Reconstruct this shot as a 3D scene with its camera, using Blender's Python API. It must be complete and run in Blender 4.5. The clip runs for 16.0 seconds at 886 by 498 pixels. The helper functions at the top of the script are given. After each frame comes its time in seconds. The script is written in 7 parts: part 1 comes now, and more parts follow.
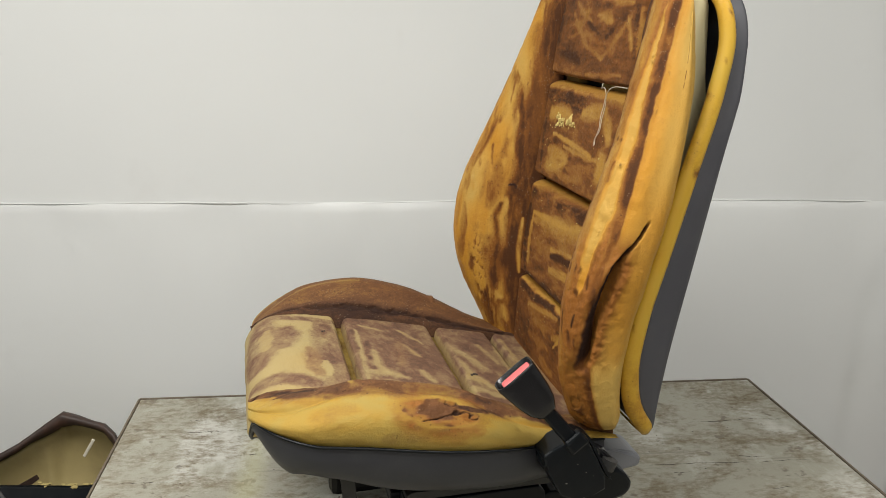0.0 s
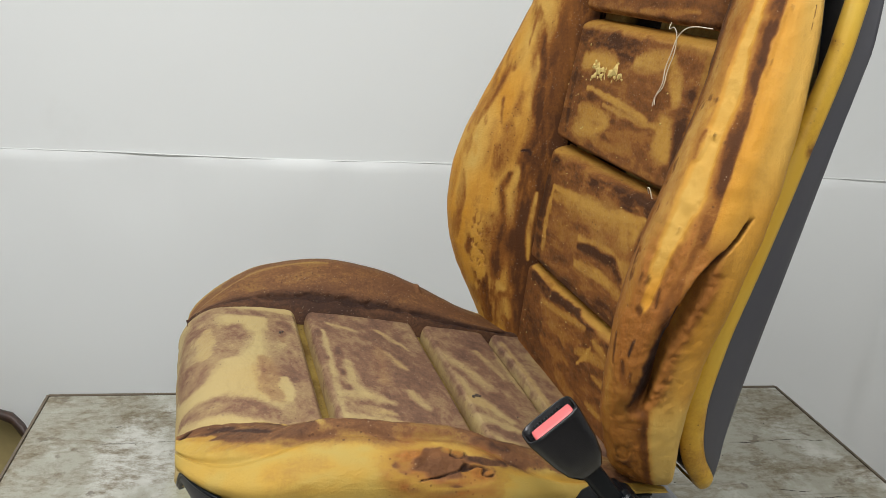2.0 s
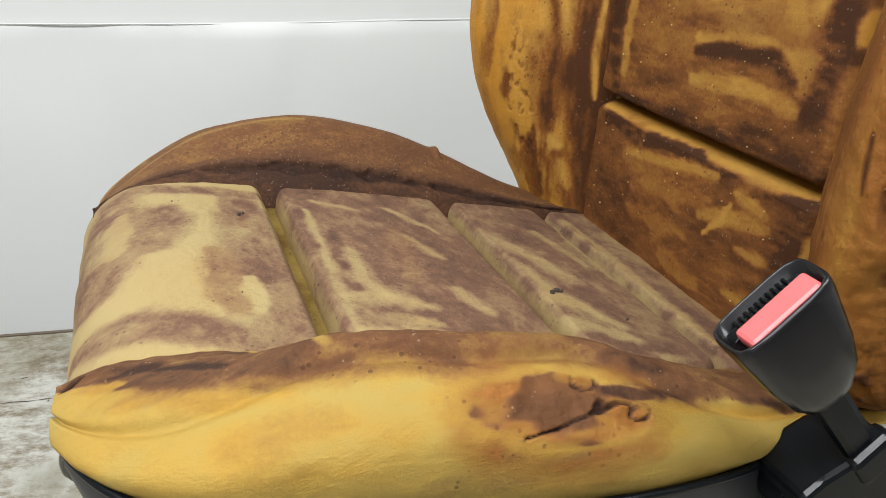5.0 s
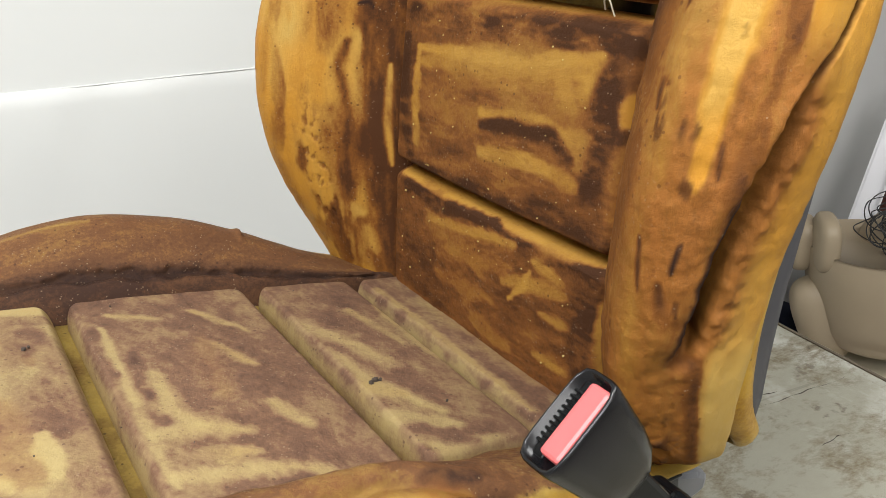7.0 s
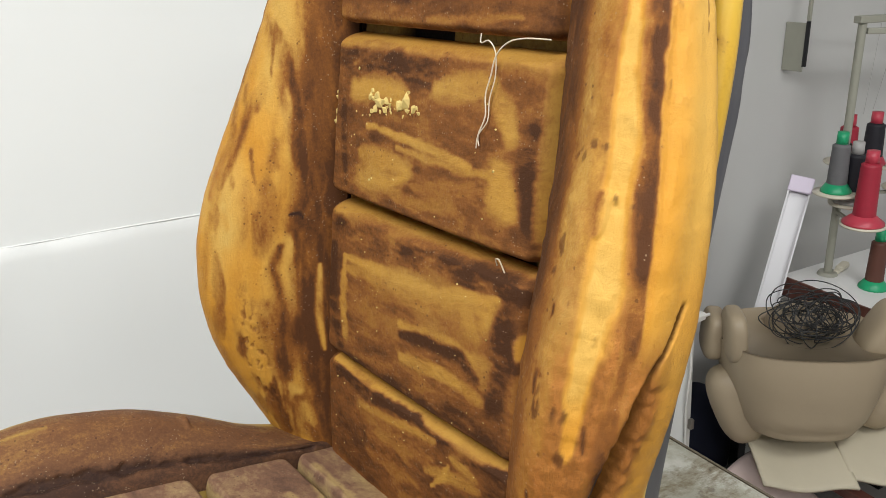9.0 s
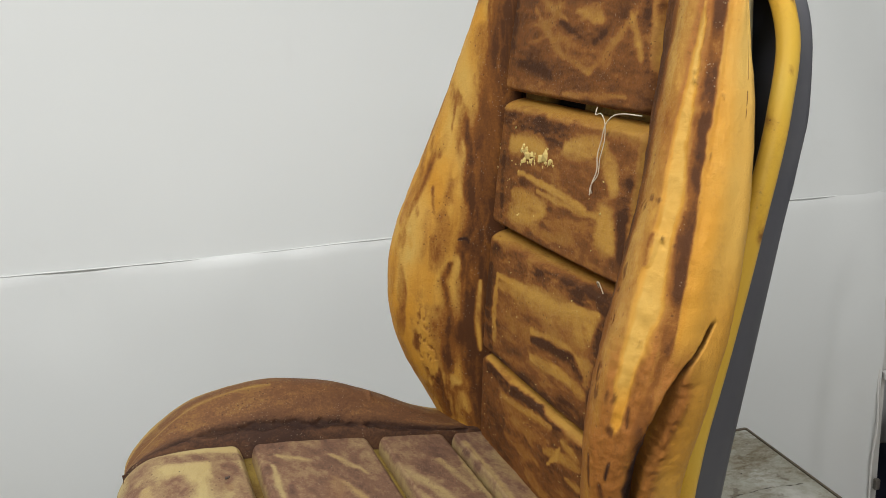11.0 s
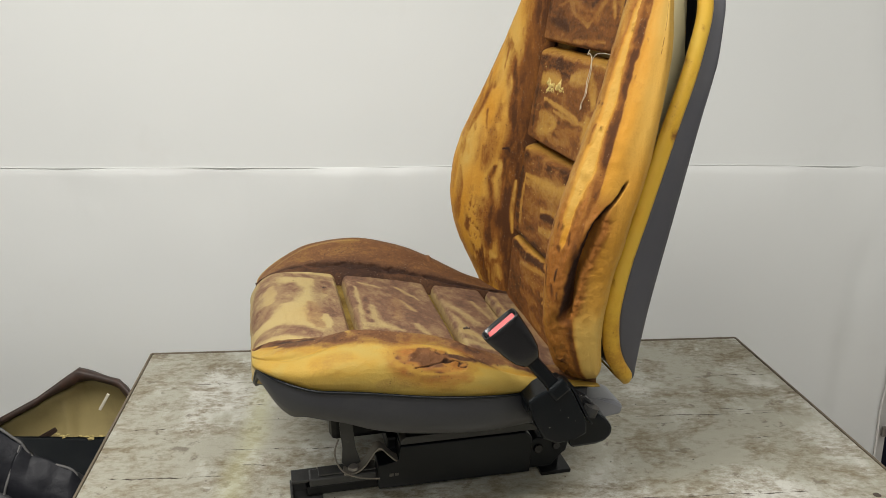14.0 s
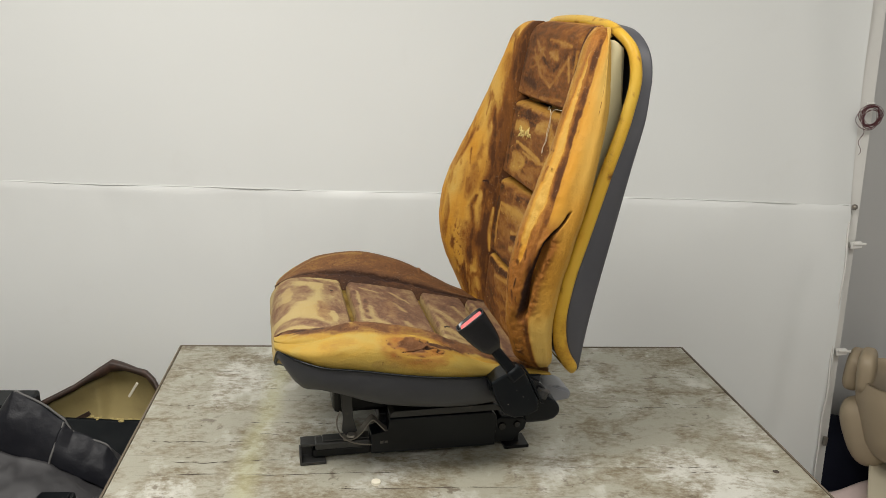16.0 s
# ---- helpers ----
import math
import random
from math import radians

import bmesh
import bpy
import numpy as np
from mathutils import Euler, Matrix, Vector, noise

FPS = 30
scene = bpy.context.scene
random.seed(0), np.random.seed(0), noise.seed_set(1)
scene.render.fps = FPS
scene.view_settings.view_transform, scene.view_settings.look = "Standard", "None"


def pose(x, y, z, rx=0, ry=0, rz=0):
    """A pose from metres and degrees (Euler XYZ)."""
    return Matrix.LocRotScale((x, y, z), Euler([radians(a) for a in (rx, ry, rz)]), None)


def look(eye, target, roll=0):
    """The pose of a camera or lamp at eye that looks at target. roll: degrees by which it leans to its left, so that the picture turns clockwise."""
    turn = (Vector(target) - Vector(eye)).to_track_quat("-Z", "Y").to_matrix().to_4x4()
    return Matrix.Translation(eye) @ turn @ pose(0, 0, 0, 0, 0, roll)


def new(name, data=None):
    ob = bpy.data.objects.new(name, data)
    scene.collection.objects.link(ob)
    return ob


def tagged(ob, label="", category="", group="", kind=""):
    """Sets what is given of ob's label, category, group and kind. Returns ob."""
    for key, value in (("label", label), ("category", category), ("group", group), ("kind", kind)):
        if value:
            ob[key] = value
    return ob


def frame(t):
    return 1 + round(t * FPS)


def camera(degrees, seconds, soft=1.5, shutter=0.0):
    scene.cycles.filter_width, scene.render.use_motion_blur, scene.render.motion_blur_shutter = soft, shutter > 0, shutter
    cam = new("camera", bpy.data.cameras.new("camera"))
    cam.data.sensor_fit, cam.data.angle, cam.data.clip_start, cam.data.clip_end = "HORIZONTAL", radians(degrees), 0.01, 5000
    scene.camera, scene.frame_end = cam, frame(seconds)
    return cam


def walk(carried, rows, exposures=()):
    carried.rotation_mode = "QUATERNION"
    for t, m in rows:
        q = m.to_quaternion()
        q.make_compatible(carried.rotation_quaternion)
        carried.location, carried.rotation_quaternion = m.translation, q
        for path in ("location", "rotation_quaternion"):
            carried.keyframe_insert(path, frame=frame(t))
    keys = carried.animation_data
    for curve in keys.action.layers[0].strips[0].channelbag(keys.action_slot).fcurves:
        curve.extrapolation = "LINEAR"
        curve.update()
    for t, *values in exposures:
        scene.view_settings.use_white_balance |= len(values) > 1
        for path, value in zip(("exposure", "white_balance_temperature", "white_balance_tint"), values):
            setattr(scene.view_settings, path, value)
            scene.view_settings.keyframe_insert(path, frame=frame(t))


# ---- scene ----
cam = camera(57.0, 16.0, soft=0.85)
PATH = [
    (0, (-0.142, 0.017, 1.51), (0.015, 1.93, 0.946), 0.2),
    (0.5, (-0.174, 0.087, 1.496), (0.017, 1.987, 0.899), 0.4),
    (1, (-0.205, 0.139, 1.486), (0.037, 2.028, 0.874), 1.3),
    (1.5, (-0.198, 0.201, 1.478), (0.085, 2.08, 0.853), 2.4),
    (2, (-0.171, 0.304, 1.461), (0.098, 2.17, 0.793), 3.4),
    (2.5, (-0.156, 0.374, 1.436), (0.114, 2.219, 0.715), 4.0),
    (3, (-0.172, 0.459, 1.401), (0.119, 2.283, 0.635), 3.0),
    (3.5, (-0.182, 0.524, 1.358), (0.135, 2.336, 0.572), 2.8),
    (4, (-0.185, 0.563, 1.309), (0.131, 2.371, 0.515), 1.9),
    (4.2, (-0.186, 0.574, 1.29), (0.122, 2.38, 0.487), 1.4),
    (6.3, (-0.178, 0.635, 1.255), (0.351, 2.376, 0.424), -0.5),
    (6.5, (-0.17, 0.634, 1.276), (0.425, 2.357, 0.454), -0.4),
    (7, (-0.161, 0.633, 1.321), (0.573, 2.306, 0.506), -1.2),
    (7.5, (-0.153, 0.636, 1.343), (0.668, 2.273, 0.538), -1.8),
    (8, (-0.149, 0.635, 1.372), (0.745, 2.244, 0.588), -1.4),
    (8.5, (-0.153, 0.616, 1.422), (0.775, 2.224, 0.679), -0.9),
    (9, (-0.161, 0.589, 1.475), (0.732, 2.239, 0.782), -1.9),
    (9.2, (-0.165, 0.579, 1.493), (0.701, 2.253, 0.824), -2.6),
    (11.3, (-0.147, 0.352, 1.525), (0.171, 2.232, 0.925), -2.7),
    (11.5, (-0.141, 0.333, 1.519), (0.13, 2.21, 0.883), -2.3),
    (12, (-0.178, 0.265, 1.501), (0.045, 2.125, 0.801), -0.8),
    (12.5, (-0.191, 0.196, 1.49), (0.009, 2.042, 0.748), -0.7),
    (13, (-0.151, 0.151, 1.485), (0.013, 2.008, 0.76), -0.5),
    (13.5, (-0.133, 0.05, 1.501), (-0.002, 1.919, 0.804), -0.1),
    (14, (-0.122, -0.048, 1.514), (0.008, 1.844, 0.878), 0.1),
    (14.5, (-0.165, -0.17, 1.545), (0.004, 1.734, 0.956), 0.3),
    (15, (-0.167, -0.262, 1.578), (0.045, 1.647, 1.021), 1.3),
    (15.5, (-0.131, -0.321, 1.589), (0.057, 1.589, 1.027), 2.3),
    (16, (-0.115, -0.331, 1.588), (0.014, 1.578, 1.006), 1.8),
]

EXPOSURES = [(0.0, 0.08, 6400, 10), (1.5, 0.10, 6270, 10), (2.5, 0.14, 6020, 10), (3.5, 0.25, 6020, 10), (4.2, 0.28, 6020, 10), (7.0, 0.52, 6220, 10), (9.0, 0.46, 6180, 10),
             (11.5, 0.02, 6150, 10), (12.5, 0.18, 6250, 10), (14.5, 0.12, 6450, 10), (16.0, 0.08, 6500, 10)]
walk(cam, [(t, look(eye, target, roll)) for t, eye, target, roll in PATH], EXPOSURES)

# ---- light ----
world = bpy.data.worlds.new("world")
scene.world = world
world.use_nodes = True
world.node_tree.nodes["Background"].inputs["Color"].default_value = (0.9, 0.95, 1.0, 1)
world.node_tree.nodes["Background"].inputs["Strength"].default_value = 0.05


def ceiling_lamp(x, y, sx, sy, watts, colour):
    data = bpy.data.lights.new("lamp", "AREA")
    data.shape, data.size, data.size_y, data.energy, data.color = "RECTANGLE", sx, sy, watts, colour
    ob = new("lamp", data)
    ob.matrix_world = pose(x, y, 2.62)
    return ob


ceiling_lamp(-0.9, 0.45, 1.3, 0.5, 44, (1.0, 0.97, 0.92))
ceiling_lamp(1.0, 0.25, 1.3, 0.5, 20, (1.0, 0.97, 0.92))
ceiling_lamp(-0.2, -1.3, 1.3, 0.5, 26, (1.0, 0.97, 0.92))


# ---- small tools ----
def spline(x, xs, ys):
    """A smooth curve through a few points (finite-difference Hermite)."""
    x = np.clip(np.asarray(x, float), xs[0], xs[-1])
    xs, ys = np.array(xs, float), np.array(ys, float)
    slope = np.gradient(ys, xs)
    i = np.clip(np.searchsorted(xs, x, side="right") - 1, 0, len(xs) - 2)
    h = xs[i + 1] - xs[i]
    t = (x - xs[i]) / h
    return ((2 * t**3 - 3 * t**2 + 1) * ys[i] + (t**3 - 2 * t**2 + t) * h * slope[i]
            + (3 * t**2 - 2 * t**3) * ys[i + 1] + (t**3 - t**2) * h * slope[i + 1])


LATTICE = np.random.RandomState(7).rand(32, 32, 32)


def grain(p, scale, seed=0, octaves=3):
    """Value noise, about -1 to 1, of an array of places."""
    p = np.asarray(p, float) * scale + seed * 7.31
    total, gain = 0.0, 1.0
    for _ in range(octaves):
        i = np.floor(p).astype(int)
        f = p - i
        f = f * f * (3 - 2 * f)
        acc = 0.0
        for dx in (0, 1):
            for dy in (0, 1):
                for dz in (0, 1):
                    wgt = ((f[..., 0] if dx else 1 - f[..., 0]) * (f[..., 1] if dy else 1 - f[..., 1])
                           * (f[..., 2] if dz else 1 - f[..., 2]))
                    acc = acc + wgt * LATTICE[(i[..., 0] + dx) % 32, (i[..., 1] + dy) % 32, (i[..., 2] + dz) % 32]
        total = total + gain * (acc * 2 - 1)
        p, gain = p * 2.03 + 3.7, gain * 0.5
    return total / 1.6


def step(x, lo, hi):
    t = np.clip((x - lo) / (hi - lo), 0, 1)
    return t * t * (3 - 2 * t)


def near_line(a, b, line):
    """Distance from (a, b) to a polyline, and how far along it the nearest place lies."""
    best, along = np.full(np.shape(a), 1e6), np.zeros(np.shape(a))
    n = len(line) - 1
    for k in range(n):
        (x0, y0), (x1, y1) = line[k], line[k + 1]
        dx, dy = x1 - x0, y1 - y0
        t = np.clip(((a - x0) * dx + (b - y0) * dy) / (dx * dx + dy * dy), 0, 1)
        d = np.hypot(a - x0 - t * dx, b - y0 - t * dy)
        along = np.where(d < best, (k + t) / n, along)
        best = np.minimum(best, d)
    return best, along


def mesh_part(name, verts, faces, material, parent=None, label="", smooth=True, layers=None):
    me = bpy.data.meshes.new(name)
    me.from_pydata([tuple(map(float, v)) for v in verts], [], [tuple(map(int, f)) for f in faces])
    if smooth:
        me.polygons.foreach_set("use_smooth", [True] * len(me.polygons))
    for key, values in (layers or {}).items():
        me.attributes.new(key, "FLOAT", "POINT").data.foreach_set("value", np.asarray(values, np.float32).ravel())
    me.materials.append(material)
    ob = new(name, me)
    ob.parent = parent
    if label:
        ob["label"] = label
    return ob


def part(name, bm, material, parent=None, label="", smooth=False):
    me = bpy.data.meshes.new(name)
    bmesh.ops.recalc_face_normals(bm, faces=bm.faces)
    bm.to_mesh(me)
    bm.free()
    if smooth:
        me.polygons.foreach_set("use_smooth", [True] * len(me.polygons))
    me.materials.append(material)
    ob = new(name, me)
    ob.parent = parent
    if label:
        ob["label"] = label
    return ob


def grid_faces(n, m, wrap_n=False, wrap_m=False, flip=False):
    faces = []
    for i in range(n if wrap_n else n - 1):
        for j in range(m if wrap_m else m - 1):
            q = (i * m + j, ((i + 1) % n) * m + j, ((i + 1) % n) * m + (j + 1) % m, i * m + (j + 1) % m)
            faces.append(q[::-1] if flip else q)
    return faces


def sheet(name, grid, material, parent=None, label="", layers=None, wrap_n=False, wrap_m=False, flip=False, caps=False):
    n, m, _ = grid.shape
    verts = grid.reshape(-1, 3)
    faces = grid_faces(n, m, wrap_n, wrap_m, flip)
    if caps:
        first, last = tuple(range(m)), tuple(range((n - 1) * m, n * m))
        faces += [first if flip else first[::-1], last[::-1] if flip else last]
    return mesh_part(name, verts, faces, material, parent, label, layers=layers)


def boxed(bm, cx, cy, cz, sx, sy, sz, bevel=0.0, m=None, segments=2):
    """A box with rounded edges, added to bm."""
    made = bmesh.ops.create_cube(bm, size=1.0)["verts"]
    bmesh.ops.scale(bm, vec=(sx, sy, sz), verts=made)
    if bevel > 0:
        edges = list({e for v in made for e in v.link_edges})
        made = list({v for f in bmesh.ops.bevel(bm, geom=edges, offset=bevel, segments=segments, profile=0.5, affect="EDGES")["faces"] for v in f.verts}
                    | {v for v in made if v.is_valid})
    place = Matrix.Translation((cx, cy, cz)) @ (m if m is not None else Matrix())
    bmesh.ops.transform(bm, matrix=place, verts=made)
    return made


def drum(bm, cx, cy, cz, r0, r1, height, segments=24, m=None):
    """A cylinder or cone standing on (cx, cy, cz)."""
    made = bmesh.ops.create_cone(bm, cap_ends=True, segments=segments, radius1=r0, radius2=r1, depth=height)["verts"]
    place = Matrix.Translation((cx, cy, cz)) @ (m if m is not None else Matrix()) @ Matrix.Translation((0, 0, height / 2))
    bmesh.ops.transform(bm, matrix=place, verts=made)
    return made


def lathe(bm, profile, segments=28, m=None):
    """Turns (radius, z) pairs round the z axis."""
    rings = []
    for r, z in profile:
        rings.append([bm.verts.new((r * math.cos(2 * math.pi * k / segments), r * math.sin(2 * math.pi * k / segments), z)) for k in range(segments)])
    for lower, upper in zip(rings, rings[1:]):
        for k in range(segments):
            bm.faces.new((lower[k], lower[(k + 1) % segments], upper[(k + 1) % segments], upper[k]))
    bm.faces.new(rings[0][::-1])
    bm.faces.new(rings[-1])
    if m is not None:
        bmesh.ops.transform(bm, matrix=m, verts=[v for ring in rings for v in ring])


def extruded(bm, outline, y0, y1, bevel=0.0):
    """A plate: an outline of (x, z) pairs drawn out from y0 to y1."""
    front = [bm.verts.new((x, y0, z)) for x, z in outline]
    back = [bm.verts.new((x, y1, z)) for x, z in outline]
    made = [bm.faces.new(front), bm.faces.new(back[::-1])]
    n = len(outline)
    for k in range(n):
        made.append(bm.faces.new((front[k], back[k], back[(k + 1) % n], front[(k + 1) % n])))
    if bevel > 0:
        edges = list({e for f in (made if n <= 20 else made[:2]) for e in f.edges})
        bmesh.ops.bevel(bm, geom=edges, offset=bevel, segments=2 if n <= 20 else 4, profile=0.5, affect="EDGES")


def tube(name, points, radius, material, parent=None, label="", cyclic=False, resolution=2):
    cu = bpy.data.curves.new(name, "CURVE")
    cu.dimensions, cu.bevel_depth, cu.bevel_resolution, cu.use_fill_caps = "3D", radius, resolution, True
    sp = cu.splines.new("POLY")
    sp.points.add(len(points) - 1)
    for p, co in zip(sp.points, points):
        p.co = (*co, 1)
    sp.use_cyclic_u = cyclic
    ob = new(name, cu)
    ob.data.materials.append(material)
    me = bpy.data.meshes.new_from_object(ob.evaluated_get(bpy.context.evaluated_depsgraph_get()))
    bpy.data.objects.remove(ob)
    made = new(name, me)
    made.parent = parent
    if label:
        made["label"] = label
    return made


def smooth_path(points, n):
    pts = np.array(points, float)
    k = np.arange(len(pts))
    x = np.linspace(0, len(pts) - 1, n)
    return np.stack([spline(x, k, pts[:, i]) for i in range(pts.shape[1])], axis=-1)


# ---- materials ----
class Nodes:
    """A material with short calls for the few node kinds that are used."""

    def __init__(self, name):
        self.mat = bpy.data.materials.new(name)
        self.mat.use_nodes = True
        self.tree = self.mat.node_tree
        self.bsdf = self.tree.nodes["Principled BSDF"]

    def node(self, kind, **values):
        n = self.tree.nodes.new(kind)
        for key, value in values.items():
            n.inputs[key.replace("_", " ")].default_value = value
        return n

    def link(self, a, b):
        self.tree.links.new(a, b)

    def place(self, stretch=(1, 1, 1), turn=(0, 0, 0)):
        co = self.node("ShaderNodeTexCoord")
        mp = self.node("ShaderNodeMapping")
        mp.inputs["Scale"].default_value, mp.inputs["Rotation"].default_value = stretch, turn
        self.link(co.outputs["Object"], mp.inputs["Vector"])
        return mp.outputs["Vector"]

    def noise(self, scale, detail=4, rough=0.55, where=None, distort=0.0):
        n = self.node("ShaderNodeTexNoise", Scale=scale, Detail=detail, Roughness=rough, Distortion=distort)
        self.link(where if where is not None else self.place(), n.inputs["Vector"])
        return n.outputs["Fac"]

    def maths(self, op, a, b=0.0, clamp=False):
        n = self.node("ShaderNodeMath")
        n.operation, n.use_clamp = op, clamp
        for k, v in enumerate((a, b)):
            if isinstance(v, (int, float)):
                n.inputs[k].default_value = v
            else:
                self.link(v, n.inputs[k])
        return n.outputs[0]

    def ramp(self, fac, stops):
        n = self.node("ShaderNodeValToRGB")
        while len(n.color_ramp.elements) < len(stops):
            n.color_ramp.elements.new(0.5)
        for e, (pos, col) in zip(n.color_ramp.elements, stops):
            e.position, e.color = pos, (*col, 1) if len(col) == 3 else col
        self.link(fac, n.inputs["Fac"])
        return n.outputs["Color"]

    def mix(self, fac, a, b):
        n = self.node("ShaderNodeMix")
        n.data_type = "RGBA"
        for key, v in (("Factor", fac), ("A", a), ("B", b)):
            socket = n.inputs[0] if key == "Factor" else n.inputs[6 if key == "A" else 7]
            if isinstance(v, (int, float)):
                socket.default_value = v
            elif isinstance(v, tuple):
                socket.default_value = (*v, 1)
            else:
                self.link(v, socket)
        return n.outputs[2]

    def layer(self, name):
        n = self.node("ShaderNodeAttribute")
        n.attribute_name = name
        return n.outputs["Fac"]

    def bump(self, height, strength=0.3, distance=0.002):
        n = self.node("ShaderNodeBump", Strength=strength, Distance=distance)
        self.link(height, n.inputs["Height"])
        self.link(n.outputs["Normal"], self.bsdf.inputs["Normal"])

    def finish(self, colour, rough=0.6, metal=0.0, spec=0.5):
        for key, v in (("Base Color", colour), ("Roughness", rough), ("Metallic", metal), ("Specular IOR Level", spec)):
            if isinstance(v, (int, float)):
                self.bsdf.inputs[key].default_value = v
            elif isinstance(v, tuple):
                self.bsdf.inputs[key].default_value = (*v, 1)
            else:
                self.link(v, self.bsdf.inputs[key])
        return self.mat


def foam(name, pale, warm, brown, dark, gloss=0.6, streak=(1, 1, 1), pores=0.6, fleck=0.5):
    """Old polyurethane foam: the layers stain, warm and rust say where it is soiled, orange or rusty; the last layer
    where it is charred or painted black as shade.
    """
    m = Nodes(name)
    where = m.place(streak)
    fine = m.noise(300, 6, 0.75)
    mid = m.noise(46, 7, 0.70, where, 0.8)
    wide = m.noise(11, 4, 0.55)
    s = m.maths("ADD", m.layer("stain"), m.maths("MULTIPLY", m.maths("SUBTRACT", mid, 0.5), 0.62))
    s = m.maths("ADD", s, m.maths("MULTIPLY", m.maths("SUBTRACT", fine, 0.5), 0.50))
    s = m.maths("ADD", s, m.maths("MULTIPLY", m.maths("SUBTRACT", wide, 0.5), 0.22), clamp=True)
    w = m.maths("ADD", m.layer("warm"), m.maths("MULTIPLY", m.maths("SUBTRACT", wide, 0.5), 0.8), clamp=True)
    clean = m.mix(w, pale, warm)
    soiled = m.mix(0.42, clean, brown)
    steps = []
    for lo, hi in ((0.12, 0.40), (0.36, 0.66), (0.62, 0.95)):
        r = m.node("ShaderNodeMapRange", From_Min=lo, From_Max=hi)
        m.link(s, r.inputs["Value"])
        steps.append(r.outputs["Result"])
    colour = m.mix(steps[2], m.mix(steps[1], m.mix(steps[0], clean, soiled), brown), dark)
    speck = m.node("ShaderNodeTexVoronoi", Scale=300.0)
    m.link(m.place(), speck.inputs["Vector"])
    dots = m.maths("MULTIPLY", m.maths("LESS_THAN", speck.outputs["Distance"], 0.19), m.maths("MULTIPLY", steps[1], m.maths("GREATER_THAN", m.noise(60, 3, 0.6), 0.56)))
    colour = m.mix(m.maths("MULTIPLY", dots, fleck), colour, (0.34, 0.26, 0.16))
    pit = m.node("ShaderNodeTexVoronoi", Scale=150.0)
    m.link(m.place(), pit.inputs["Vector"])
    pits = m.maths("MULTIPLY", m.maths("LESS_THAN", pit.outputs["Distance"], 0.17), m.maths("MULTIPLY", m.maths("GREATER_THAN", m.noise(24, 3, 0.6), 0.53), steps[0]))
    colour = m.mix(m.maths("MULTIPLY", pits, 0.62), colour, dark)
    spread = m.node("ShaderNodeMapRange", From_Min=0.36, From_Max=0.64)
    m.link(m.maths("ADD", m.maths("MULTIPLY", fine, 0.5), m.maths("MULTIPLY", mid, 0.5)), spread.inputs["Value"])
    oxide = m.mix(spread.outputs["Result"], (0.13, 0.043, 0.010), (0.38, 0.145, 0.030))
    colour = m.mix(m.maths("MULTIPLY", m.layer("rust"), 1.0, clamp=True), colour, oxide)
    colour = m.mix(m.maths("MULTIPLY", m.layer("burn_shade"), 1.0, clamp=True), colour, (0.016, 0.009, 0.008))
    height = m.maths("ADD", m.maths("MULTIPLY", fine, 0.6), m.maths("MULTIPLY", mid, 0.9))
    height = m.maths("SUBTRACT", m.maths("ADD", height, m.maths("MULTIPLY", dots, 0.4)), m.maths("MULTIPLY", pits, 0.5))
    m.bump(height, pores, 0.003)
    rough = m.maths("ADD", m.maths("MULTIPLY", steps[1], 0.2), gloss)
    return m.finish(colour, rough, 0.0, 0.16)


foam_back = foam("foam_back", (0.50, 0.345, 0.095), (0.55, 0.265, 0.028), (0.205, 0.076, 0.014), (0.072, 0.027, 0.009), 0.5, streak=(1, 1, 0.3))
foam_back_panel = foam("foam_back_panel", (0.44, 0.265, 0.060), (0.45, 0.22, 0.030), (0.205, 0.079, 0.020), (0.058, 0.023, 0.009), 0.52, streak=(1, 0.4, 1))
foam_cushion_panel = foam("foam_cushion_panel", (0.40, 0.31, 0.138), (0.40, 0.275, 0.10), (0.195, 0.110, 0.066), (0.100, 0.055, 0.038), 0.6, streak=(0.8, 0.55, 1))
foam_cushion = foam("foam_cushion", (0.365, 0.275, 0.075), (0.44, 0.255, 0.035), (0.158, 0.074, 0.032), (0.046, 0.023, 0.015), 0.5, streak=(0.45, 1, 1))
foam_groove = foam("foam_groove", (0.33, 0.24, 0.06), (0.33, 0.20, 0.035), (0.12, 0.065, 0.02), (0.035, 0.02, 0.013), 0.7)


def plain(name, colour, rough, metal=0.0, vary=0.25, scale=30, bump=0.1, spec=0.5, dust=None):
    """A surface of one colour with uneven tone at two scales, fine relief, and dust if asked for."""
    m = Nodes(name)
    a, b = m.noise(scale, 5, 0.6), m.noise(scale * 7, 4, 0.6)
    dark = tuple(c * (1 - vary) for c in colour)
    light = tuple(min(1, c * (1 + vary)) for c in colour)
    col = m.mix(b, m.mix(a, dark, light), colour)
    if dust:
        r = m.node("ShaderNodeMapRange", From_Min=0.52, From_Max=0.75)
        m.link(m.noise(scale * 0.6, 6, 0.7), r.inputs["Value"])
        col = m.mix(m.maths("MULTIPLY", r.outputs["Result"], 0.5), col, dust)
    m.bump(m.maths("ADD", a, b), bump, 0.001)
    return m.finish(col, m.maths("ADD", m.maths("MULTIPLY", a, 0.15), rough - 0.07), metal, spec)


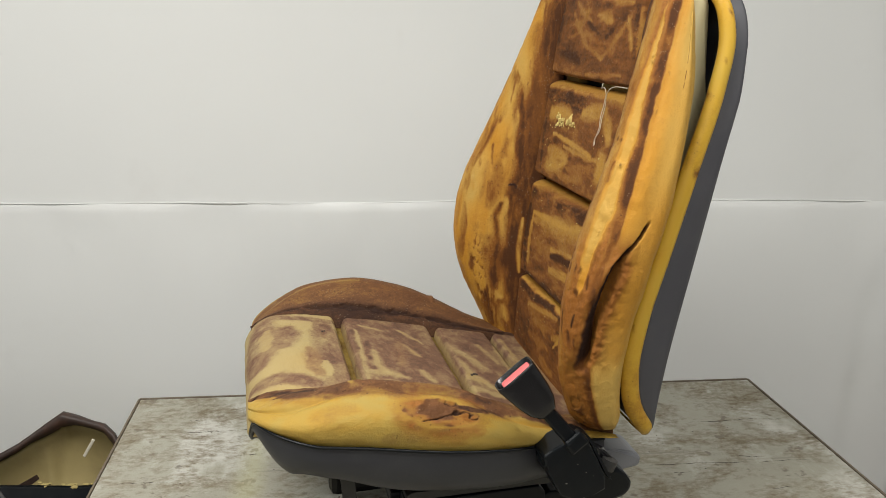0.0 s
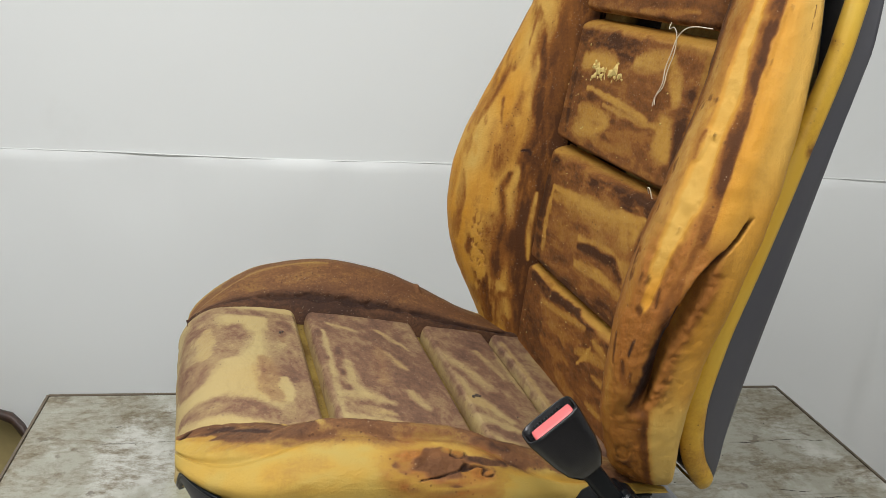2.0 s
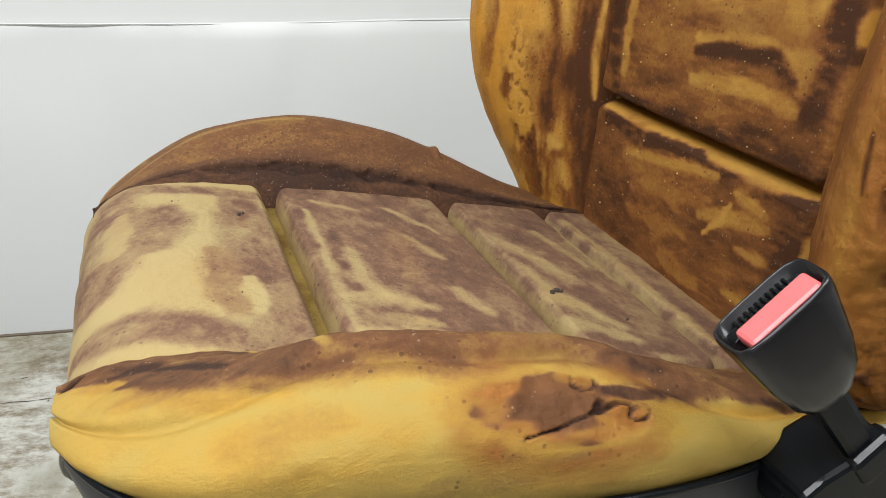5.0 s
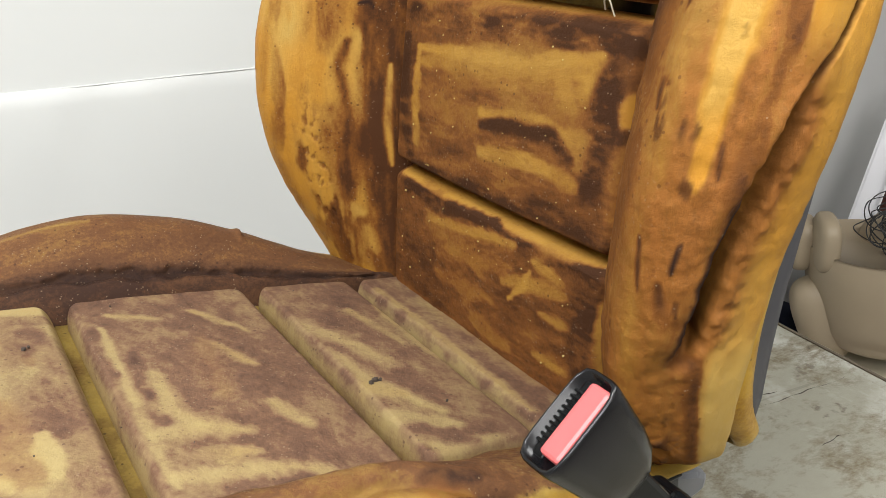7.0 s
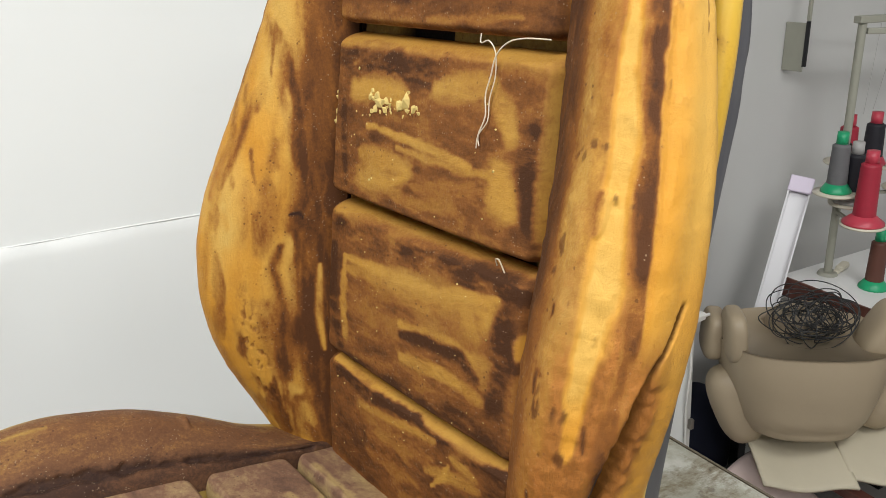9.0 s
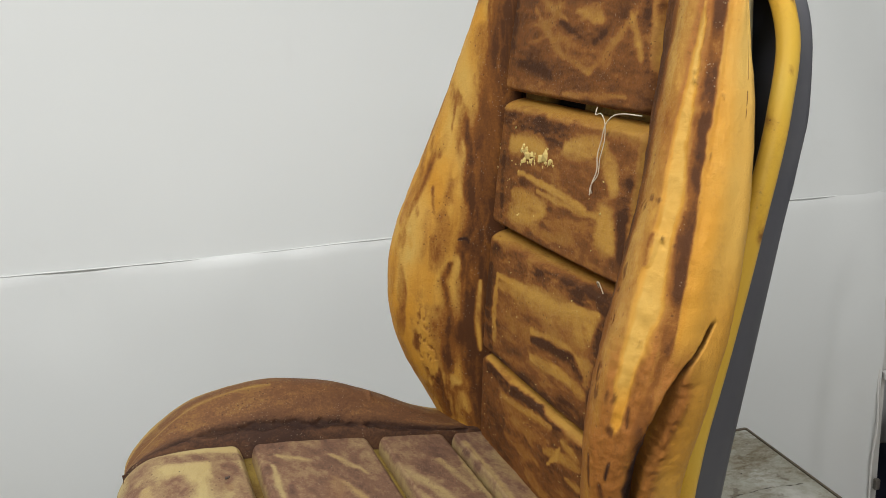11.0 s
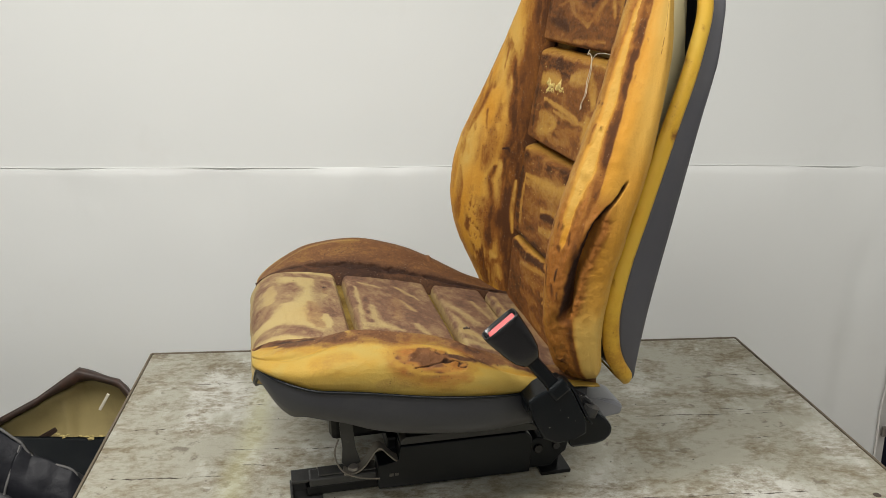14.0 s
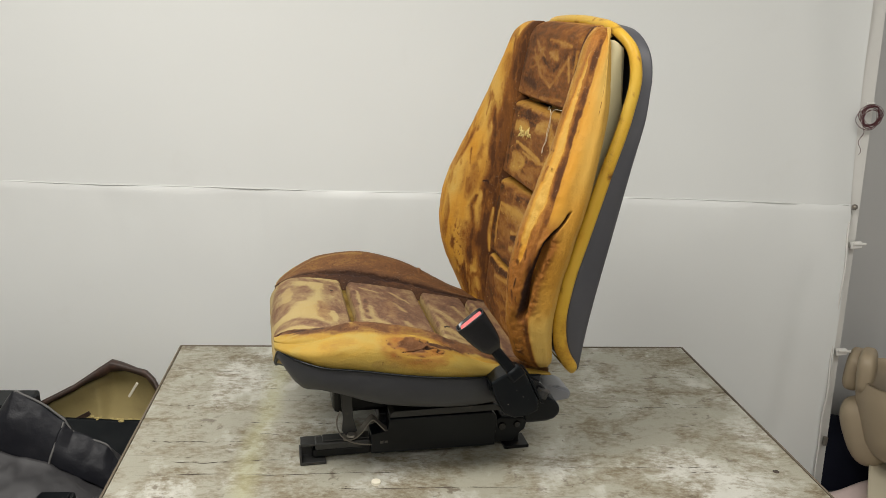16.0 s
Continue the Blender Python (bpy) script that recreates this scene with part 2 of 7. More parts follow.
shell_plastic = plain("shell_plastic", (0.065, 0.065, 0.074), 0.5, vary=0.15, scale=14, bump=0.12, dust=(0.09, 0.088, 0.088))
pale_plastic = plain("pale_plastic", (0.17, 0.175, 0.19), 0.35, vary=0.15, scale=14, bump=0.1)
tray_plastic = plain("tray_plastic", (0.024, 0.025, 0.029), 0.42, vary=0.2, scale=14, bump=0.12, dust=(0.048, 0.047, 0.047))
navy_cloth = plain("navy_cloth", (0.018, 0.020, 0.034), 0.9, vary=0.35, scale=30, bump=0.3, spec=0.1)
black_plastic = plain("black_plastic", (0.0022, 0.0036, 0.0050), 0.30, vary=0.3, scale=25, bump=0.10, spec=0.26, dust=(0.010, 0.010, 0.010))
black_metal = plain("black_metal", (0.0028, 0.0034, 0.0040), 0.40, metal=0.1, vary=0.4, scale=40, bump=0.2, spec=0.3, dust=(0.022, 0.019, 0.016))
grey_metal = plain("grey_metal", (0.28, 0.26, 0.23), 0.45, metal=0.7, vary=0.3, scale=60, bump=0.2, dust=(0.2, 0.15, 0.1))
glossy_black = plain("glossy_black", (0.006, 0.006, 0.007), 0.22, vary=0.2, scale=25, bump=0.03)
rail_steel = plain("rail_steel", (0.030, 0.030, 0.029), 0.40, metal=0.2, vary=0.5, scale=30, bump=0.2, dust=(0.20, 0.175, 0.14))
dusty_metal = plain("dusty_metal", (0.17, 0.155, 0.13), 0.55, metal=0.4, vary=0.35, scale=60, bump=0.2, dust=(0.22, 0.18, 0.13))
red_plastic = plain("red_plastic", (0.72, 0.14, 0.14), 0.42, vary=0.12, scale=50, bump=0.05)
yellow_rim = foam("yellow_rim", (0.54, 0.36, 0.055), (0.58, 0.32, 0.025), (0.24, 0.11, 0.02), (0.05, 0.025, 0.016), 0.32, pores=0.15)
cream_foam = plain("cream_foam", (0.66, 0.60, 0.36), 0.6, vary=0.12, scale=20, bump=0.2)
thread_white = plain("thread_white", (0.62, 0.54, 0.40), 0.8, vary=0.1, scale=200)
olive_crumb = plain("olive_crumb", (0.40, 0.32, 0.12), 0.8, vary=0.4, scale=120, bump=0.4)
crumb_foam = plain("crumb_foam", (0.55, 0.42, 0.14), 0.8, vary=0.3, scale=200, bump=0.4)


def vinyl_sheet():
    m = Nodes("white_vinyl")
    wide, fine = m.noise(1.3, 3, 0.5), m.noise(60, 3, 0.5)
    col = m.mix(wide, (0.745, 0.76, 0.74), (0.805, 0.82, 0.80))
    r = m.node("ShaderNodeMapRange", From_Min=0.62, From_Max=0.8)
    m.link(m.noise(5, 6, 0.65), r.inputs["Value"])
    col = m.mix(m.maths("MULTIPLY", r.outputs["Result"], 0.10), col, (0.55, 0.52, 0.47))
    m.bump(m.maths("ADD", m.maths("MULTIPLY", wide, 4.0), m.maths("MULTIPLY", fine, 0.05)), 0.25, 0.004)
    return m.finish(col, 0.42, 0.0, 0.4)


def worn_table():
    """Grey-white laminate, worn through to brown wood in blotches, with fine scratches along the length."""
    m = Nodes("worn_table")
    along = m.place((0.85, 1.2, 1))
    blotch = m.noise(9, 10, 0.72, along, 0.5)
    fine = m.noise(85, 8, 0.78, m.place((0.7, 1.3, 1)))
    wide, patches = m.noise(3.2, 5, 0.6), m.noise(5, 6, 0.65, m.place((1.2, 0.8, 1)))
    base = m.mix(wide, (0.28, 0.27, 0.205), (0.40, 0.395, 0.335))
    r0 = m.node("ShaderNodeMapRange", From_Min=0.50, From_Max=0.60)
    m.link(patches, r0.inputs["Value"])
    base = m.mix(m.maths("MULTIPLY", r0.outputs["Result"], 0.85), base, (0.60, 0.60, 0.55))
    base = m.mix(m.maths("MULTIPLY", fine, 0.42), base, (0.20, 0.175, 0.12))
    dots = m.node("ShaderNodeMapRange", From_Min=0.62, From_Max=0.68)
    m.link(m.noise(34, 5, 0.6), dots.inputs["Value"])
    base = m.mix(m.maths("MULTIPLY", dots.outputs["Result"], 0.7), base, (0.10, 0.075, 0.05))
    v = m.maths("ADD", blotch, m.maths("MULTIPLY", m.maths("SUBTRACT", fine, 0.5), 0.60))
    r = m.node("ShaderNodeMapRange", From_Min=0.46, From_Max=0.63)
    m.link(v, r.inputs["Value"])
    base = m.mix(m.maths("MULTIPLY", r.outputs["Result"], 0.85), base, (0.165, 0.132, 0.078))
    r2 = m.node("ShaderNodeMapRange", From_Min=0.64, From_Max=0.72)
    m.link(v, r2.inputs["Value"])
    base = m.mix(m.maths("MULTIPLY", r2.outputs["Result"], 0.75), base, (0.060, 0.042, 0.028))
    scratch = m.noise(40, 3, 0.5, m.place((0.12, 3.0, 1)))
    r3 = m.node("ShaderNodeMapRange", From_Min=0.66, From_Max=0.72)
    m.link(scratch, r3.inputs["Value"])
    base = m.mix(m.maths("MULTIPLY", r3.outputs["Result"], 0.30), base, (0.08, 0.06, 0.04))
    # a faint yellow spill across the top
    spot = m.node("ShaderNodeTexCoord")
    sep = m.node("ShaderNodeSeparateXYZ")
    m.link(spot.outputs["Object"], sep.inputs[0])
    off = m.maths("ABSOLUTE", m.maths("ADD", sep.outputs[0], m.maths("ADD", 0.36, m.maths("MULTIPLY", m.maths("SUBTRACT", wide, 0.5), 0.10))))
    spill = m.node("ShaderNodeMapRange", From_Min=0.035, From_Max=0.005)
    m.link(off, spill.inputs["Value"])
    base = m.mix(m.maths("MULTIPLY", spill.outputs["Result"], 0.28), base, (0.46, 0.45, 0.22))
    m.bump(m.maths("ADD", v, m.maths("MULTIPLY", fine, 0.4)), 0.5, 0.002)
    return m.finish(base, m.maths("ADD", m.maths("MULTIPLY", r.outputs["Result"], 0.3), 0.36), 0.0, 0.4)


white_vinyl = vinyl_sheet()
table_top = worn_table()
table_edge = plain("table_edge", (0.12, 0.095, 0.065), 0.7, vary=0.4, scale=30, bump=0.3)
table_steel = plain("table_steel", (0.10, 0.10, 0.105), 0.5, metal=0.4, vary=0.3, scale=20)
room_wall = plain("room_wall", (0.60, 0.60, 0.585), 0.75, vary=0.08, scale=3, bump=0.15)
room_ceiling = plain("room_ceiling", (0.8, 0.8, 0.79), 0.8, vary=0.04, scale=3)
floor_screed = plain("floor_screed", (0.30, 0.28, 0.26), 0.7, vary=0.3, scale=6, bump=0.3)
strip_white = plain("strip_white", (0.74, 0.73, 0.69), 0.4, vary=0.1, scale=12)
crack_dark = plain("crack_dark", (0.06, 0.045, 0.035), 0.9, vary=0.4, scale=80)

# ---- the room ----
TOP, GROUND = 0.78, -0.15


def slab(name, x0, x1, y0, y1, z0, z1, material):
    bm = bmesh.new()
    boxed(bm, (x0 + x1) / 2, (y0 + y1) / 2, (z0 + z1) / 2, x1 - x0, y1 - y0, z1 - z0)
    return tagged(part(name, bm, material), kind="structure")


tagged(slab("floor", -3.2, 3.4, -3.0, 2.6, GROUND - 0.1, GROUND, floor_screed), "grey worn screed floor of the workshop", "floor")
tagged(slab("ceiling", -3.2, 3.4, -3.0, 2.6, 2.7, 2.8, room_ceiling), "plain white ceiling", "ceiling")
tagged(slab("wall_back", -3.2, 3.4, 2.16, 2.6, GROUND, 2.7, room_wall), "plain grey painted wall behind the white sheet", "wall")
tagged(slab("wall_left", -3.2, -3.0, -2.8, 2.42, GROUND, 2.7, room_wall), "plain grey painted side wall", "wall")
tagged(slab("wall_right", 3.2, 3.4, -2.8, 2.42, GROUND, 2.7, room_wall), "plain grey painted side wall", "wall")
tagged(slab("wall_front", -3.2, 3.4, -3.0, -2.8, GROUND, 2.7, room_wall), "plain grey painted wall", "wall")


def wall_y(x):
    return 1.985 - 0.05 * x


def sheet_wall():
    """White vinyl sheet, folded over once at about a metre: the lower half overlaps the upper."""
    xs = np.concatenate([np.linspace(-2.6, -1.3, 14), np.linspace(-1.25, 1.235, 150)])
    for name, z0, z1, proud in (("wall_sheet_upper", 1.0, 2.7, 0.0), ("wall_sheet_lower", GROUND, 1.053, 0.005)):
        zs = np.concatenate([np.linspace(z0, z0 + 0.7, 40)[:-1], np.linspace(z0 + 0.7, z1, 40)])
        x, z = np.meshgrid(xs, zs, indexing="ij")
        if proud:
            fold = 0.0018 * np.sin(x * 3.1) + 0.0012 * np.sin(x * 9.0 + 1)
            z = z + fold * step(z, 0.8, 1.064)
        p = np.stack([x, np.zeros_like(x), z], -1)
        y = wall_y(x) - proud * (1 - 0.85 * step(z, 1.040, 1.054)) + 0.003 * grain(p, 2.2, 3, 2)
        x = x + np.where(z > 1.046, 0.078, 0.045) * (1.046 - z) * step(x, 0.9, 1.235)
        edge = step(x, 0.85, 1.235)
        y = y - 0.017 * edge * np.sin((x - 0.8) * 22 + (z - 1.0) * 7) * (0.5 + 0.5 * grain(p, 3, 5, 2))
        if proud:
            crease = x - spline(z, [0.0, 0.36, 0.58, 0.73, 0.86, 1.0], [1.10, 1.117, 1.134, 1.138, 1.150, 1.160])
            y = y + 0.007 * np.exp(-(np.where(crease > 0, crease / 0.050, crease / 0.022)) ** 2) * step(z, 0.15, 0.4) * (1 - step(z, 0.80, 1.0)) * (0.9 + 0.2 * np.sin(z * 26))
            top = step(z, 0.72, 1.064)
            y = y - 0.011 * top * (1 - 0.7 * step(z, 1.03, 1.054)) * grain(p * np.array([1, 1, 0.35]), 7, 9, 3)
            y = y - 0.003 * np.exp(-((x + 0.88 + (z - 0.93) * 0.6) / 0.01) ** 2) * np.exp(-((z - 0.94) / 0.03) ** 2)
        ob = sheet(name, np.stack([x, y, z], -1), white_vinyl)
        tagged(ob, "white vinyl backdrop sheet with a fold and soft wrinkles", "wall sheet", kind="structure")

    xs = np.linspace(-2.6, 1.225, 240)
    bead = [(float(x), float(wall_y(x) - 0.0022 - 0.0012 * math.sin(x * 9) * math.sin(x * 23 + 1)), 1.0525 + 0.0018 * math.sin(x * 3.1) + 0.0012 * math.sin(x * 9 + 1)) for x in xs]
    tagged(tube("wall_sheet_fold", bead, 0.0013, white_vinyl), "thin creased fold across the white backdrop sheet", "wall sheet", kind="structure")


sheet_wall()

# ---- the table ----
table = tagged(new("work_table"), "work table with a stained, worn grey-white top", "table")
table.location = (0, 0, 0)


def build_table():
    corners = [(-0.61, 1.5), (0.61, 1.5), (0.672, 0.68), (-0.583, 0.68)]
    bm = bmesh.new()
    lower = [bm.verts.new((x, y, TOP - 0.028)) for x, y in corners]
    upper = [bm.verts.new((x, y, TOP)) for x, y in corners]
    made = [bm.faces.new(upper[::-1]), bm.faces.new(lower)]
    for k in range(4):
        made.append(bm.faces.new((lower[k], upper[k], upper[(k + 1) % 4], lower[(k + 1) % 4])))
    bmesh.ops.bevel(bm, geom=list({e for f in made for e in f.edges}), offset=0.003, segments=2, profile=0.5, affect="EDGES")
    part("tabletop", bm, table_top, table)
    for k, (x, y) in enumerate(corners):
        bm = bmesh.new()
        boxed(bm, x * 0.93, 1.09 + (y - 1.09) * 0.88, (TOP - 0.03 + GROUND) / 2, 0.045, 0.045, TOP - 0.03 - GROUND, 0.004)
        part("leg", bm, table_steel, table, "square steel leg")
    for (x0, y0), (x1, y1) in zip(corners, corners[1:] + corners[:1]):
        bm = bmesh.new()
        turn = math.atan2(y1 - y0, x1 - x0)
        boxed(bm, (x0 + x1) / 2 + 0.002 * math.sin(-turn), (y0 + y1) / 2 + 0.002 * math.cos(turn), TOP - 0.0135, math.hypot(x1 - x0, y1 - y0) + 0.003, 0.004, 0.029, 0.0008, Matrix.Rotation(turn, 4, "Z"))
        part("edge_band", bm, table_edge, table, "worn brown edge band")
    for x, y, width in ((0.01, 1.44, 1.1), (0.03, 0.745, 1.12)):
        bm = bmesh.new()
        boxed(bm, x, y, TOP - 0.065, width, 0.03, 0.07, 0.003)
        part("apron", bm, table_steel, table)


build_table()

# ---- soiling of the foam ----
# name: how stained, how orange, how rusty, how charred or black with painted shade
PAINTS = {
    "pale": (0.02, 0.10, 0.0, 0.0), "gold": (0.08, 0.50, 0.0, 0.0), "amber": (0.24, 0.85, 0.05, 0.0), "orange": (0.12, 1.0, 0.12, 0.0),
    "sand": (0.36, 0.35, 0.0, 0.0), "tan": (0.27, 0.55, 0.0, 0.0), "umber": (0.50, 0.75, 0.10, 0.0), "mauve": (0.68, 0.15, 0.0, 0.0),
    "brown": (0.74, 0.60, 0.08, 0.0), "dark": (0.98, 0.50, 0.0, 0.0), "rust": (0.45, 0.80, 0.85, 0.0), "char_shade": (0.90, 0.50, 0.0, 0.95),
}


class Soiling:
    """Stains laid on a surface one over the other, like paint: strokes through places given as shares of its two sides."""

    def __init__(self, A, B, across, along, places, base, seed, sweep=(1.0, 1.0, 1.0), bent=False, soft=0.62, dry=1.0):
        self.soft, self.dry = soft, dry
        p = places * np.array(sweep)
        self.slow, self.fast, self.fine = grain(p, 22, seed, 3), grain(p, 75, seed + 1, 3), grain(p, 210, seed + 2, 2)
        self.rows, self.cols = A[:, 0], B[0]
        self.x, self.y = A * across * 1000, B * along * 1000
        if bent:
            # on a bent surface, the way along its section
            steps = np.linalg.norm(np.diff(places, axis=0), axis=-1)
            self.x = np.concatenate([np.zeros((1, A.shape[1])), np.cumsum(steps, 0)]) * 1000
        self.layers = [np.full(A.shape, value) for value in PAINTS[base]]

    def spot(self, a, b):
        i, j = np.abs(self.rows - a).argmin(), np.abs(self.cols - b).argmin()
        return self.x[i, j], self.y[i, j]

    def dab(self, paint, wide, *points, full=0.95):
        """A stroke so many millimetres wide, with a ragged, soft edge and dry streaks."""
        half = wide * (0.68 if wide > 4 else 0.5)
        wander = min(max(half * 0.5, 2.4), 4.0)
        d, along = near_line(self.x + wander * self.slow + 0.8 * self.fast, self.y - wander * self.fast + 0.8 * self.fine, [self.spot(*q) for q in points])
        thin = 1 - 0.35 * np.abs(2 * along - 1) ** 3
        d = d / (half * thin) + 0.34 * self.fast + 0.26 * self.fine + 0.16 * self.slow
        dry = np.clip(0.90 + self.dry * (0.85 * self.fast + 0.5 * self.slow + 0.4 * self.fine), 0.12, 1.0) if wide > 4 else step(self.fast + 0.7 * self.slow, -0.22, 0.02)
        self.blend(paint, full * dry * (1 - step(d, 1 - self.soft, 1 + self.soft)))

    def blend(self, paint, mask):
        mask = np.clip(mask, 0, 1)
        for k, value in enumerate(PAINTS[paint]):
            self.layers[k] = self.layers[k] * (1 - mask) + value * mask

    def done(self, uneven=0.16):
        stain, warm, rust, burn_shade = self.layers
        stain = stain + uneven * (0.8 * self.slow + 0.8 * self.fast + 0.5 * self.fine) * (0.3 + stain)
        return dict(stain=stain, warm=np.clip(warm + 0.22 * self.slow, 0, 1), rust=rust, burn_shade=burn_shade)


def paint_pad_low(c):
    c.dab("dark", 18, (0.101, 0.923), (0.419, 0.949), (0.688, 0.955), (0.946, 0.955))
    c.dab("brown", 16, (0.133, 0.851), (0.126, 0.548), (0.298, 0.385))
    c.dab("umber", 14, (0.236, 0.780), (0.647, 0.888))
    c.dab("tan", 6, (0.236, 0.796), (0.484, 0.859), (0.667, 0.910))
    c.dab("umber", 16, (0.305, 0.630), (0.647, 0.772))
    c.dab("umber", 14, (0.305, 0.504), (0.574, 0.540))
    c.dab("tan", 9, (0.627, 0.685), (0.743, 0.748), (0.867, 0.788))
    c.dab("gold", 5, (0.661, 0.608), (0.716, 0.724), (0.729, 0.812))
    c.dab("tan", 7, (0.743, 0.874), (0.854, 0.843))
    c.dab("tan", 8, (0.785, 0.623), (0.887, 0.630))
    c.dab("tan", 6, (0.771, 0.392), (0.893, 0.392))
    c.dab("umber", 12, (0.490, 0.362), (0.654, 0.331))
    c.dab("dark", 26, (0.951, 0.917), (0.951, 0.422))
    c.dab("brown", 12, (0.333, 0.292), (0.654, 0.188), (0.935, 0.236))
    c.dab("gold", 5, (0.049, 0.977), (0.298, 0.982), (0.587, 0.992), (0.799, 0.992), (0.967, 0.992))
    c.dab("gold", 10, (0.614, 0.992), (0.799, 0.992), (0.905, 0.992))
    c.dab("gold", 9, (0.993, 0.804), (0.996, 0.555), (1.000, 0.236))


def paint_pad_third(c):
    c.dab("tan", 13, (0.054, 0.967), (0.400, 0.961), (0.736, 0.987), (0.967, 0.996))
    c.dab("dark", 22, (0.082, 0.859), (0.439, 0.881), (0.785, 0.910), (0.985, 0.923))
    c.dab("dark", 12, (0.054, 0.732), (0.059, 0.315), (0.113, 0.097))
    c.dab("dark", 12, (0.139, 0.023), (0.478, 0.077), (0.736, 0.104), (0.985, 0.083))
    c.dab("umber", 60, (0.229, 0.489), (0.568, 0.570), (0.813, 0.600))
    c.dab("tan", 16, (0.160, 0.630), (0.561, 0.732), (0.861, 0.788))
    c.dab("umber", 9, (0.229, 0.570), (0.654, 0.669))
    c.dab("brown", 8, (0.298, 0.482), (0.516, 0.555), (0.702, 0.623))
    c.dab("gold", 7, (0.126, 0.693), (0.452, 0.732), (0.695, 0.780), (0.887, 0.851))
    c.dab("gold", 9, (0.126, 0.685), (0.126, 0.445), (0.139, 0.188))
    c.dab("gold", 22, (0.874, 0.812), (0.861, 0.716))
    c.dab("tan", 12, (0.764, 0.708), (0.813, 0.623))
    c.dab("brown", 16, (0.201, 0.180), (0.478, 0.292))
    c.dab("gold", 8, (0.471, 0.474), (0.716, 0.511), (0.820, 0.474))
    c.dab("gold", 14, (0.820, 0.489), (0.861, 0.467), (0.867, 0.377))
    c.dab("dark", 11, (0.484, 0.407), (0.620, 0.460), (0.764, 0.460), (0.827, 0.392))
    c.dab("gold", 9, (0.478, 0.268), (0.654, 0.315), (0.792, 0.307), (0.861, 0.284))
    c.dab("brown", 10, (0.360, 0.104), (0.634, 0.204), (0.799, 0.212))
    c.dab("dark", 24, (0.918, 0.748), (0.935, 0.533), (0.905, 0.307))
    c.dab("orange", 11, (0.989, 0.685), (0.985, 0.593))
    c.dab("umber", 14, (0.980, 0.474), (0.980, 0.188))


def paint_pad_second(c):
    c.dab("dark", 24, (0.065, 0.851), (0.291, 0.866), (0.555, 0.820))
    c.dab("brown", 14, (0.600, 0.903), (0.799, 0.930))
    c.dab("tan", 9, (0.033, 0.955), (0.319, 0.977), (0.581, 0.982), (0.957, 0.992))
    c.dab("tan", 12, (0.785, 0.967), (0.980, 0.967))
    c.dab("gold", 20, (0.139, 0.685), (0.339, 0.716), (0.406, 0.685))
    c.dab("gold", 14, (0.561, 0.772), (0.785, 0.835))
    c.dab("gold", 14, (0.820, 0.764), (0.880, 0.608))
    c.dab("brown", 20, (0.432, 0.608), (0.647, 0.600), (0.813, 0.585))
    c.dab("brown", 14, (0.187, 0.570), (0.346, 0.630))
    c.dab("gold", 6, (0.229, 0.496), (0.555, 0.460), (0.736, 0.415))
    c.dab("tan", 5, (0.393, 0.415), (0.667, 0.385), (0.806, 0.400))
    c.dab("gold", 26, (0.208, 0.180), (0.439, 0.284))
    c.dab("tan", 12, (0.201, 0.323), (0.400, 0.339))
    c.dab("gold", 34, (0.854, 0.400), (0.887, 0.244))
    c.dab("umber", 12, (0.490, 0.220), (0.792, 0.300))
    c.dab("brown", 16, (0.173, 0.045), (0.471, 0.083), (0.729, 0.119), (0.957, 0.141))
    c.dab("umber", 8, (0.406, 0.119), (0.681, 0.165))
    c.dab("dark", 17, (0.957, 0.693), (0.951, 0.482), (0.971, 0.212))
    c.dab("dark", 8, (0.071, 0.600), (0.107, 0.112))
    c.dab("tan", 8, (0.989, 0.923), (0.993, 0.482), (0.996, 0.149))


def paint_pad_top(c):
    c.dab("dark", 12, (0.038, 0.685), (0.054, 0.300), (0.393, 0.180))
    c.dab("dark", 12, (0.941, 0.677), (0.967, 0.292))
    c.dab("brown", 14, (0.101, 0.039), (0.946, 0.063))
    c.dab("tan", 7, (0.215, 0.638), (0.458, 0.339), (0.647, 0.236), full=0.6)
    c.dab("gold", 7, (0.497, 0.780), (0.750, 0.756), (0.893, 0.732), full=0.6)
    c.dab("gold", 12, (0.548, 0.630), (0.709, 0.578), full=0.6)
    c.dab("tan", 6, (0.647, 0.236), (0.785, 0.445), (0.887, 0.623), full=0.6)
    c.dab("gold", 7, (0.861, 0.623), (0.929, 0.347), full=0.6)
    c.dab("tan", 5, (0.229, 0.740), (0.471, 0.563), full=0.6)
    c.dab("dark", 6, (0.426, 0.563), (0.634, 0.400), (0.729, 0.496))
    c.dab("umber", 10, (0.413, 0.467), (0.764, 0.323))
    c.dab("tan", 5, (0.497, 0.070), (0.874, 0.112), full=0.6)
    c.dab("gold", 5, (0.976, 0.685), (0.985, 0.300), full=0.6)


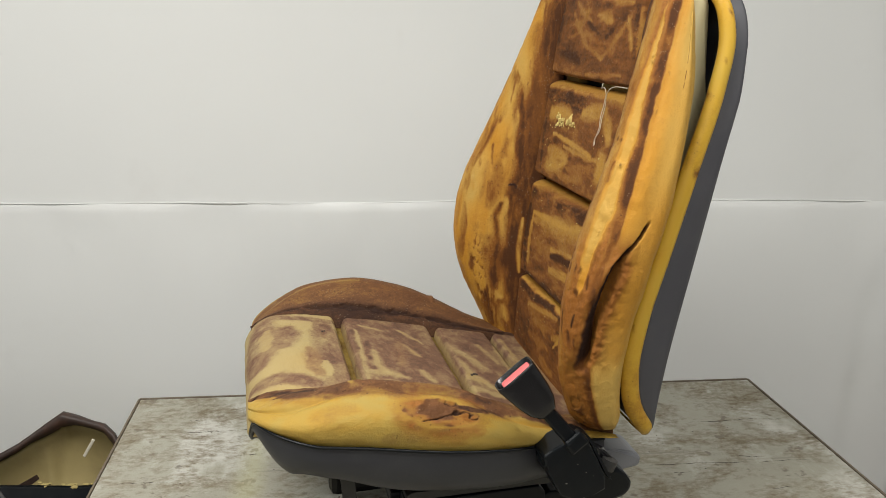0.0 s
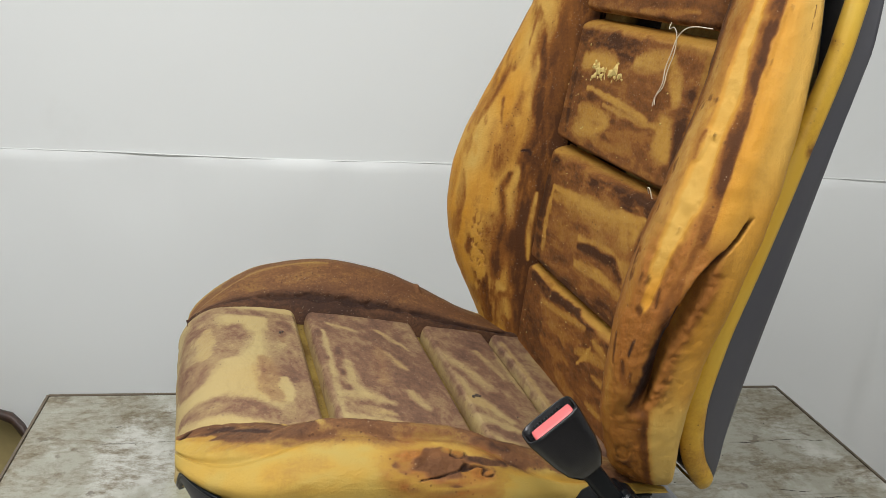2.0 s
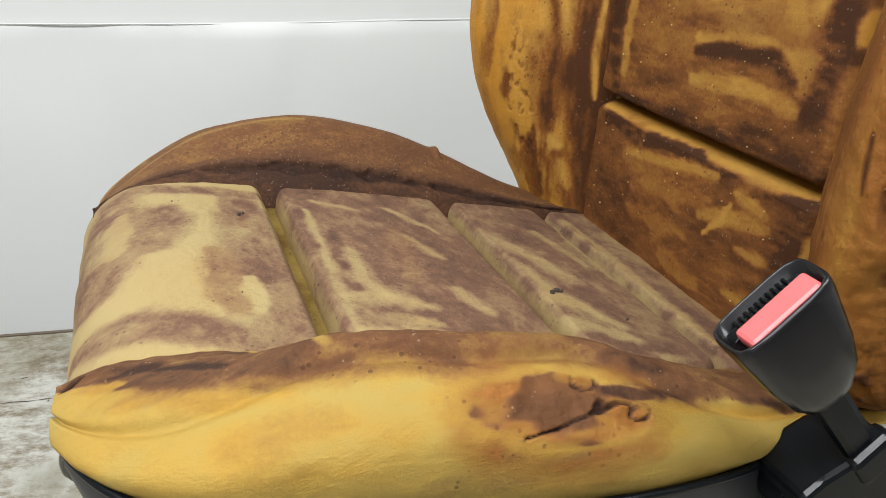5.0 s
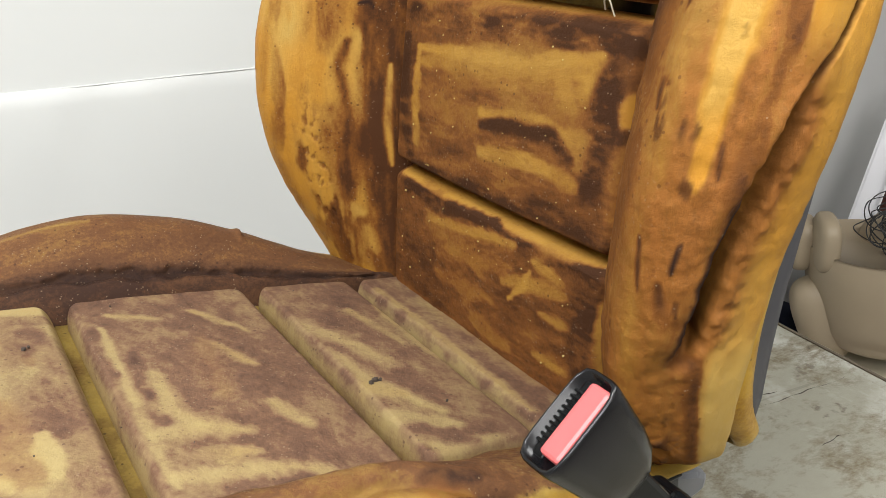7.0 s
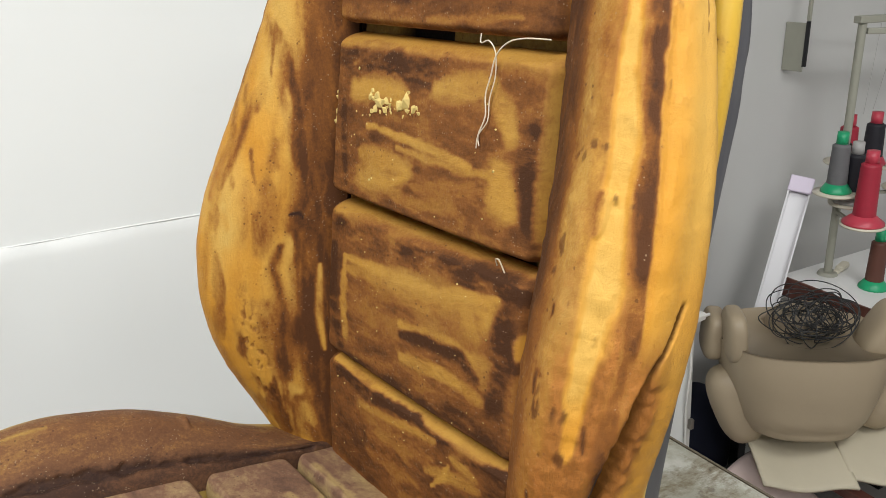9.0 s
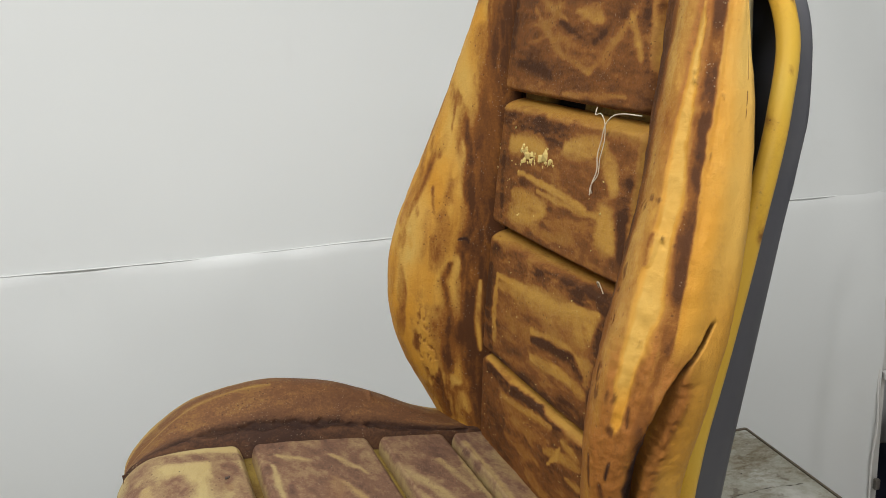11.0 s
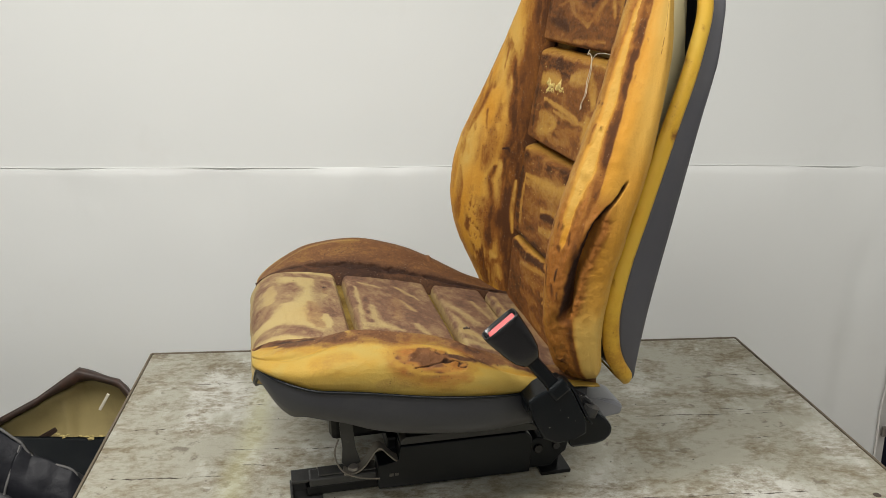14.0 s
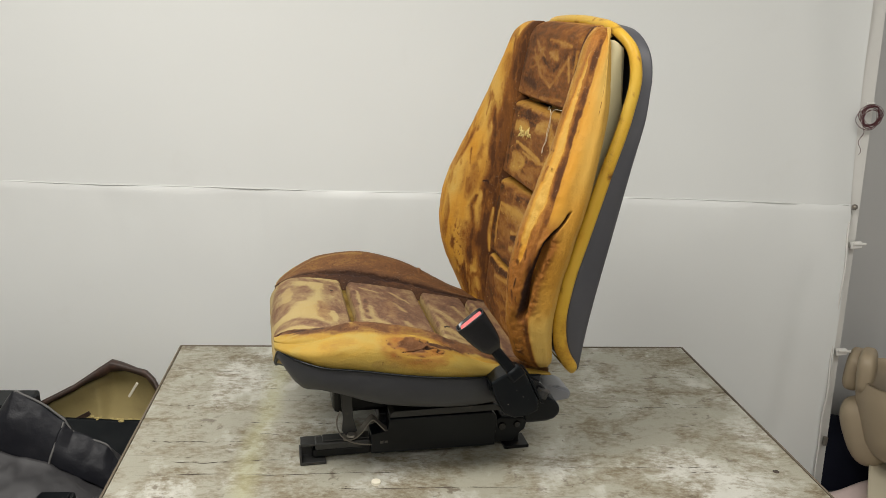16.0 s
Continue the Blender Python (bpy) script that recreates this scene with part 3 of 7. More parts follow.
def paint_bolster_far(c):
    c.dab("dark", 16, (0.256, 0.933), (0.123, 0.809), (0.096, 0.683))
    c.dab("brown", 24, (0.151, 0.663), (0.137, 0.566))
    c.dab("amber", 20, (0.306, 0.623), (0.279, 0.523))
    c.dab("brown", 11, (0.274, 0.539), (0.256, 0.439))
    c.dab("pale", 24, (0.335, 0.587), (0.295, 0.475), (0.322, 0.359))
    c.dab("gold", 30, (0.329, 0.737), (0.282, 0.629))
    c.dab("amber", 46, (0.248, 0.409), (0.268, 0.324), (0.275, 0.216))
    c.dab("amber", 30, (0.221, 0.259), (0.174, 0.181))
    c.dab("brown", 30, (0.201, 0.811), (0.181, 0.703), (0.148, 0.602))
    c.dab("gold", 20, (0.289, 0.803), (0.221, 0.722))
    c.dab("gold", 14, (0.201, 0.672), (0.195, 0.614), (0.188, 0.579))
    c.dab("brown", 12, (0.356, 0.784), (0.248, 0.718), (0.215, 0.645), (0.215, 0.571))
    c.dab("dark", 7, (0.295, 0.649), (0.302, 0.687))
    c.dab("gold", 18, (0.315, 0.718), (0.262, 0.656))
    c.dab("dark", 11, (0.148, 0.571), (0.161, 0.602), (0.174, 0.645))
    c.dab("umber", 22, (0.201, 0.560), (0.201, 0.510), (0.201, 0.456))
    c.dab("gold", 18, (0.141, 0.548), (0.134, 0.498))
    c.dab("brown", 16, (0.215, 0.537), (0.215, 0.475), (0.215, 0.429))
    c.dab("dark", 9, (0.228, 0.490), (0.215, 0.448))
    c.dab("dark", 8, (0.369, 0.683), (0.329, 0.649), (0.329, 0.591), (0.349, 0.533))
    c.dab("rust", 8, (0.362, 0.614), (0.376, 0.556), (0.376, 0.514))
    c.dab("umber", 8, (0.349, 0.525), (0.362, 0.459), (0.376, 0.367))
    c.dab("gold", 17, (0.154, 0.444), (0.154, 0.386), (0.141, 0.324))
    c.dab("gold", 14, (0.128, 0.452), (0.114, 0.394))
    c.dab("dark", 9, (0.174, 0.436), (0.188, 0.402), (0.168, 0.340), (0.161, 0.293))
    c.dab("dark", 19, (0.195, 0.340), (0.181, 0.282), (0.181, 0.208))
    c.dab("brown", 27, (0.181, 0.320), (0.188, 0.239))
    c.dab("dark", 12, (0.128, 0.317), (0.141, 0.274))
    c.dab("dark", 22, (0.168, 0.811), (0.134, 0.687), (0.121, 0.560), (0.128, 0.452))
    c.dab("dark", 24, (0.121, 0.440), (0.114, 0.317), (0.101, 0.224), (0.074, 0.093))
    c.dab("brown", 16, (0.174, 0.181), (0.154, 0.127), (0.134, 0.089))
    c.dab("gold", 9, (0.201, 0.193), (0.161, 0.178))
    c.dab("tan", 8, (0.154, 0.154), (0.141, 0.116))
    c.dab("gold", 6, (0.081, 0.402), (0.087, 0.317), (0.074, 0.255))
    c.dab("umber", 11, (0.389, 0.270), (0.356, 0.170), (0.181, 0.093))
    c.dab("char_shade", 4, (0.161, 0.490), (0.141, 0.490), (0.121, 0.475), (0.107, 0.471))
    c.dab("brown", 19, (0.289, 0.888), (0.128, 0.745), (0.087, 0.583))
    c.dab("dark", 11, (0.268, 0.950), (0.094, 0.795))
    c.dab("gold", 12, (0.383, 0.876), (0.275, 0.776), (0.268, 0.707))
    c.dab("amber", 14, (0.396, 0.799), (0.336, 0.672))
    c.dab("gold", 8, (0.215, 0.680), (0.208, 0.610))
    c.dab("brown", 7, (0.416, 0.822), (0.416, 0.668), (0.336, 0.571))
    c.dab("brown", 11, (0.242, 0.741), (0.208, 0.660))
    c.dab("dark", 8, (0.161, 0.664), (0.141, 0.583))
    c.dab("brown", 16, (0.396, 0.946), (0.336, 0.969))


def paint_bolster_near(c, A, B):
    """Long bands that run up the bolster, from the inner groove to the smooth side."""
    rag = 0.010 * c.fast + 0.007 * c.slow + 0.006 * c.fine

    def band(paint, centre, half, full=1.0, soft=0.45):
        d = np.abs(A - centre + rag)
        c.blend(paint, full * (1 - step(d, half * (1 - soft), half * (1 + soft) + 0.002)))

    strip = spline(B, [0.11, 0.43, 0.50, 0.56, 0.62, 0.68, 0.72, 0.85, 1.0], [0.50, 0.470, 0.462, 0.463, 0.458, 0.455, 0.450, 0.450, 0.455])
    scorch = spline(B, [0.11, 0.50, 0.56, 0.62, 0.70, 0.90, 1.0], [0.55, 0.540, 0.537, 0.524, 0.506, 0.500, 0.500])
    c.blend("gold", step(A + rag, scorch + 0.022, scorch + 0.050))
    c.blend("orange", 0.75 * np.exp(-((A - scorch - 0.06) / 0.06) ** 2))
    c.blend("brown", 0.9 * (1 - step(A + rag, 0.32, 0.40)))
    c.blend("dark", (1 - step(A + 1.5 * rag, 0.24, 0.33)) * step(B, 0.45, 0.60))
    band("sand", spline(B, [0.11, 0.30, 0.43, 0.50, 0.58, 0.68, 1.0], [0.44, 0.430, 0.390, 0.370, 0.385, 0.370, 0.360]), 0.050, 0.30 + 0.45 * step(B, 0.50, 0.62))
    band("umber", spline(B, [0.11, 0.62, 0.68, 1.0], [0.42, 0.42, 0.405, 0.40]), 0.022, 0.8 * step(B, 0.52, 0.6))
    band("umber", strip - 0.03, 0.07, 0.8 * (1 - step(B, 0.50, 0.58)))
    band("rust", strip - 0.010, 0.052, 0.85 * (1 - step(B, 0.48, 0.55)))
    band("rust", strip + 0.036, 0.026, 1.0)
    band("brown", scorch - 0.002, 0.023, 1.0)
    band("dark", scorch + 0.004 + 0.010 * c.slow, 0.014, 0.9 * step(c.fast + 0.5 * c.slow, -0.25, 0.15))
    band("orange", scorch + 0.030, 0.011, 0.8 * step(B, 0.5, 0.56))
    wide = spline(B, [0.11, 0.42, 0.50, 0.56, 0.62, 0.68, 0.76, 0.86, 0.93, 1.0], [0.0, 0.001, 0.017, 0.025, 0.026, 0.023, 0.017, 0.009, 0.002, 0.0])
    band("orange", strip, wide * 1.25 + 0.002, step(wide, 0.0, 0.004), 0.3)
    band("gold", strip, wide, step(B, 0.455, 0.50) * step(wide, 0.0, 0.004), 0.3)
    c.blend("rust", 0.9 * (1 - step(B, 0.50, 0.56)) * step(B, 0.24, 0.32) * step(A, 0.54, 0.56) * (1 - step(A + 2 * rag, 0.66, 0.74)))
    c.blend("amber", 0.9 * (1 - step(B, 0.54, 0.66)) * step(B, 0.22, 0.32) * step(A, 0.60, 0.68) * (1 - step(A + 2 * rag, 0.78, 0.90)))
    c.blend("pale", 0.9 * (1 - step(B + 1.5 * rag, 0.24, 0.32)) * step(A + rag, 0.54, 0.60))
    c.dab("dark", 4, (0.362, 0.562), (0.366, 0.535), (0.369, 0.500))
    c.dab("dark", 4, (0.352, 0.520), (0.360, 0.480))
    c.dab("dark", 5, (0.423, 0.665), (0.423, 0.635))
    c.dab("char_shade", 3, (0.477, 0.386), (0.470, 0.360))
    c.dab("dark", 4, (0.396, 0.384), (0.416, 0.339))
    c.dab("dark", 4, (0.490, 0.463), (0.497, 0.439))
    c.dab("dark", 5, (0.456, 0.346), (0.470, 0.312))
    c.dab("brown", 5, (0.537, 0.250), (0.544, 0.191), (0.537, 0.140), full=0.6)
    c.dab("brown", 16, (0.497, 0.325), (0.510, 0.236))


def paint_seat_pad_front(c):
    c.dab("mauve", 28, (0.082, 0.252), (0.452, 0.212), (0.614, 0.204))
    c.dab("mauve", 32, (0.243, 0.445), (0.445, 0.392))
    c.dab("mauve", 18, (0.038, 0.260), (0.088, 0.540), (0.107, 0.943))
    c.dab("mauve", 38, (0.180, 0.835), (0.654, 0.851), (0.887, 0.896))
    c.dab("umber", 20, (0.510, 0.638), (0.688, 0.661), (0.785, 0.685))
    c.dab("mauve", 28, (0.771, 0.204), (0.820, 0.339), (0.880, 0.593), (0.971, 0.903))
    c.dab("pale", 9, (0.654, 0.772), (0.785, 0.772))
    c.dab("tan", 8, (0.222, 0.284), (0.452, 0.268))
    c.dab("pale", 5, (0.153, 0.677), (0.535, 0.563))
    c.dab("brown", 6, (0.298, 0.812), (0.333, 0.828))


def paint_seat_pad_middle(c):
    c.dab("mauve", 20, (0.160, 0.083), (0.667, 0.090), (0.935, 0.077))
    c.dab("dark", 6, (0.360, 0.188), (0.574, 0.157))
    c.dab("mauve", 16, (0.957, 0.045), (0.971, 0.445), (0.962, 0.812))
    c.dab("mauve", 20, (0.180, 0.874), (0.634, 0.843), (0.946, 0.828))
    c.dab("pale", 9, (0.471, 0.236), (0.634, 0.220), (0.722, 0.292), full=0.7)
    c.dab("pale", 12, (0.722, 0.149), (0.729, 0.315), (0.778, 0.460), full=0.7)
    c.dab("pale", 11, (0.874, 0.104), (0.905, 0.377), (0.962, 0.646), full=0.7)
    c.dab("tan", 10, (0.820, 0.244), (0.854, 0.415))
    c.dab("pale", 10, (0.681, 0.646), (0.792, 0.716), full=0.7)
    c.dab("tan", 7, (0.160, 0.593), (0.305, 0.796))
    c.dab("tan", 7, (0.133, 0.180), (0.187, 0.400))
    c.dab("tan", 8, (0.373, 0.578), (0.510, 0.693))
    c.dab("pale", 5, (0.201, 0.119), (0.581, 0.097), (0.905, 0.090), full=0.7)
    c.dab("umber", 14, (0.339, 0.533), (0.627, 0.467))


def paint_seat_pad_rear(c):
    c.dab("pale", 12, (0.264, 0.028), (0.452, 0.323), (0.627, 0.630), full=0.7)
    c.dab("pale", 12, (0.452, 0.039), (0.674, 0.165), (0.834, 0.445), full=0.7)
    c.dab("tan", 10, (0.661, 0.033), (0.736, 0.292))
    c.dab("tan", 7, (0.236, 0.923), (0.587, 0.937))
    c.dab("tan", 6, (0.243, 0.623), (0.478, 0.764))
    c.dab("pale", 12, (0.792, 0.023), (0.899, 0.452), full=0.7)
    c.dab("pale", 9, (0.799, 0.000), (0.976, 0.196), (0.971, 0.653), full=0.7)
    c.dab("mauve", 10, (0.173, 0.023), (0.445, 0.004), (0.729, 0.000))
    c.dab("mauve", 10, (0.874, 0.070), (0.971, 0.452))
    c.dab("mauve", 9, (0.339, 0.300), (0.561, 0.570), (0.813, 0.593))


def paint_seat_bolster_near(c):
    c.dab("gold", 40, (0.705, 0.024), (0.837, 0.118), (0.860, 0.262), (0.915, 0.411))
    c.dab("amber", 30, (0.682, 0.168), (0.690, 0.267), (0.643, 0.330))
    c.dab("pale", 24, (0.550, 0.249), (0.612, 0.343), (0.566, 0.424))
    c.dab("amber", 14, (0.426, 0.078), (0.566, 0.172))
    c.dab("pale", 18, (0.713, 0.072), (0.922, 0.053))
    c.dab("gold", 16, (0.853, 0.460), (0.876, 0.595), (1.000, 0.690))
    c.dab("sand", 14, (0.868, 0.334), (0.845, 0.433))
    c.dab("gold", 20, (0.388, 0.024), (0.527, 0.081))
    c.dab("amber", 12, (0.481, 0.075), (0.504, 0.181), (0.527, 0.280), (0.550, 0.334))
    c.dab("brown", 22, (0.264, 0.056), (0.426, 0.150), (0.473, 0.231), (0.481, 0.311), (0.512, 0.397))
    c.dab("brown", 24, (0.519, 0.397), (0.527, 0.487), (0.512, 0.573), (0.550, 0.654))
    c.dab("umber", 8, (0.512, 0.307), (0.550, 0.361), (0.574, 0.402))
    c.dab("dark", 9, (0.209, 0.053), (0.225, 0.100), (0.403, 0.150))
    c.dab("mauve", 12, (0.295, 0.078), (0.473, 0.163), (0.488, 0.231))
    c.dab("dark", 5, (0.287, 0.114), (0.426, 0.172))
    c.dab("dark", 12, (0.496, 0.424), (0.504, 0.505), (0.527, 0.550))
    c.dab("dark", 8, (0.488, 0.555), (0.496, 0.618))
    c.dab("char_shade", 4, (0.504, 0.514), (0.527, 0.546), (0.527, 0.568))
    c.dab("amber", 44, (0.651, 0.415), (0.651, 0.492), (0.651, 0.573))
    c.dab("rust", 46, (0.690, 0.400), (0.659, 0.469), (0.660, 0.545))
    c.dab("rust", 16, (0.566, 0.537), (0.558, 0.591))
    c.dab("orange", 11, (0.620, 0.505), (0.589, 0.537), (0.574, 0.564))
    c.dab("dark", 10, (0.604, 0.530), (0.592, 0.564), (0.588, 0.600))
    c.dab("umber", 14, (0.651, 0.559), (0.643, 0.582))
    c.dab("gold", 6, (0.124, 0.041), (0.093, 0.109), (0.155, 0.199), (0.450, 0.267))
    c.dab("rust", 18, (0.736, 0.402), (0.729, 0.465), (0.698, 0.510))
    c.dab("umber", 8, (0.767, 0.411), (0.760, 0.487))
    c.dab("brown", 12, (0.085, 0.009), (0.155, 0.046))
    c.dab("char_shade", 4, (0.264, 0.006), (0.163, 0.028))
    c.dab("amber", 8, (0.318, 0.028), (0.326, 0.066))


def paint_seat_pad_last(c):
    c.dab("tan", 8, (0.1, 0.12), (0.9, 0.10))
    c.dab("umber", 12, (0.2, 0.5), (0.8, 0.45))


# ---- the car seat ----
seat = tagged(new("car_seat"), "stripped car seat of stained yellow foam in a dark grey shell", "car seat")
seat.matrix_world = pose(-0.180, 1.139, TOP, 0, 0, 9)

# Heights w above the table, depths u along the seat (front to back), half widths v across it.
BW = [0.13, 0.20, 0.27, 0.33, 0.40, 0.45, 0.50, 0.57, 0.64, 0.70, 0.74, 0.78]


def back_plane(w):
    return spline(w, [0.12, 0.2, 0.3, 0.45, 0.6, 0.75, 0.8], [0.296, 0.299, 0.305, 0.322, 0.344, 0.365, 0.372])


def bolster_crest(w):
    return spline(w, BW, [0.295, 0.262, 0.236, 0.226, 0.228, 0.238, 0.255, 0.284, 0.311, 0.332, 0.345, 0.362])


def bolster_half(w, side):
    """The bolster beside the buckle is worn slimmer low down."""
    half = spline(w, BW, [0.254, 0.266, 0.281, 0.288, 0.291, 0.290, 0.286, 0.275, 0.257, 0.239, 0.229, 0.214])
    return half - 0.016 * (1 - step(w, 0.30, 0.50)) * (side < 0)


def bolster_rear(w):
    return spline(w, BW, [0.321, 0.309, 0.297, 0.299, 0.309, 0.319, 0.333, 0.350, 0.367, 0.375, 0.376, 0.375])


def rim_front(w):
    return spline(w, [0.18, 0.203, 0.225, 0.286, 0.347, 0.435, 0.538, 0.638, 0.709, 0.745, 0.77, 0.79],
                  [0.366, 0.356, 0.342, 0.328, 0.334, 0.356, 0.387, 0.422, 0.438, 0.434, 0.421, 0.416])


def shell_rear(w):
    return spline(w, [0.17, 0.2, 0.286, 0.42, 0.54, 0.66, 0.73, 0.79], [0.367, 0.372, 0.386, 0.412, 0.435, 0.458, 0.464, 0.452])


def through_points(points, n, ts):
    """Section curves through arrays of points, sampled n times by the parameters ts."""
    x = np.linspace(0, 1, n)
    stacked = np.stack(points, 0)
    out = np.zeros((n,) + stacked.shape[1:])
    ts = np.array(ts)
    slope = np.gradient(stacked, ts, axis=0)
    i = np.clip(np.searchsorted(ts, x, side="right") - 1, 0, len(ts) - 2)
    h = (ts[i + 1] - ts[i])
    t = (x - ts[i]) / h
    shape = (n,) + (1,) * (stacked.ndim - 1)
    t, h = t.reshape(shape), h.reshape(shape)
    out = ((2 * t**3 - 3 * t**2 + 1) * stacked[i] + (t**3 - 2 * t**2 + t) * h * slope[i]
           + (3 * t**2 - 2 * t**3) * stacked[i + 1] + (t**3 - t**2) * h * slope[i + 1])
    return out, x


def back_bolster(side):
    n, m = 220, 420
    b = np.linspace(0, 1, m)
    low = 0.200 if side < 0 else 0.13
    w = low + b * (0.775 - low)
    B0 = (w - 0.13) / 0.645
    up, ub, vo, ur = back_plane(w), bolster_crest(w), bolster_half(w, side), bolster_rear(w)
    if side > 0:
        ub = ub - 0.011 * np.exp(-((w - 0.36) / 0.12) ** 2)
    vi = spline(w, [0.13, 0.5, 0.78], [0.147, 0.147, 0.136])
    width = vo - vi
    pts = [(up + 0.020, vi), (up + 0.002 - 0.1 * (up - ub), vi + 0.10 * width), (up - 0.72 * (up - ub), vi + 0.38 * width),
           (ub, vo - 0.26 * width), (ub + 0.022, vo - 0.05 * width), (0.5 * (ub + ur) + 0.012, vo), (ur, vo - 0.006), (ur + 0.014, vo - 0.03), (ur + 0.016, vo - 0.07)]
    pts = [np.stack([u, v], -1) for u, v in pts]
    sec, a = through_points(pts, n, [0, 0.10, 0.25, 0.42, 0.54, 0.68, 0.84, 0.93, 1.0])
    A, B = np.meshgrid(a, B0, indexing="ij")
    u, v, ww = sec[..., 0], sec[..., 1], np.broadcast_to(w, (n, m)).copy()
    # rounded ends
    over = np.clip((ww - 0.745) / 0.030, 0, 1)
    sink = 1 - np.sqrt(np.clip(1 - over**2, 0, 1))
    u = u + sink * (0.395 - u) * 0.55
    v = v - sink * np.maximum(v - 0.14, 0) * 0.35
    foot = np.clip((low + 0.03 - ww) / 0.03, 0, 1) * (side < 0)
    tuck = 1 - np.sqrt(np.clip(1 - foot**2, 0, 1))
    u, v = u + tuck * (0.315 - u) * 0.5, v - tuck * np.maximum(v - 0.2, 0) * 0.5
    p = np.stack([u, v * side, ww], -1)
    lump = 0.0022 * grain(p, 14, 1 + side, 3) + 0.0006 * grain(p, 90, 4, 2)
    fall = p * np.array([1.0, 1.0, 0.22])
    g, g2 = grain(fall, 26, 3 + side, 3), grain(p, 40, 6, 3)
    slant = p @ np.array([[1.0, 0, 0.25], [0, 1.0, 0.12 * side], [0, 0, 0.20]])
    h = grain(slant, 34, 9 + side, 4)
    soil = Soiling(A, B, 0.22, 0.645, p, "rust" if side < 0 else "amber", 60 + side, (1.0, 1.0, 0.3), bent=True, soft=0.9)
    if side < 0:
        lip = spline(B, [0.20, 0.27, 0.32, 0.40, 0.46, 0.495, 0.525, 0.56, 0.60], [0.485, 0.495, 0.52, 0.54, 0.58, 0.60, 0.65, 0.69, 0.73])
        lip = lip + 0.010 * grain(p, 45, 31, 2) + 0.006 * g2 + 0.004 * grain(p, 190, 33, 2)
        sd = A - lip
        window = step(B, 0.255, 0.30) * (1 - step(B, 0.47, 0.52))
        wide = spline(B, [0.22, 0.28, 0.36, 0.44, 0.50], [0.008, 0.015, 0.026, 0.023, 0.010])
        cleft = np.exp(-((sd - 0.008 - wide) / wide) ** 2) * window
        face = np.exp(-np.maximum(sd - 0.03, 0) / 0.07) * (sd > 0) * window
        lump = lump - 0.017 * cleft - 0.005 * face + 0.0045 * np.exp(-((sd + 0.035) / 0.03) ** 2) * window
        lump = lump + (0.0030 * grain(p, 150, 8, 2) + 0.0035 * grain(p, 60, 48, 3)) * face
        # near-black line and blot in the split: painted shade under its lip
        upper = step(B, 0.40, 0.45) * (1 - step(B, 0.55, 0.57))
        thin = 1 - step(np.abs(sd + 0.003) + 0.012 * g2 + 0.008 * h, 0.015, 0.024)
        lump = lump - 0.009 * thin * upper
        burn_shade = np.clip(0.95 * thin * upper + 0.95 * (1 - step(np.abs(sd - 0.007) + 0.010 * g2, 0.010, 0.024)) * window, 0, 1)
        blot, _ = near_line(A, B, [(0.60, 0.49), (0.615, 0.50)])
        burn_shade = np.maximum(burn_shade, 0.9 * (1 - step(blot + 0.008 * g2, 0.008, 0.02)))
        paint_bolster_near(soil, A, B)
        bare = step(cleft, 0.40, 0.70) * step(B, 0.27, 0.31) * (1 - step(B, 0.44, 0.48))
        soil.blend("sand", 0.25 * bare)
        soil.blend("rust", 0.95 * step(face, 0.2, 0.5) * (1 - bare))
        soil.blend("rust", 0.5 * step(grain(p, 110, 43, 3), 0.05, 0.3) * step(face, 0.35, 0.7))
        crust = step(grain(p, 110, 41, 2), 0.05, 0.3) * np.exp(-((A - 0.47) / 0.03) ** 2) * (1 - step(B, 0.17, 0.25))
        spots = grain(p * np.array([1, 1, 0.22]), 150, 12, 3) + 0.35 * grain(p, 25, 13, 2)
        spots = step(spots, 0.50, 0.66) * step(A, 0.20, 0.3) * (1 - step(A, 0.53, 0.57)) * (1 - step(B, 0.75, 0.95))
        seamlet, _ = near_line(A, B, [(0.70, 0.80), (0.715, 0.86), (0.70, 0.92), (0.71, 0.97)])
        seamlet = 0.5 * (1 - step(seamlet + 0.003 * g2, 0.001, 0.006)) * (grain(p, 120, 3, 1) > -0.1)
        # the split's painted shade, with the black crust, spots and seamlet
        soil.blend("char_shade", np.maximum(np.maximum(burn_shade * (1 - 0.4 * bare), 0.7 * crust), np.maximum(0.42 * spots, seamlet)))
        bright = 1 - step(soil.layers[0], 0.05, 0.2)
        lump = lump + 0.002 * crust + 0.0016 * grain(p, 150, 8, 2) * soil.layers[2] + 0.0012 * grain(p, 70, 18, 2) * (1 - step(A, 0.55, 0.60))
        lump = lump + 0.0016 * grain(p, 120, 28, 2) * bright * (1 - step(A, 0.53, 0.57)) - 0.003 * bright * (1 - step(A, 0.53, 0.57)) * step(A, 0.3, 0.36)
    else:
        soil.blend("gold", 0.8 * step(h, -0.05, 0.5))
        soil.blend("umber", 0.8 * step(g + 0.5 * h, 0.05, 0.5) * (1 - step(A, 0.30, 0.38)))
        # browner, then darker, in towards the inner groove
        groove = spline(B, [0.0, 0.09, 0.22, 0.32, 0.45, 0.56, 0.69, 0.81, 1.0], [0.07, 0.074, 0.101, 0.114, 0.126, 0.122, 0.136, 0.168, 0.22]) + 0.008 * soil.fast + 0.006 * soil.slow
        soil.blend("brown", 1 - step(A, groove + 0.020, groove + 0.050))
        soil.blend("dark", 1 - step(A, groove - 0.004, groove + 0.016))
        paint_bolster_far(soil)
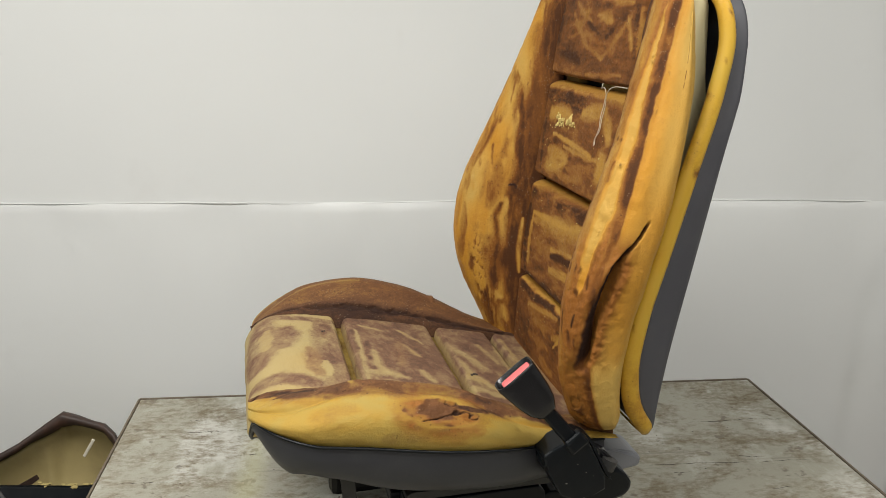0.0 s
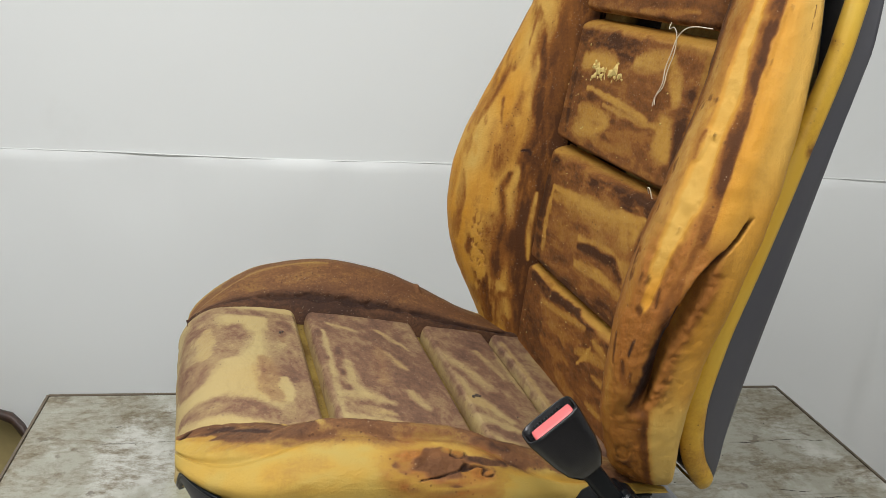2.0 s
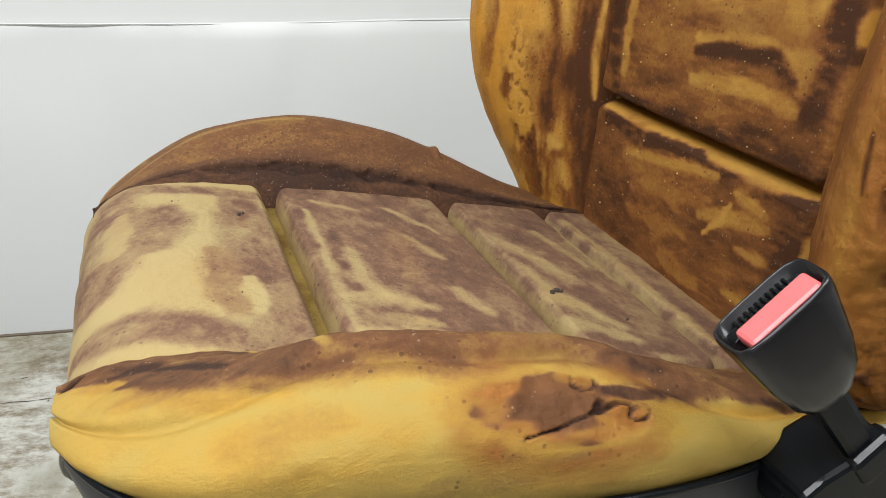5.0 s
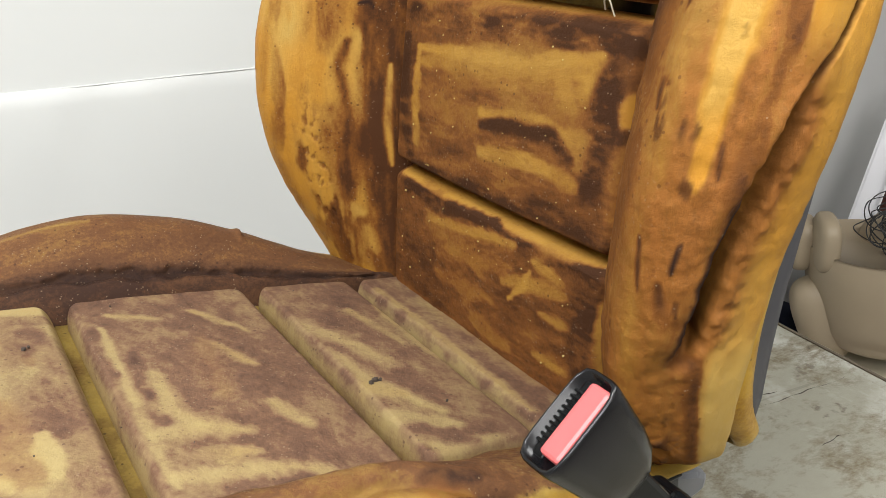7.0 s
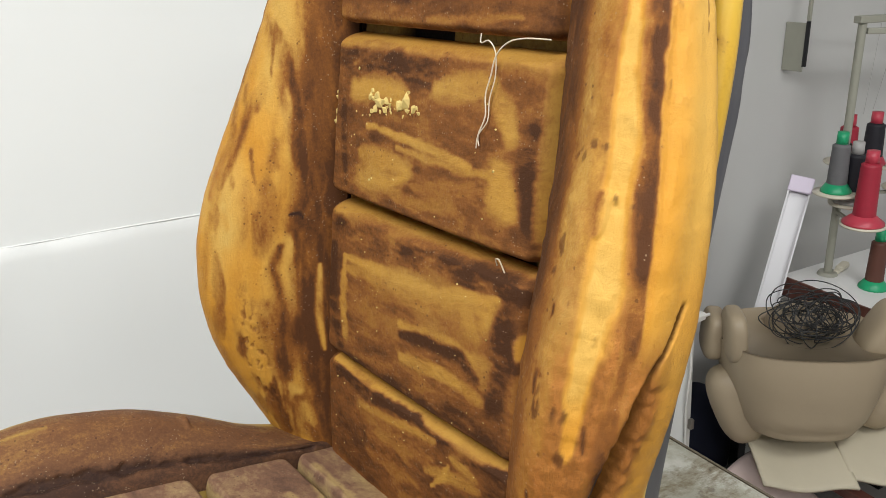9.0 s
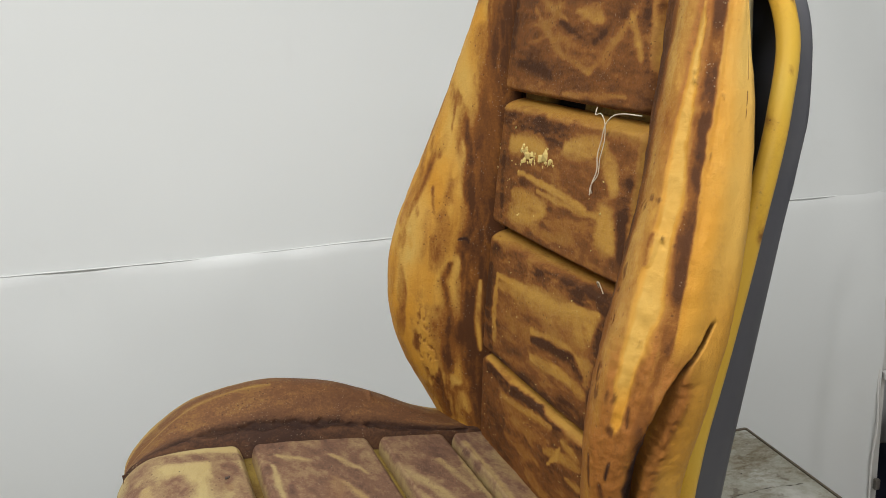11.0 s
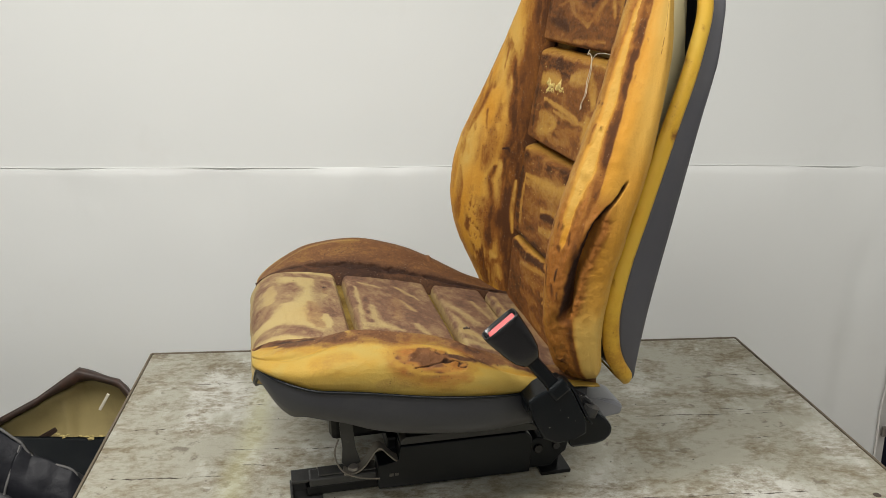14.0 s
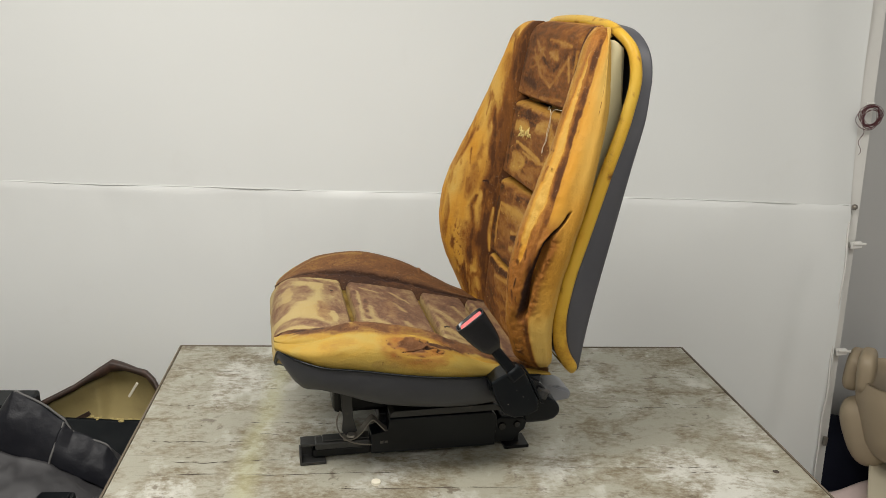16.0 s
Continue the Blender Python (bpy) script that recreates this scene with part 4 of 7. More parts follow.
        soil.blend("orange", 0.38 * step(A, 0.14, 0.22) * step(soil.slow + soil.fast, -0.5, 0.3))
        run = grain(p * np.array([1, 1, 0.10]), 60, 77, 3)
        soil.blend("brown", 0.85 * step(run + 0.3 * g2, 0.06, 0.28) * (1 - step(A, 0.27, 0.40)))
        soil.blend("dark", 0.8 * step(run + 0.3 * g2, 0.22, 0.36) * (1 - step(A, 0.22, 0.30)))
        cell = grain(p * np.array([1, 1, 0.6]), 260, 15, 2)
        crackle = step(cell, 0.05, 0.25) * (1 - step(np.hypot((A - 0.25) / 0.05, (B - 0.24) / 0.16) + 0.25 * g2, 0.5, 1.0))
        soil.blend("dark", 0.5 * crackle)
        lump = lump - 0.0012 * crackle
    nrm = np.cross(np.gradient(p, axis=0), np.gradient(p, axis=1))
    nrm /= np.linalg.norm(nrm, axis=-1, keepdims=True) + 1e-9
    outward = np.sign((nrm * (p - np.array([0.34, side * 0.2, 0.45]))).sum(-1, keepdims=True))
    nrm = nrm * (1 if outward.mean() > 0 else -1)
    p = p + nrm * lump[..., None]
    label = "split foam side bolster with a bright torn strip" if side < 0 else "orange and brown foam side bolster"
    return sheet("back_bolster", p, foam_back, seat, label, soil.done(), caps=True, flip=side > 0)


def pad(name, place_at, width, height, thick, radius, material, stain_at, label="", n=200, m=160, corner=0.012, bow=0.0, soft=0.62):
    """A foam pad with rounded edges. place_at(a, b, h) gives places h metres above the ground surface."""
    e = lambda k: 0.5 - 0.5 * np.cos(np.pi * np.linspace(0, 1, k)) * (1 - 0.35 * np.sin(np.pi * np.linspace(0, 1, k)))
    A, B = np.meshgrid(np.clip(e(n), 0, 1), np.clip(e(m), 0, 1), indexing="ij")
    qx, qy = np.abs(A - 0.5) * width - width / 2 + corner, np.abs(B - 0.5) * height - height / 2 + corner
    inside = corner - np.hypot(np.maximum(qx, 0), np.maximum(qy, 0)) - np.minimum(np.maximum(qx, qy), 0)
    k = np.clip(inside / radius, 0, 1)
    h = thick * np.sqrt(1 - (1 - k) ** 2) + bow * np.sin(np.pi * A) * np.sin(np.pi * B)
    flat = np.stack([A * width, B * height, A * 0], -1)
    h = h + k * (0.0016 * grain(flat, 22, len(label) + n, 3) + 0.0005 * grain(flat, 120, 2, 2))
    base, seed, sweep, strokes, crest, dry = stain_at
    soil = Soiling(A, B, width, height, flat, base, seed, sweep, dry=dry, soft=soft)
    strokes(soil)
    edge = np.minimum(np.minimum(A * width, (1 - A) * width), np.minimum(B, 1 - B) * height)
    soil.blend(crest, 0.7 * (1 - step(edge + 0.0012 * soil.fast, 0.001, 0.004)))
    return sheet(name, place_at(A, B, h), material, seat, label, soil.done(0.22))


def back_panels():
    rows = [(0.145, 0.300), (0.304, 0.462), (0.470, 0.622), (0.630, 0.778)]
    strokes = [paint_pad_low, paint_pad_third, paint_pad_second, paint_pad_top]
    for k, (w0, w1) in enumerate(rows):
        def place_at(A, B, h, w0=w0, w1=w1, k=k):
            v = 0.145 - 0.290 * A
            w = w0 + (w1 - w0) * B
            u = back_plane(w) + 0.024 - 0.004 * np.cos(v * 8) - h
            if k == 3:
                top = np.clip((w - 0.742) / 0.036, 0, 1)
                u = u + 0.035 * (1 - np.sqrt(np.clip(1 - top**2, 0, 1)))
                v = v * (1 - 0.07 * step(w, 0.66, 0.78))
            return np.stack([u, v, w], -1)
        pad("back_pad", place_at, 0.29, w1 - w0, 0.026, 0.009, foam_back_panel,
            ("brown", 20 + 5 * k, (0.55, 1.5, 1.0), strokes[k], "tan", 0.9), "brown-stained foam pad with pale brush marks", bow=0.002, soft=(0.62, 0.62, 0.7, 0.95)[k])


def back_base():
    """The foam block behind the pads: it shows as the floor of the gaps."""
    w = np.linspace(0.13, 0.765, 80)
    v = np.linspace(-0.152, 0.152, 40)
    V, W = np.meshgrid(v, w, indexing="ij")
    front = np.stack([back_plane(W) + 0.020 + 0.03 * step(W, 0.74, 0.765), V, W], -1)
    g = grain(front, 30, 2, 3)
    gap = np.minimum(np.abs(W - 0.626), np.abs(W - 0.466))
    # holes in the gaps: sunk, and coloured near black for the shade inside
    hole = (1 - step(gap, 0.006, 0.010)) * step(grain(front * np.array([1, 1, 0.1]), 24, 5, 1), -0.05, 0.1)
    front[..., 0] += 0.012 * hole
    sheet("foam_block", front, foam_groove, seat, "yellow foam between the pads",
          dict(stain=0.45 + 0.4 * g, warm=0.5 + 0 * W, burn_shade=hole), flip=True)
    bm = bmesh.new()
    extruded(bm, [(0.352, 0.215), (0.382, 0.215), (0.43, 0.60), (0.425, 0.745), (0.395, 0.76), (0.372, 0.5)], -0.185, 0.185, 0.012)
    part("backing_foam", bm, cream_foam, seat, "pale cream backing foam", smooth=True)


def rim_path(n=200):
    """Outline of the back shell, from the near bottom corner up, over the top and down the far side."""
    pts = [(0.0, 0.176), (-0.16, 0.178), (-0.246, 0.183), (-0.262, 0.215), (-0.270, 0.286), (-0.274, 0.36), (-0.274, 0.45), (-0.268, 0.54), (-0.254, 0.638),
           (-0.238, 0.705), (-0.213, 0.748), (-0.165, 0.772), (-0.08, 0.779), (0.0, 0.781)]
    pts = [(v * 0.885, w) for v, w in pts]
    pts = pts + [(-v, w) for v, w in pts[-2::-1]]
    return smooth_path(pts, n)


def back_shell():
    path = rim_path(220)[:-1]
    mid = np.array([0.0, 0.46])
    v, w = path[:, 0] * 0.985, path[:, 1]
    rows = []
    for depth, widest, lift in ((0.0, 0.245, 0.0), (0.2, 0.242, 0.0), (0.5, 0.236, 0.0), (0.8, 0.229, 0.0), (0.95, 0.223, 0.004), (1.0, 0.212, 0.02), (1.02, 0.19, 0.08), (1.03, 0.13, 0.4), (1.03, 0.07, 0.7), (1.03, 0.002, 0.99)):
        vv, ww = np.clip(v, -widest, widest), mid[1] + (w - mid[1]) * (1 - lift)
        uf, ur = rim_front(w) + 0.004, shell_rear(ww)
        rows.append(np.stack([uf + (ur - uf) * depth, vv, ww], -1))
    ob = sheet("back_shell", np.stack(rows, 0), shell_plastic, seat, "dark grey moulded plastic back shell", wrap_m=True)
    solid = ob.modifiers.new("thickness", "SOLIDIFY")
    solid.thickness, solid.offset = 0.004, -1
    # the yellow lip that runs along the shell's front edge
    k = 14
    ring = np.linspace(0, 2 * np.pi, k, endpoint=False)
    tang = np.roll(path, -1, 0) - np.roll(path, 1, 0)
    tang /= np.linalg.norm(tang, axis=1, keepdims=True)
    out = np.stack([tang[:, 1] * -1, tang[:, 0]], -1)
    out *= np.sign((out * (path - mid)).sum(1, keepdims=True))
    wide = spline(w, [0.17, 0.23, 0.35, 0.5, 0.65, 0.8], [0.014, 0.013, 0.011, 0.012, 0.011, 0.009]) * (0.12 + 0.88 * step(w, 0.177, 0.205))
    flat = 0.009 * (0.12 + 0.88 * step(w, 0.177, 0.205))
    c = np.stack([rim_front(w) - 0.006, path[:, 0], w], -1)
    grid = []
    for i in range(len(path)):
        g = np.stack([np.cos(ring) * wide[i], np.sin(ring) * flat[i] * out[i, 0], np.sin(ring) * flat[i] * out[i, 1]], -1)
        centre = c[i] - np.array([0, out[i, 0], out[i, 1]]) * -0.001
        grid.append(centre + g)
    grid = np.array(grid)
    g = grain(grid, 30, 4, 3)
    fleck = step(grain(grid, 60, 9, 2), 0.35, 0.5)
    low = 1 - step(grid[..., 2], 0.25, 0.32)
    sheet("shell_lip", grid, yellow_rim, seat, "yellow foam lip along the shell edge",
          dict(stain=0.05 + 0.25 * g + 0.55 * fleck + 0.25 * low, warm=0.4 + 0.3 * g, burn_shade=0 * g), wrap_n=True, wrap_m=True)


# cushion
def cushion_plane(u):
    return spline(u, [-0.17, -0.14, -0.1, 0.0, 0.1, 0.17, 0.25, 0.34], [0.236, 0.250, 0.254, 0.241, 0.222, 0.207, 0.190, 0.172])


def cushion_crest(u, side):
    """The bolster's ridge; the one beside the buckle is the plumper."""
    if side < 0:
        return spline(u, [-0.16, -0.135, -0.09, -0.05, -0.015, 0.045, 0.10, 0.17, 0.24, 0.34], [0.252, 0.261, 0.274, 0.284, 0.289, 0.283, 0.266, 0.238, 0.210, 0.176])
    return spline(u, [-0.16, -0.12, -0.08, -0.02, 0.04, 0.10, 0.17, 0.235, 0.30, 0.34], [0.236, 0.254, 0.268, 0.280, 0.281, 0.266, 0.237, 0.203, 0.176, 0.168])


def foam_edge(u):
    return spline(u, [-0.17, -0.158, -0.145, -0.126, -0.067, -0.013, 0.082, 0.193, 0.34], [0.236, 0.238, 0.241, 0.240, 0.231, 0.2255, 0.212, 0.198, 0.181])


def cushion_half(u, side):
    if side < 0:
        return spline(u, [-0.17, -0.11, -0.05, 0.05, 0.12, 0.18, 0.23, 0.28, 0.34], [0.236, 0.239, 0.244, 0.254, 0.254, 0.247, 0.233, 0.225, 0.221])
    return spline(u, [-0.17, -0.11, -0.05, 0.05, 0.12, 0.18, 0.23, 0.28, 0.34], [0.268, 0.272, 0.277, 0.280, 0.275, 0.258, 0.236, 0.226, 0.222])


FRONT = -0.160


def plan_round(u, r=0.045):
    """0 at the front edge, rising to 1 as a quarter circle."""
    k = np.clip((u - FRONT) / r, 0, 1)
    return np.sqrt(1 - (1 - k) ** 2)


def cushion_bolster(side):
    n, m = 190, 360
    b = np.concatenate([np.linspace(0, 0.1, 60)[:-1] ** 2 * 10, np.linspace(0.1, 1, m - 59)])
    start = FRONT + (0.004 if side < 0 else 0.012)
    u = start + b * (0.32 - start)
    rnd = plan_round(u - (0.0 if side < 0 else 0.012), 0.10)
    wp, wc0, we, vo0 = cushion_plane(u), cushion_crest(u, side), foam_edge(u) - 0.012 * (side > 0), cushion_half(u, side)
    wp = we + (wp - we) * (0.35 + 0.65 * rnd)
    wc = we + (wc0 - we) * ((0.25 + 0.75 * rnd) if side < 0 else rnd)
    inner = 0.135 if side < 0 else 0.160
    vo = inner + (vo0 - inner) * rnd
    vi = np.minimum(0.150 - 0.032 * (1 - step(u, -0.13, 0.02)) * (side < 0), vo - 0.028)
    width = vo - vi
    hgt = wc - we
    pts = [(wp - 0.022, vi), (wp - 0.002, vi + 0.06 * width), (wp + 0.5 * (wc - wp), vi + 0.26 * width), (wc, vi + 0.52 * width), (wc - 0.08 * hgt, vi + 0.76 * width),
           (we + 0.62 * hgt, vo), (we + 0.25 * hgt, vo + 0.003), (we - 0.004, vo - 0.004)]
    pts = [np.stack([v, w], -1) for w, v in pts]
    sec, a = through_points(pts, n, [0, 0.08, 0.24, 0.42, 0.56, 0.72, 0.86, 1.0])
    A, B = np.meshgrid(a, b, indexing="ij")
    v, w, uu = sec[..., 0], sec[..., 1], np.broadcast_to(u, (n, m)).copy()
    p = np.stack([uu, v * side, w], -1)
    g, g2 = grain(p * np.array([0.35, 1, 1]), 26, 8 + side, 3), grain(p, 60, 5, 3)
    lump = 0.002 * grain(p, 16, 5 + side, 3) + 0.0005 * grain(p, 100, 2, 2)
    if side < 0:
        line = 0.525 + 0.035 * np.sin(B * 8.5 + 0.6) + 0.025 * np.sin(B * 19) + 0.07 * step(B, 0.48, 0.66)
        ridge = np.exp(-((A - line + 0.06) / 0.05) ** 2) * step(B, 0.03, 0.10)
        top = 1 - step(A + 0.025 * g + 0.012 * g2, line - 0.02, line + 0.03)
        lump = lump + 0.0045 * ridge * (0.7 + 0.7 * g) + 0.0018 * g2 * top - 0.003 * np.exp(-((A - line) / 0.02) ** 2)
        soil = Soiling(A, B, 0.17, 0.476, p, "gold", 71, (0.45, 1.0, 1.0), bent=True)
        soil.blend("pale", 0.75 * step(A, 0.45, 0.55) * (1 - step(B, 0.85, 0.95)))
        edge = spline(B, [0.0, 0.05, 0.10, 0.20, 0.30, 0.42, 0.55, 0.66, 0.80, 1.0], [0.22, 0.31, 0.435, 0.515, 0.54, 0.555, 0.565, 0.58, 0.62, 0.64])
        edge = edge + 0.020 * soil.slow + 0.016 * soil.fast + 0.008 * soil.fine
        soil.blend("orange", 0.8 * np.exp(-((A - edge - 0.030) / 0.020) ** 2))
        soil.blend("mauve", 0.95 * (1 - step(A, edge - 0.012, edge + 0.012)))
        soil.blend("brown", 0.6 * np.exp(-((A - edge + 0.035) / 0.040) ** 2))
        soil.blend("dark", 0.75 * np.exp(-((A - edge + 0.016) / 0.016) ** 2) * step(soil.slow + 0.6 * soil.fast, -0.1, 0.2))
        paint_seat_bolster_near(soil)
        patch_at = np.hypot((A - 0.655) / 0.085, (B - 0.485) / 0.115) + 0.35 * soil.slow + 0.30 * soil.fast + 0.15 * soil.fine
        soil.blend("amber", 0.8 * (1 - step(patch_at, 0.95, 1.45)))
        soil.blend("rust", 0.95 * (1 - step(patch_at, 0.60, 1.0)))
        soil.blend("orange", 0.35 * step(soil.fast - 0.4 * soil.slow, 0.05, 0.3) * (1 - step(patch_at, 0.60, 1.0)))
        scar = 1 - step(patch_at, 0.60, 1.05)
        split = np.abs(grain(p * np.array([0.34, 1, 1]), 52, 52, 3)) + 0.08 * soil.fine
        split = (1 - step(split, 0.020, 0.080)) * step(scar, 0.25, 0.55)
        soil.blend("dark", 0.75 * step(grain(p * np.array([0.45, 1, 1]), 50, 53, 3), 0.04, 0.26) * step(scar, 0.25, 0.55))
        soil.blend("char_shade", 0.85 * split)
        soil.blend("dark", 0.9 * (1 - step(np.hypot((A - 0.592) / 0.020, (B - 0.565) / 0.040) + 0.4 * soil.fast + 0.3 * soil.slow, 0.7, 1.1)))
        lump = lump - 0.005 * soil.layers[3] + 0.003 * scar * grain(p, 75, 44, 3) + 0.002 * np.exp(-((soil.layers[3] - 0.3) / 0.2) ** 2)
        layers = soil.done()
    else:
        oxide = 0.10 * np.exp(-((A - 0.45) / 0.12) ** 2)
        stain = 0.66 + 0.04 * g + 0.22 * (1 - step(A + 0.05 * g, 0.16, 0.26)) - 0.34 * step(A + 0.03 * np.sin(B * 5) + 0.02 * g, 0.53, 0.62)
        stain = stain - 0.22 * np.exp(-((A - 0.38 - 0.05 * np.sin(B * 6)) / 0.012) ** 2) * (B < 0.4)
        warm = np.full((n, m), 0.60)
        # the crease is sunk, and blackened along the same line
        crease, _ = near_line(A, B, [(0.15, 0.02), (0.17, 0.3), (0.15, 0.7), (0.10, 0.9)])
        rough_edge = grain(p, 120, 22, 2)
        lump = lump * 0.5 - 0.004 * (1 - step(crease + 0.03 * g2, 0.004, 0.03)) + 0.002 * rough_edge * np.exp(-(crease / 0.05) ** 2)
        burn_shade = 0.6 * (1 - step(crease + 0.03 * g2 + 0.02 * rough_edge, 0.004, 0.035))
        layers = dict(stain=stain, warm=warm, burn_shade=burn_shade, rust=oxide)
        tip = np.exp(-(((B - 0.665) / 0.008) ** 2)) * np.exp(-((A - 0.42) / 0.05) ** 2)
        lump = lump + 0.005 * tip
    nrm = np.cross(np.gradient(p, axis=0), np.gradient(p, axis=1))
    nrm /= np.linalg.norm(nrm, axis=-1, keepdims=True) + 1e-9
    nrm = nrm * np.sign((nrm * (p - np.array([0.08, side * 0.2, 0.2]))).sum(-1).mean())
    p = p + nrm * lump[..., None]
    label = "yellow foam side bolster, brown and charred along the top" if side < 0 else "brown-stained foam side bolster"
    return sheet("cushion_bolster", p, foam_cushion, seat, label,
                 layers, caps=True, flip=side < 0)


def cushion_pads():
    cols = [(-0.158, -0.014), (-0.005, 0.143), (0.152, 0.246), (0.252, 0.335)]
    strokes = [paint_seat_pad_front, paint_seat_pad_middle, paint_seat_pad_rear, paint_seat_pad_last]
    for k, (u0, u1) in enumerate(cols):
        def place_at(A, B, h, u0=u0, u1=u1, k=k):
            v = 0.150 - 0.300 * A
            s = u0 + (u1 - u0) * B
            if k == 0:
                # the front pad rolls down over the front edge
                r = 0.030
                over = np.clip((-0.106 - s) / r, 0, None)
                ang = np.minimum(over, np.pi / 2)
                cu = np.where(over > 0, -0.106 - (r + h) * np.sin(ang), s)
                base = 0.232
                cw = np.where(over > 0, base - r + (r + h) * np.cos(ang) - np.maximum(over - np.pi / 2, 0) * r, cushion_plane(s) - 0.022 + h)
                return np.stack([cu, v, cw], -1)
            return np.stack([s, v, cushion_plane(s) - 0.022 + h], -1)
        pad("cushion_pad", place_at, 0.30, u1 - u0, 0.024, 0.008, foam_cushion_panel,
            (("pale", "mauve", "mauve", "mauve")[k], 45 + 5 * k, (0.8, 1.2, 1.0), strokes[k], "tan", (0.15, 0.8, 0.8, 0.8)[k]), "brown-grey stained foam pad with pale brush marks", bow=0.002, soft=(0.5, 0.95, 0.95, 0.9)[k])
    u = np.linspace(-0.15, 0.33, 60)
    v = np.linspace(-0.152, 0.152, 30)
    V, U = np.meshgrid(v, u, indexing="ij")
    p = np.stack([U, V, cushion_plane(U) - 0.020], -1)
    g = grain(p, 30, 2, 3)
    sheet("foam_block", p, foam_groove, seat, "yellow foam between the pads", dict(stain=0.35 + 0.4 * g, warm=0.3 + 0 * U, burn_shade=0 * U), flip=False)


def cushion_tray():
    """Dark plastic tray under the cushion, turned up at the front."""
    k = np.linspace(0, 1, 60)
    side_u = 0.30 + (FRONT + 0.10 - 0.30) * k
    near = np.stack([side_u, -cushion_half(side_u, -1)], -1)
    turn = np.linspace(0, np.pi / 2, 30)[1:]
    v0 = cushion_half(FRONT + 0.10, -1)
    corner = np.stack([FRONT + 0.10 - 0.096 * np.sin(turn), -0.135 - (v0 - 0.135) * np.cos(turn)], -1)
    front = np.stack([np.full(20, FRONT + 0.004), np.linspace(-0.135, 0, 21)[1:]], -1)
    half = np.concatenate([near, corner, front])
    path = np.concatenate([half, half[-2::-1] * np.array([1, -1])])
    u, v = path[:, 0], path[:, 1]
    top = foam_edge(u) - 0.002 - 0.04 * (1 - step(-v, 0.13, 0.18)) * (1 - step(u, FRONT + 0.03, FRONT + 0.12)) - 0.02 * (v > 0)
    low = spline(u, [-0.17, -0.158, -0.145, -0.124, -0.110, -0.102, -0.060, -0.010, 0.088, 0.20, 0.34], [0.226, 0.221, 0.209, 0.188, 0.182, 0.184, 0.178, 0.162, 0.147, 0.138, 0.131])
    low = np.minimum(low, top - 0.008)
    mid = np.array([0.12, 0.0])
    rows = []
    for shrink, drop in ((0.0, 0.0), (-0.004, 0.3), (0.004, 0.65), (0.025, 0.90), (0.06, 1.0), (0.3, 1.03), (0.99, 1.05)):
        q = np.stack([mid[0] + (path[:, 0] - mid[0]) * (1 - shrink * (0.4 if shrink < 0.1 else 1.0)), path[:, 1] * (1 - shrink)], -1)
        rows.append(np.stack([q[:, 0], q[:, 1], top + (low - top) * drop if shrink < 0.1 else np.full_like(top, 0.146)], -1))
    ob = sheet("seat_tray", np.stack(rows, 0), tray_plastic, seat, "dark grey plastic seat tray, scuffed")
    line = [(float(x), float(y) * 1.003, float(t) + 0.0005) for x, y, t in zip(u, v, top)]
    tube("edge_cord", line, 0.0022, black_plastic, seat, "black edging cord")
    return ob


back_bolster(-1)
back_bolster(1)
back_panels()
back_base()
back_shell()
cushion_bolster(-1)
cushion_bolster(1)
cushion_pads()
cushion_tray()


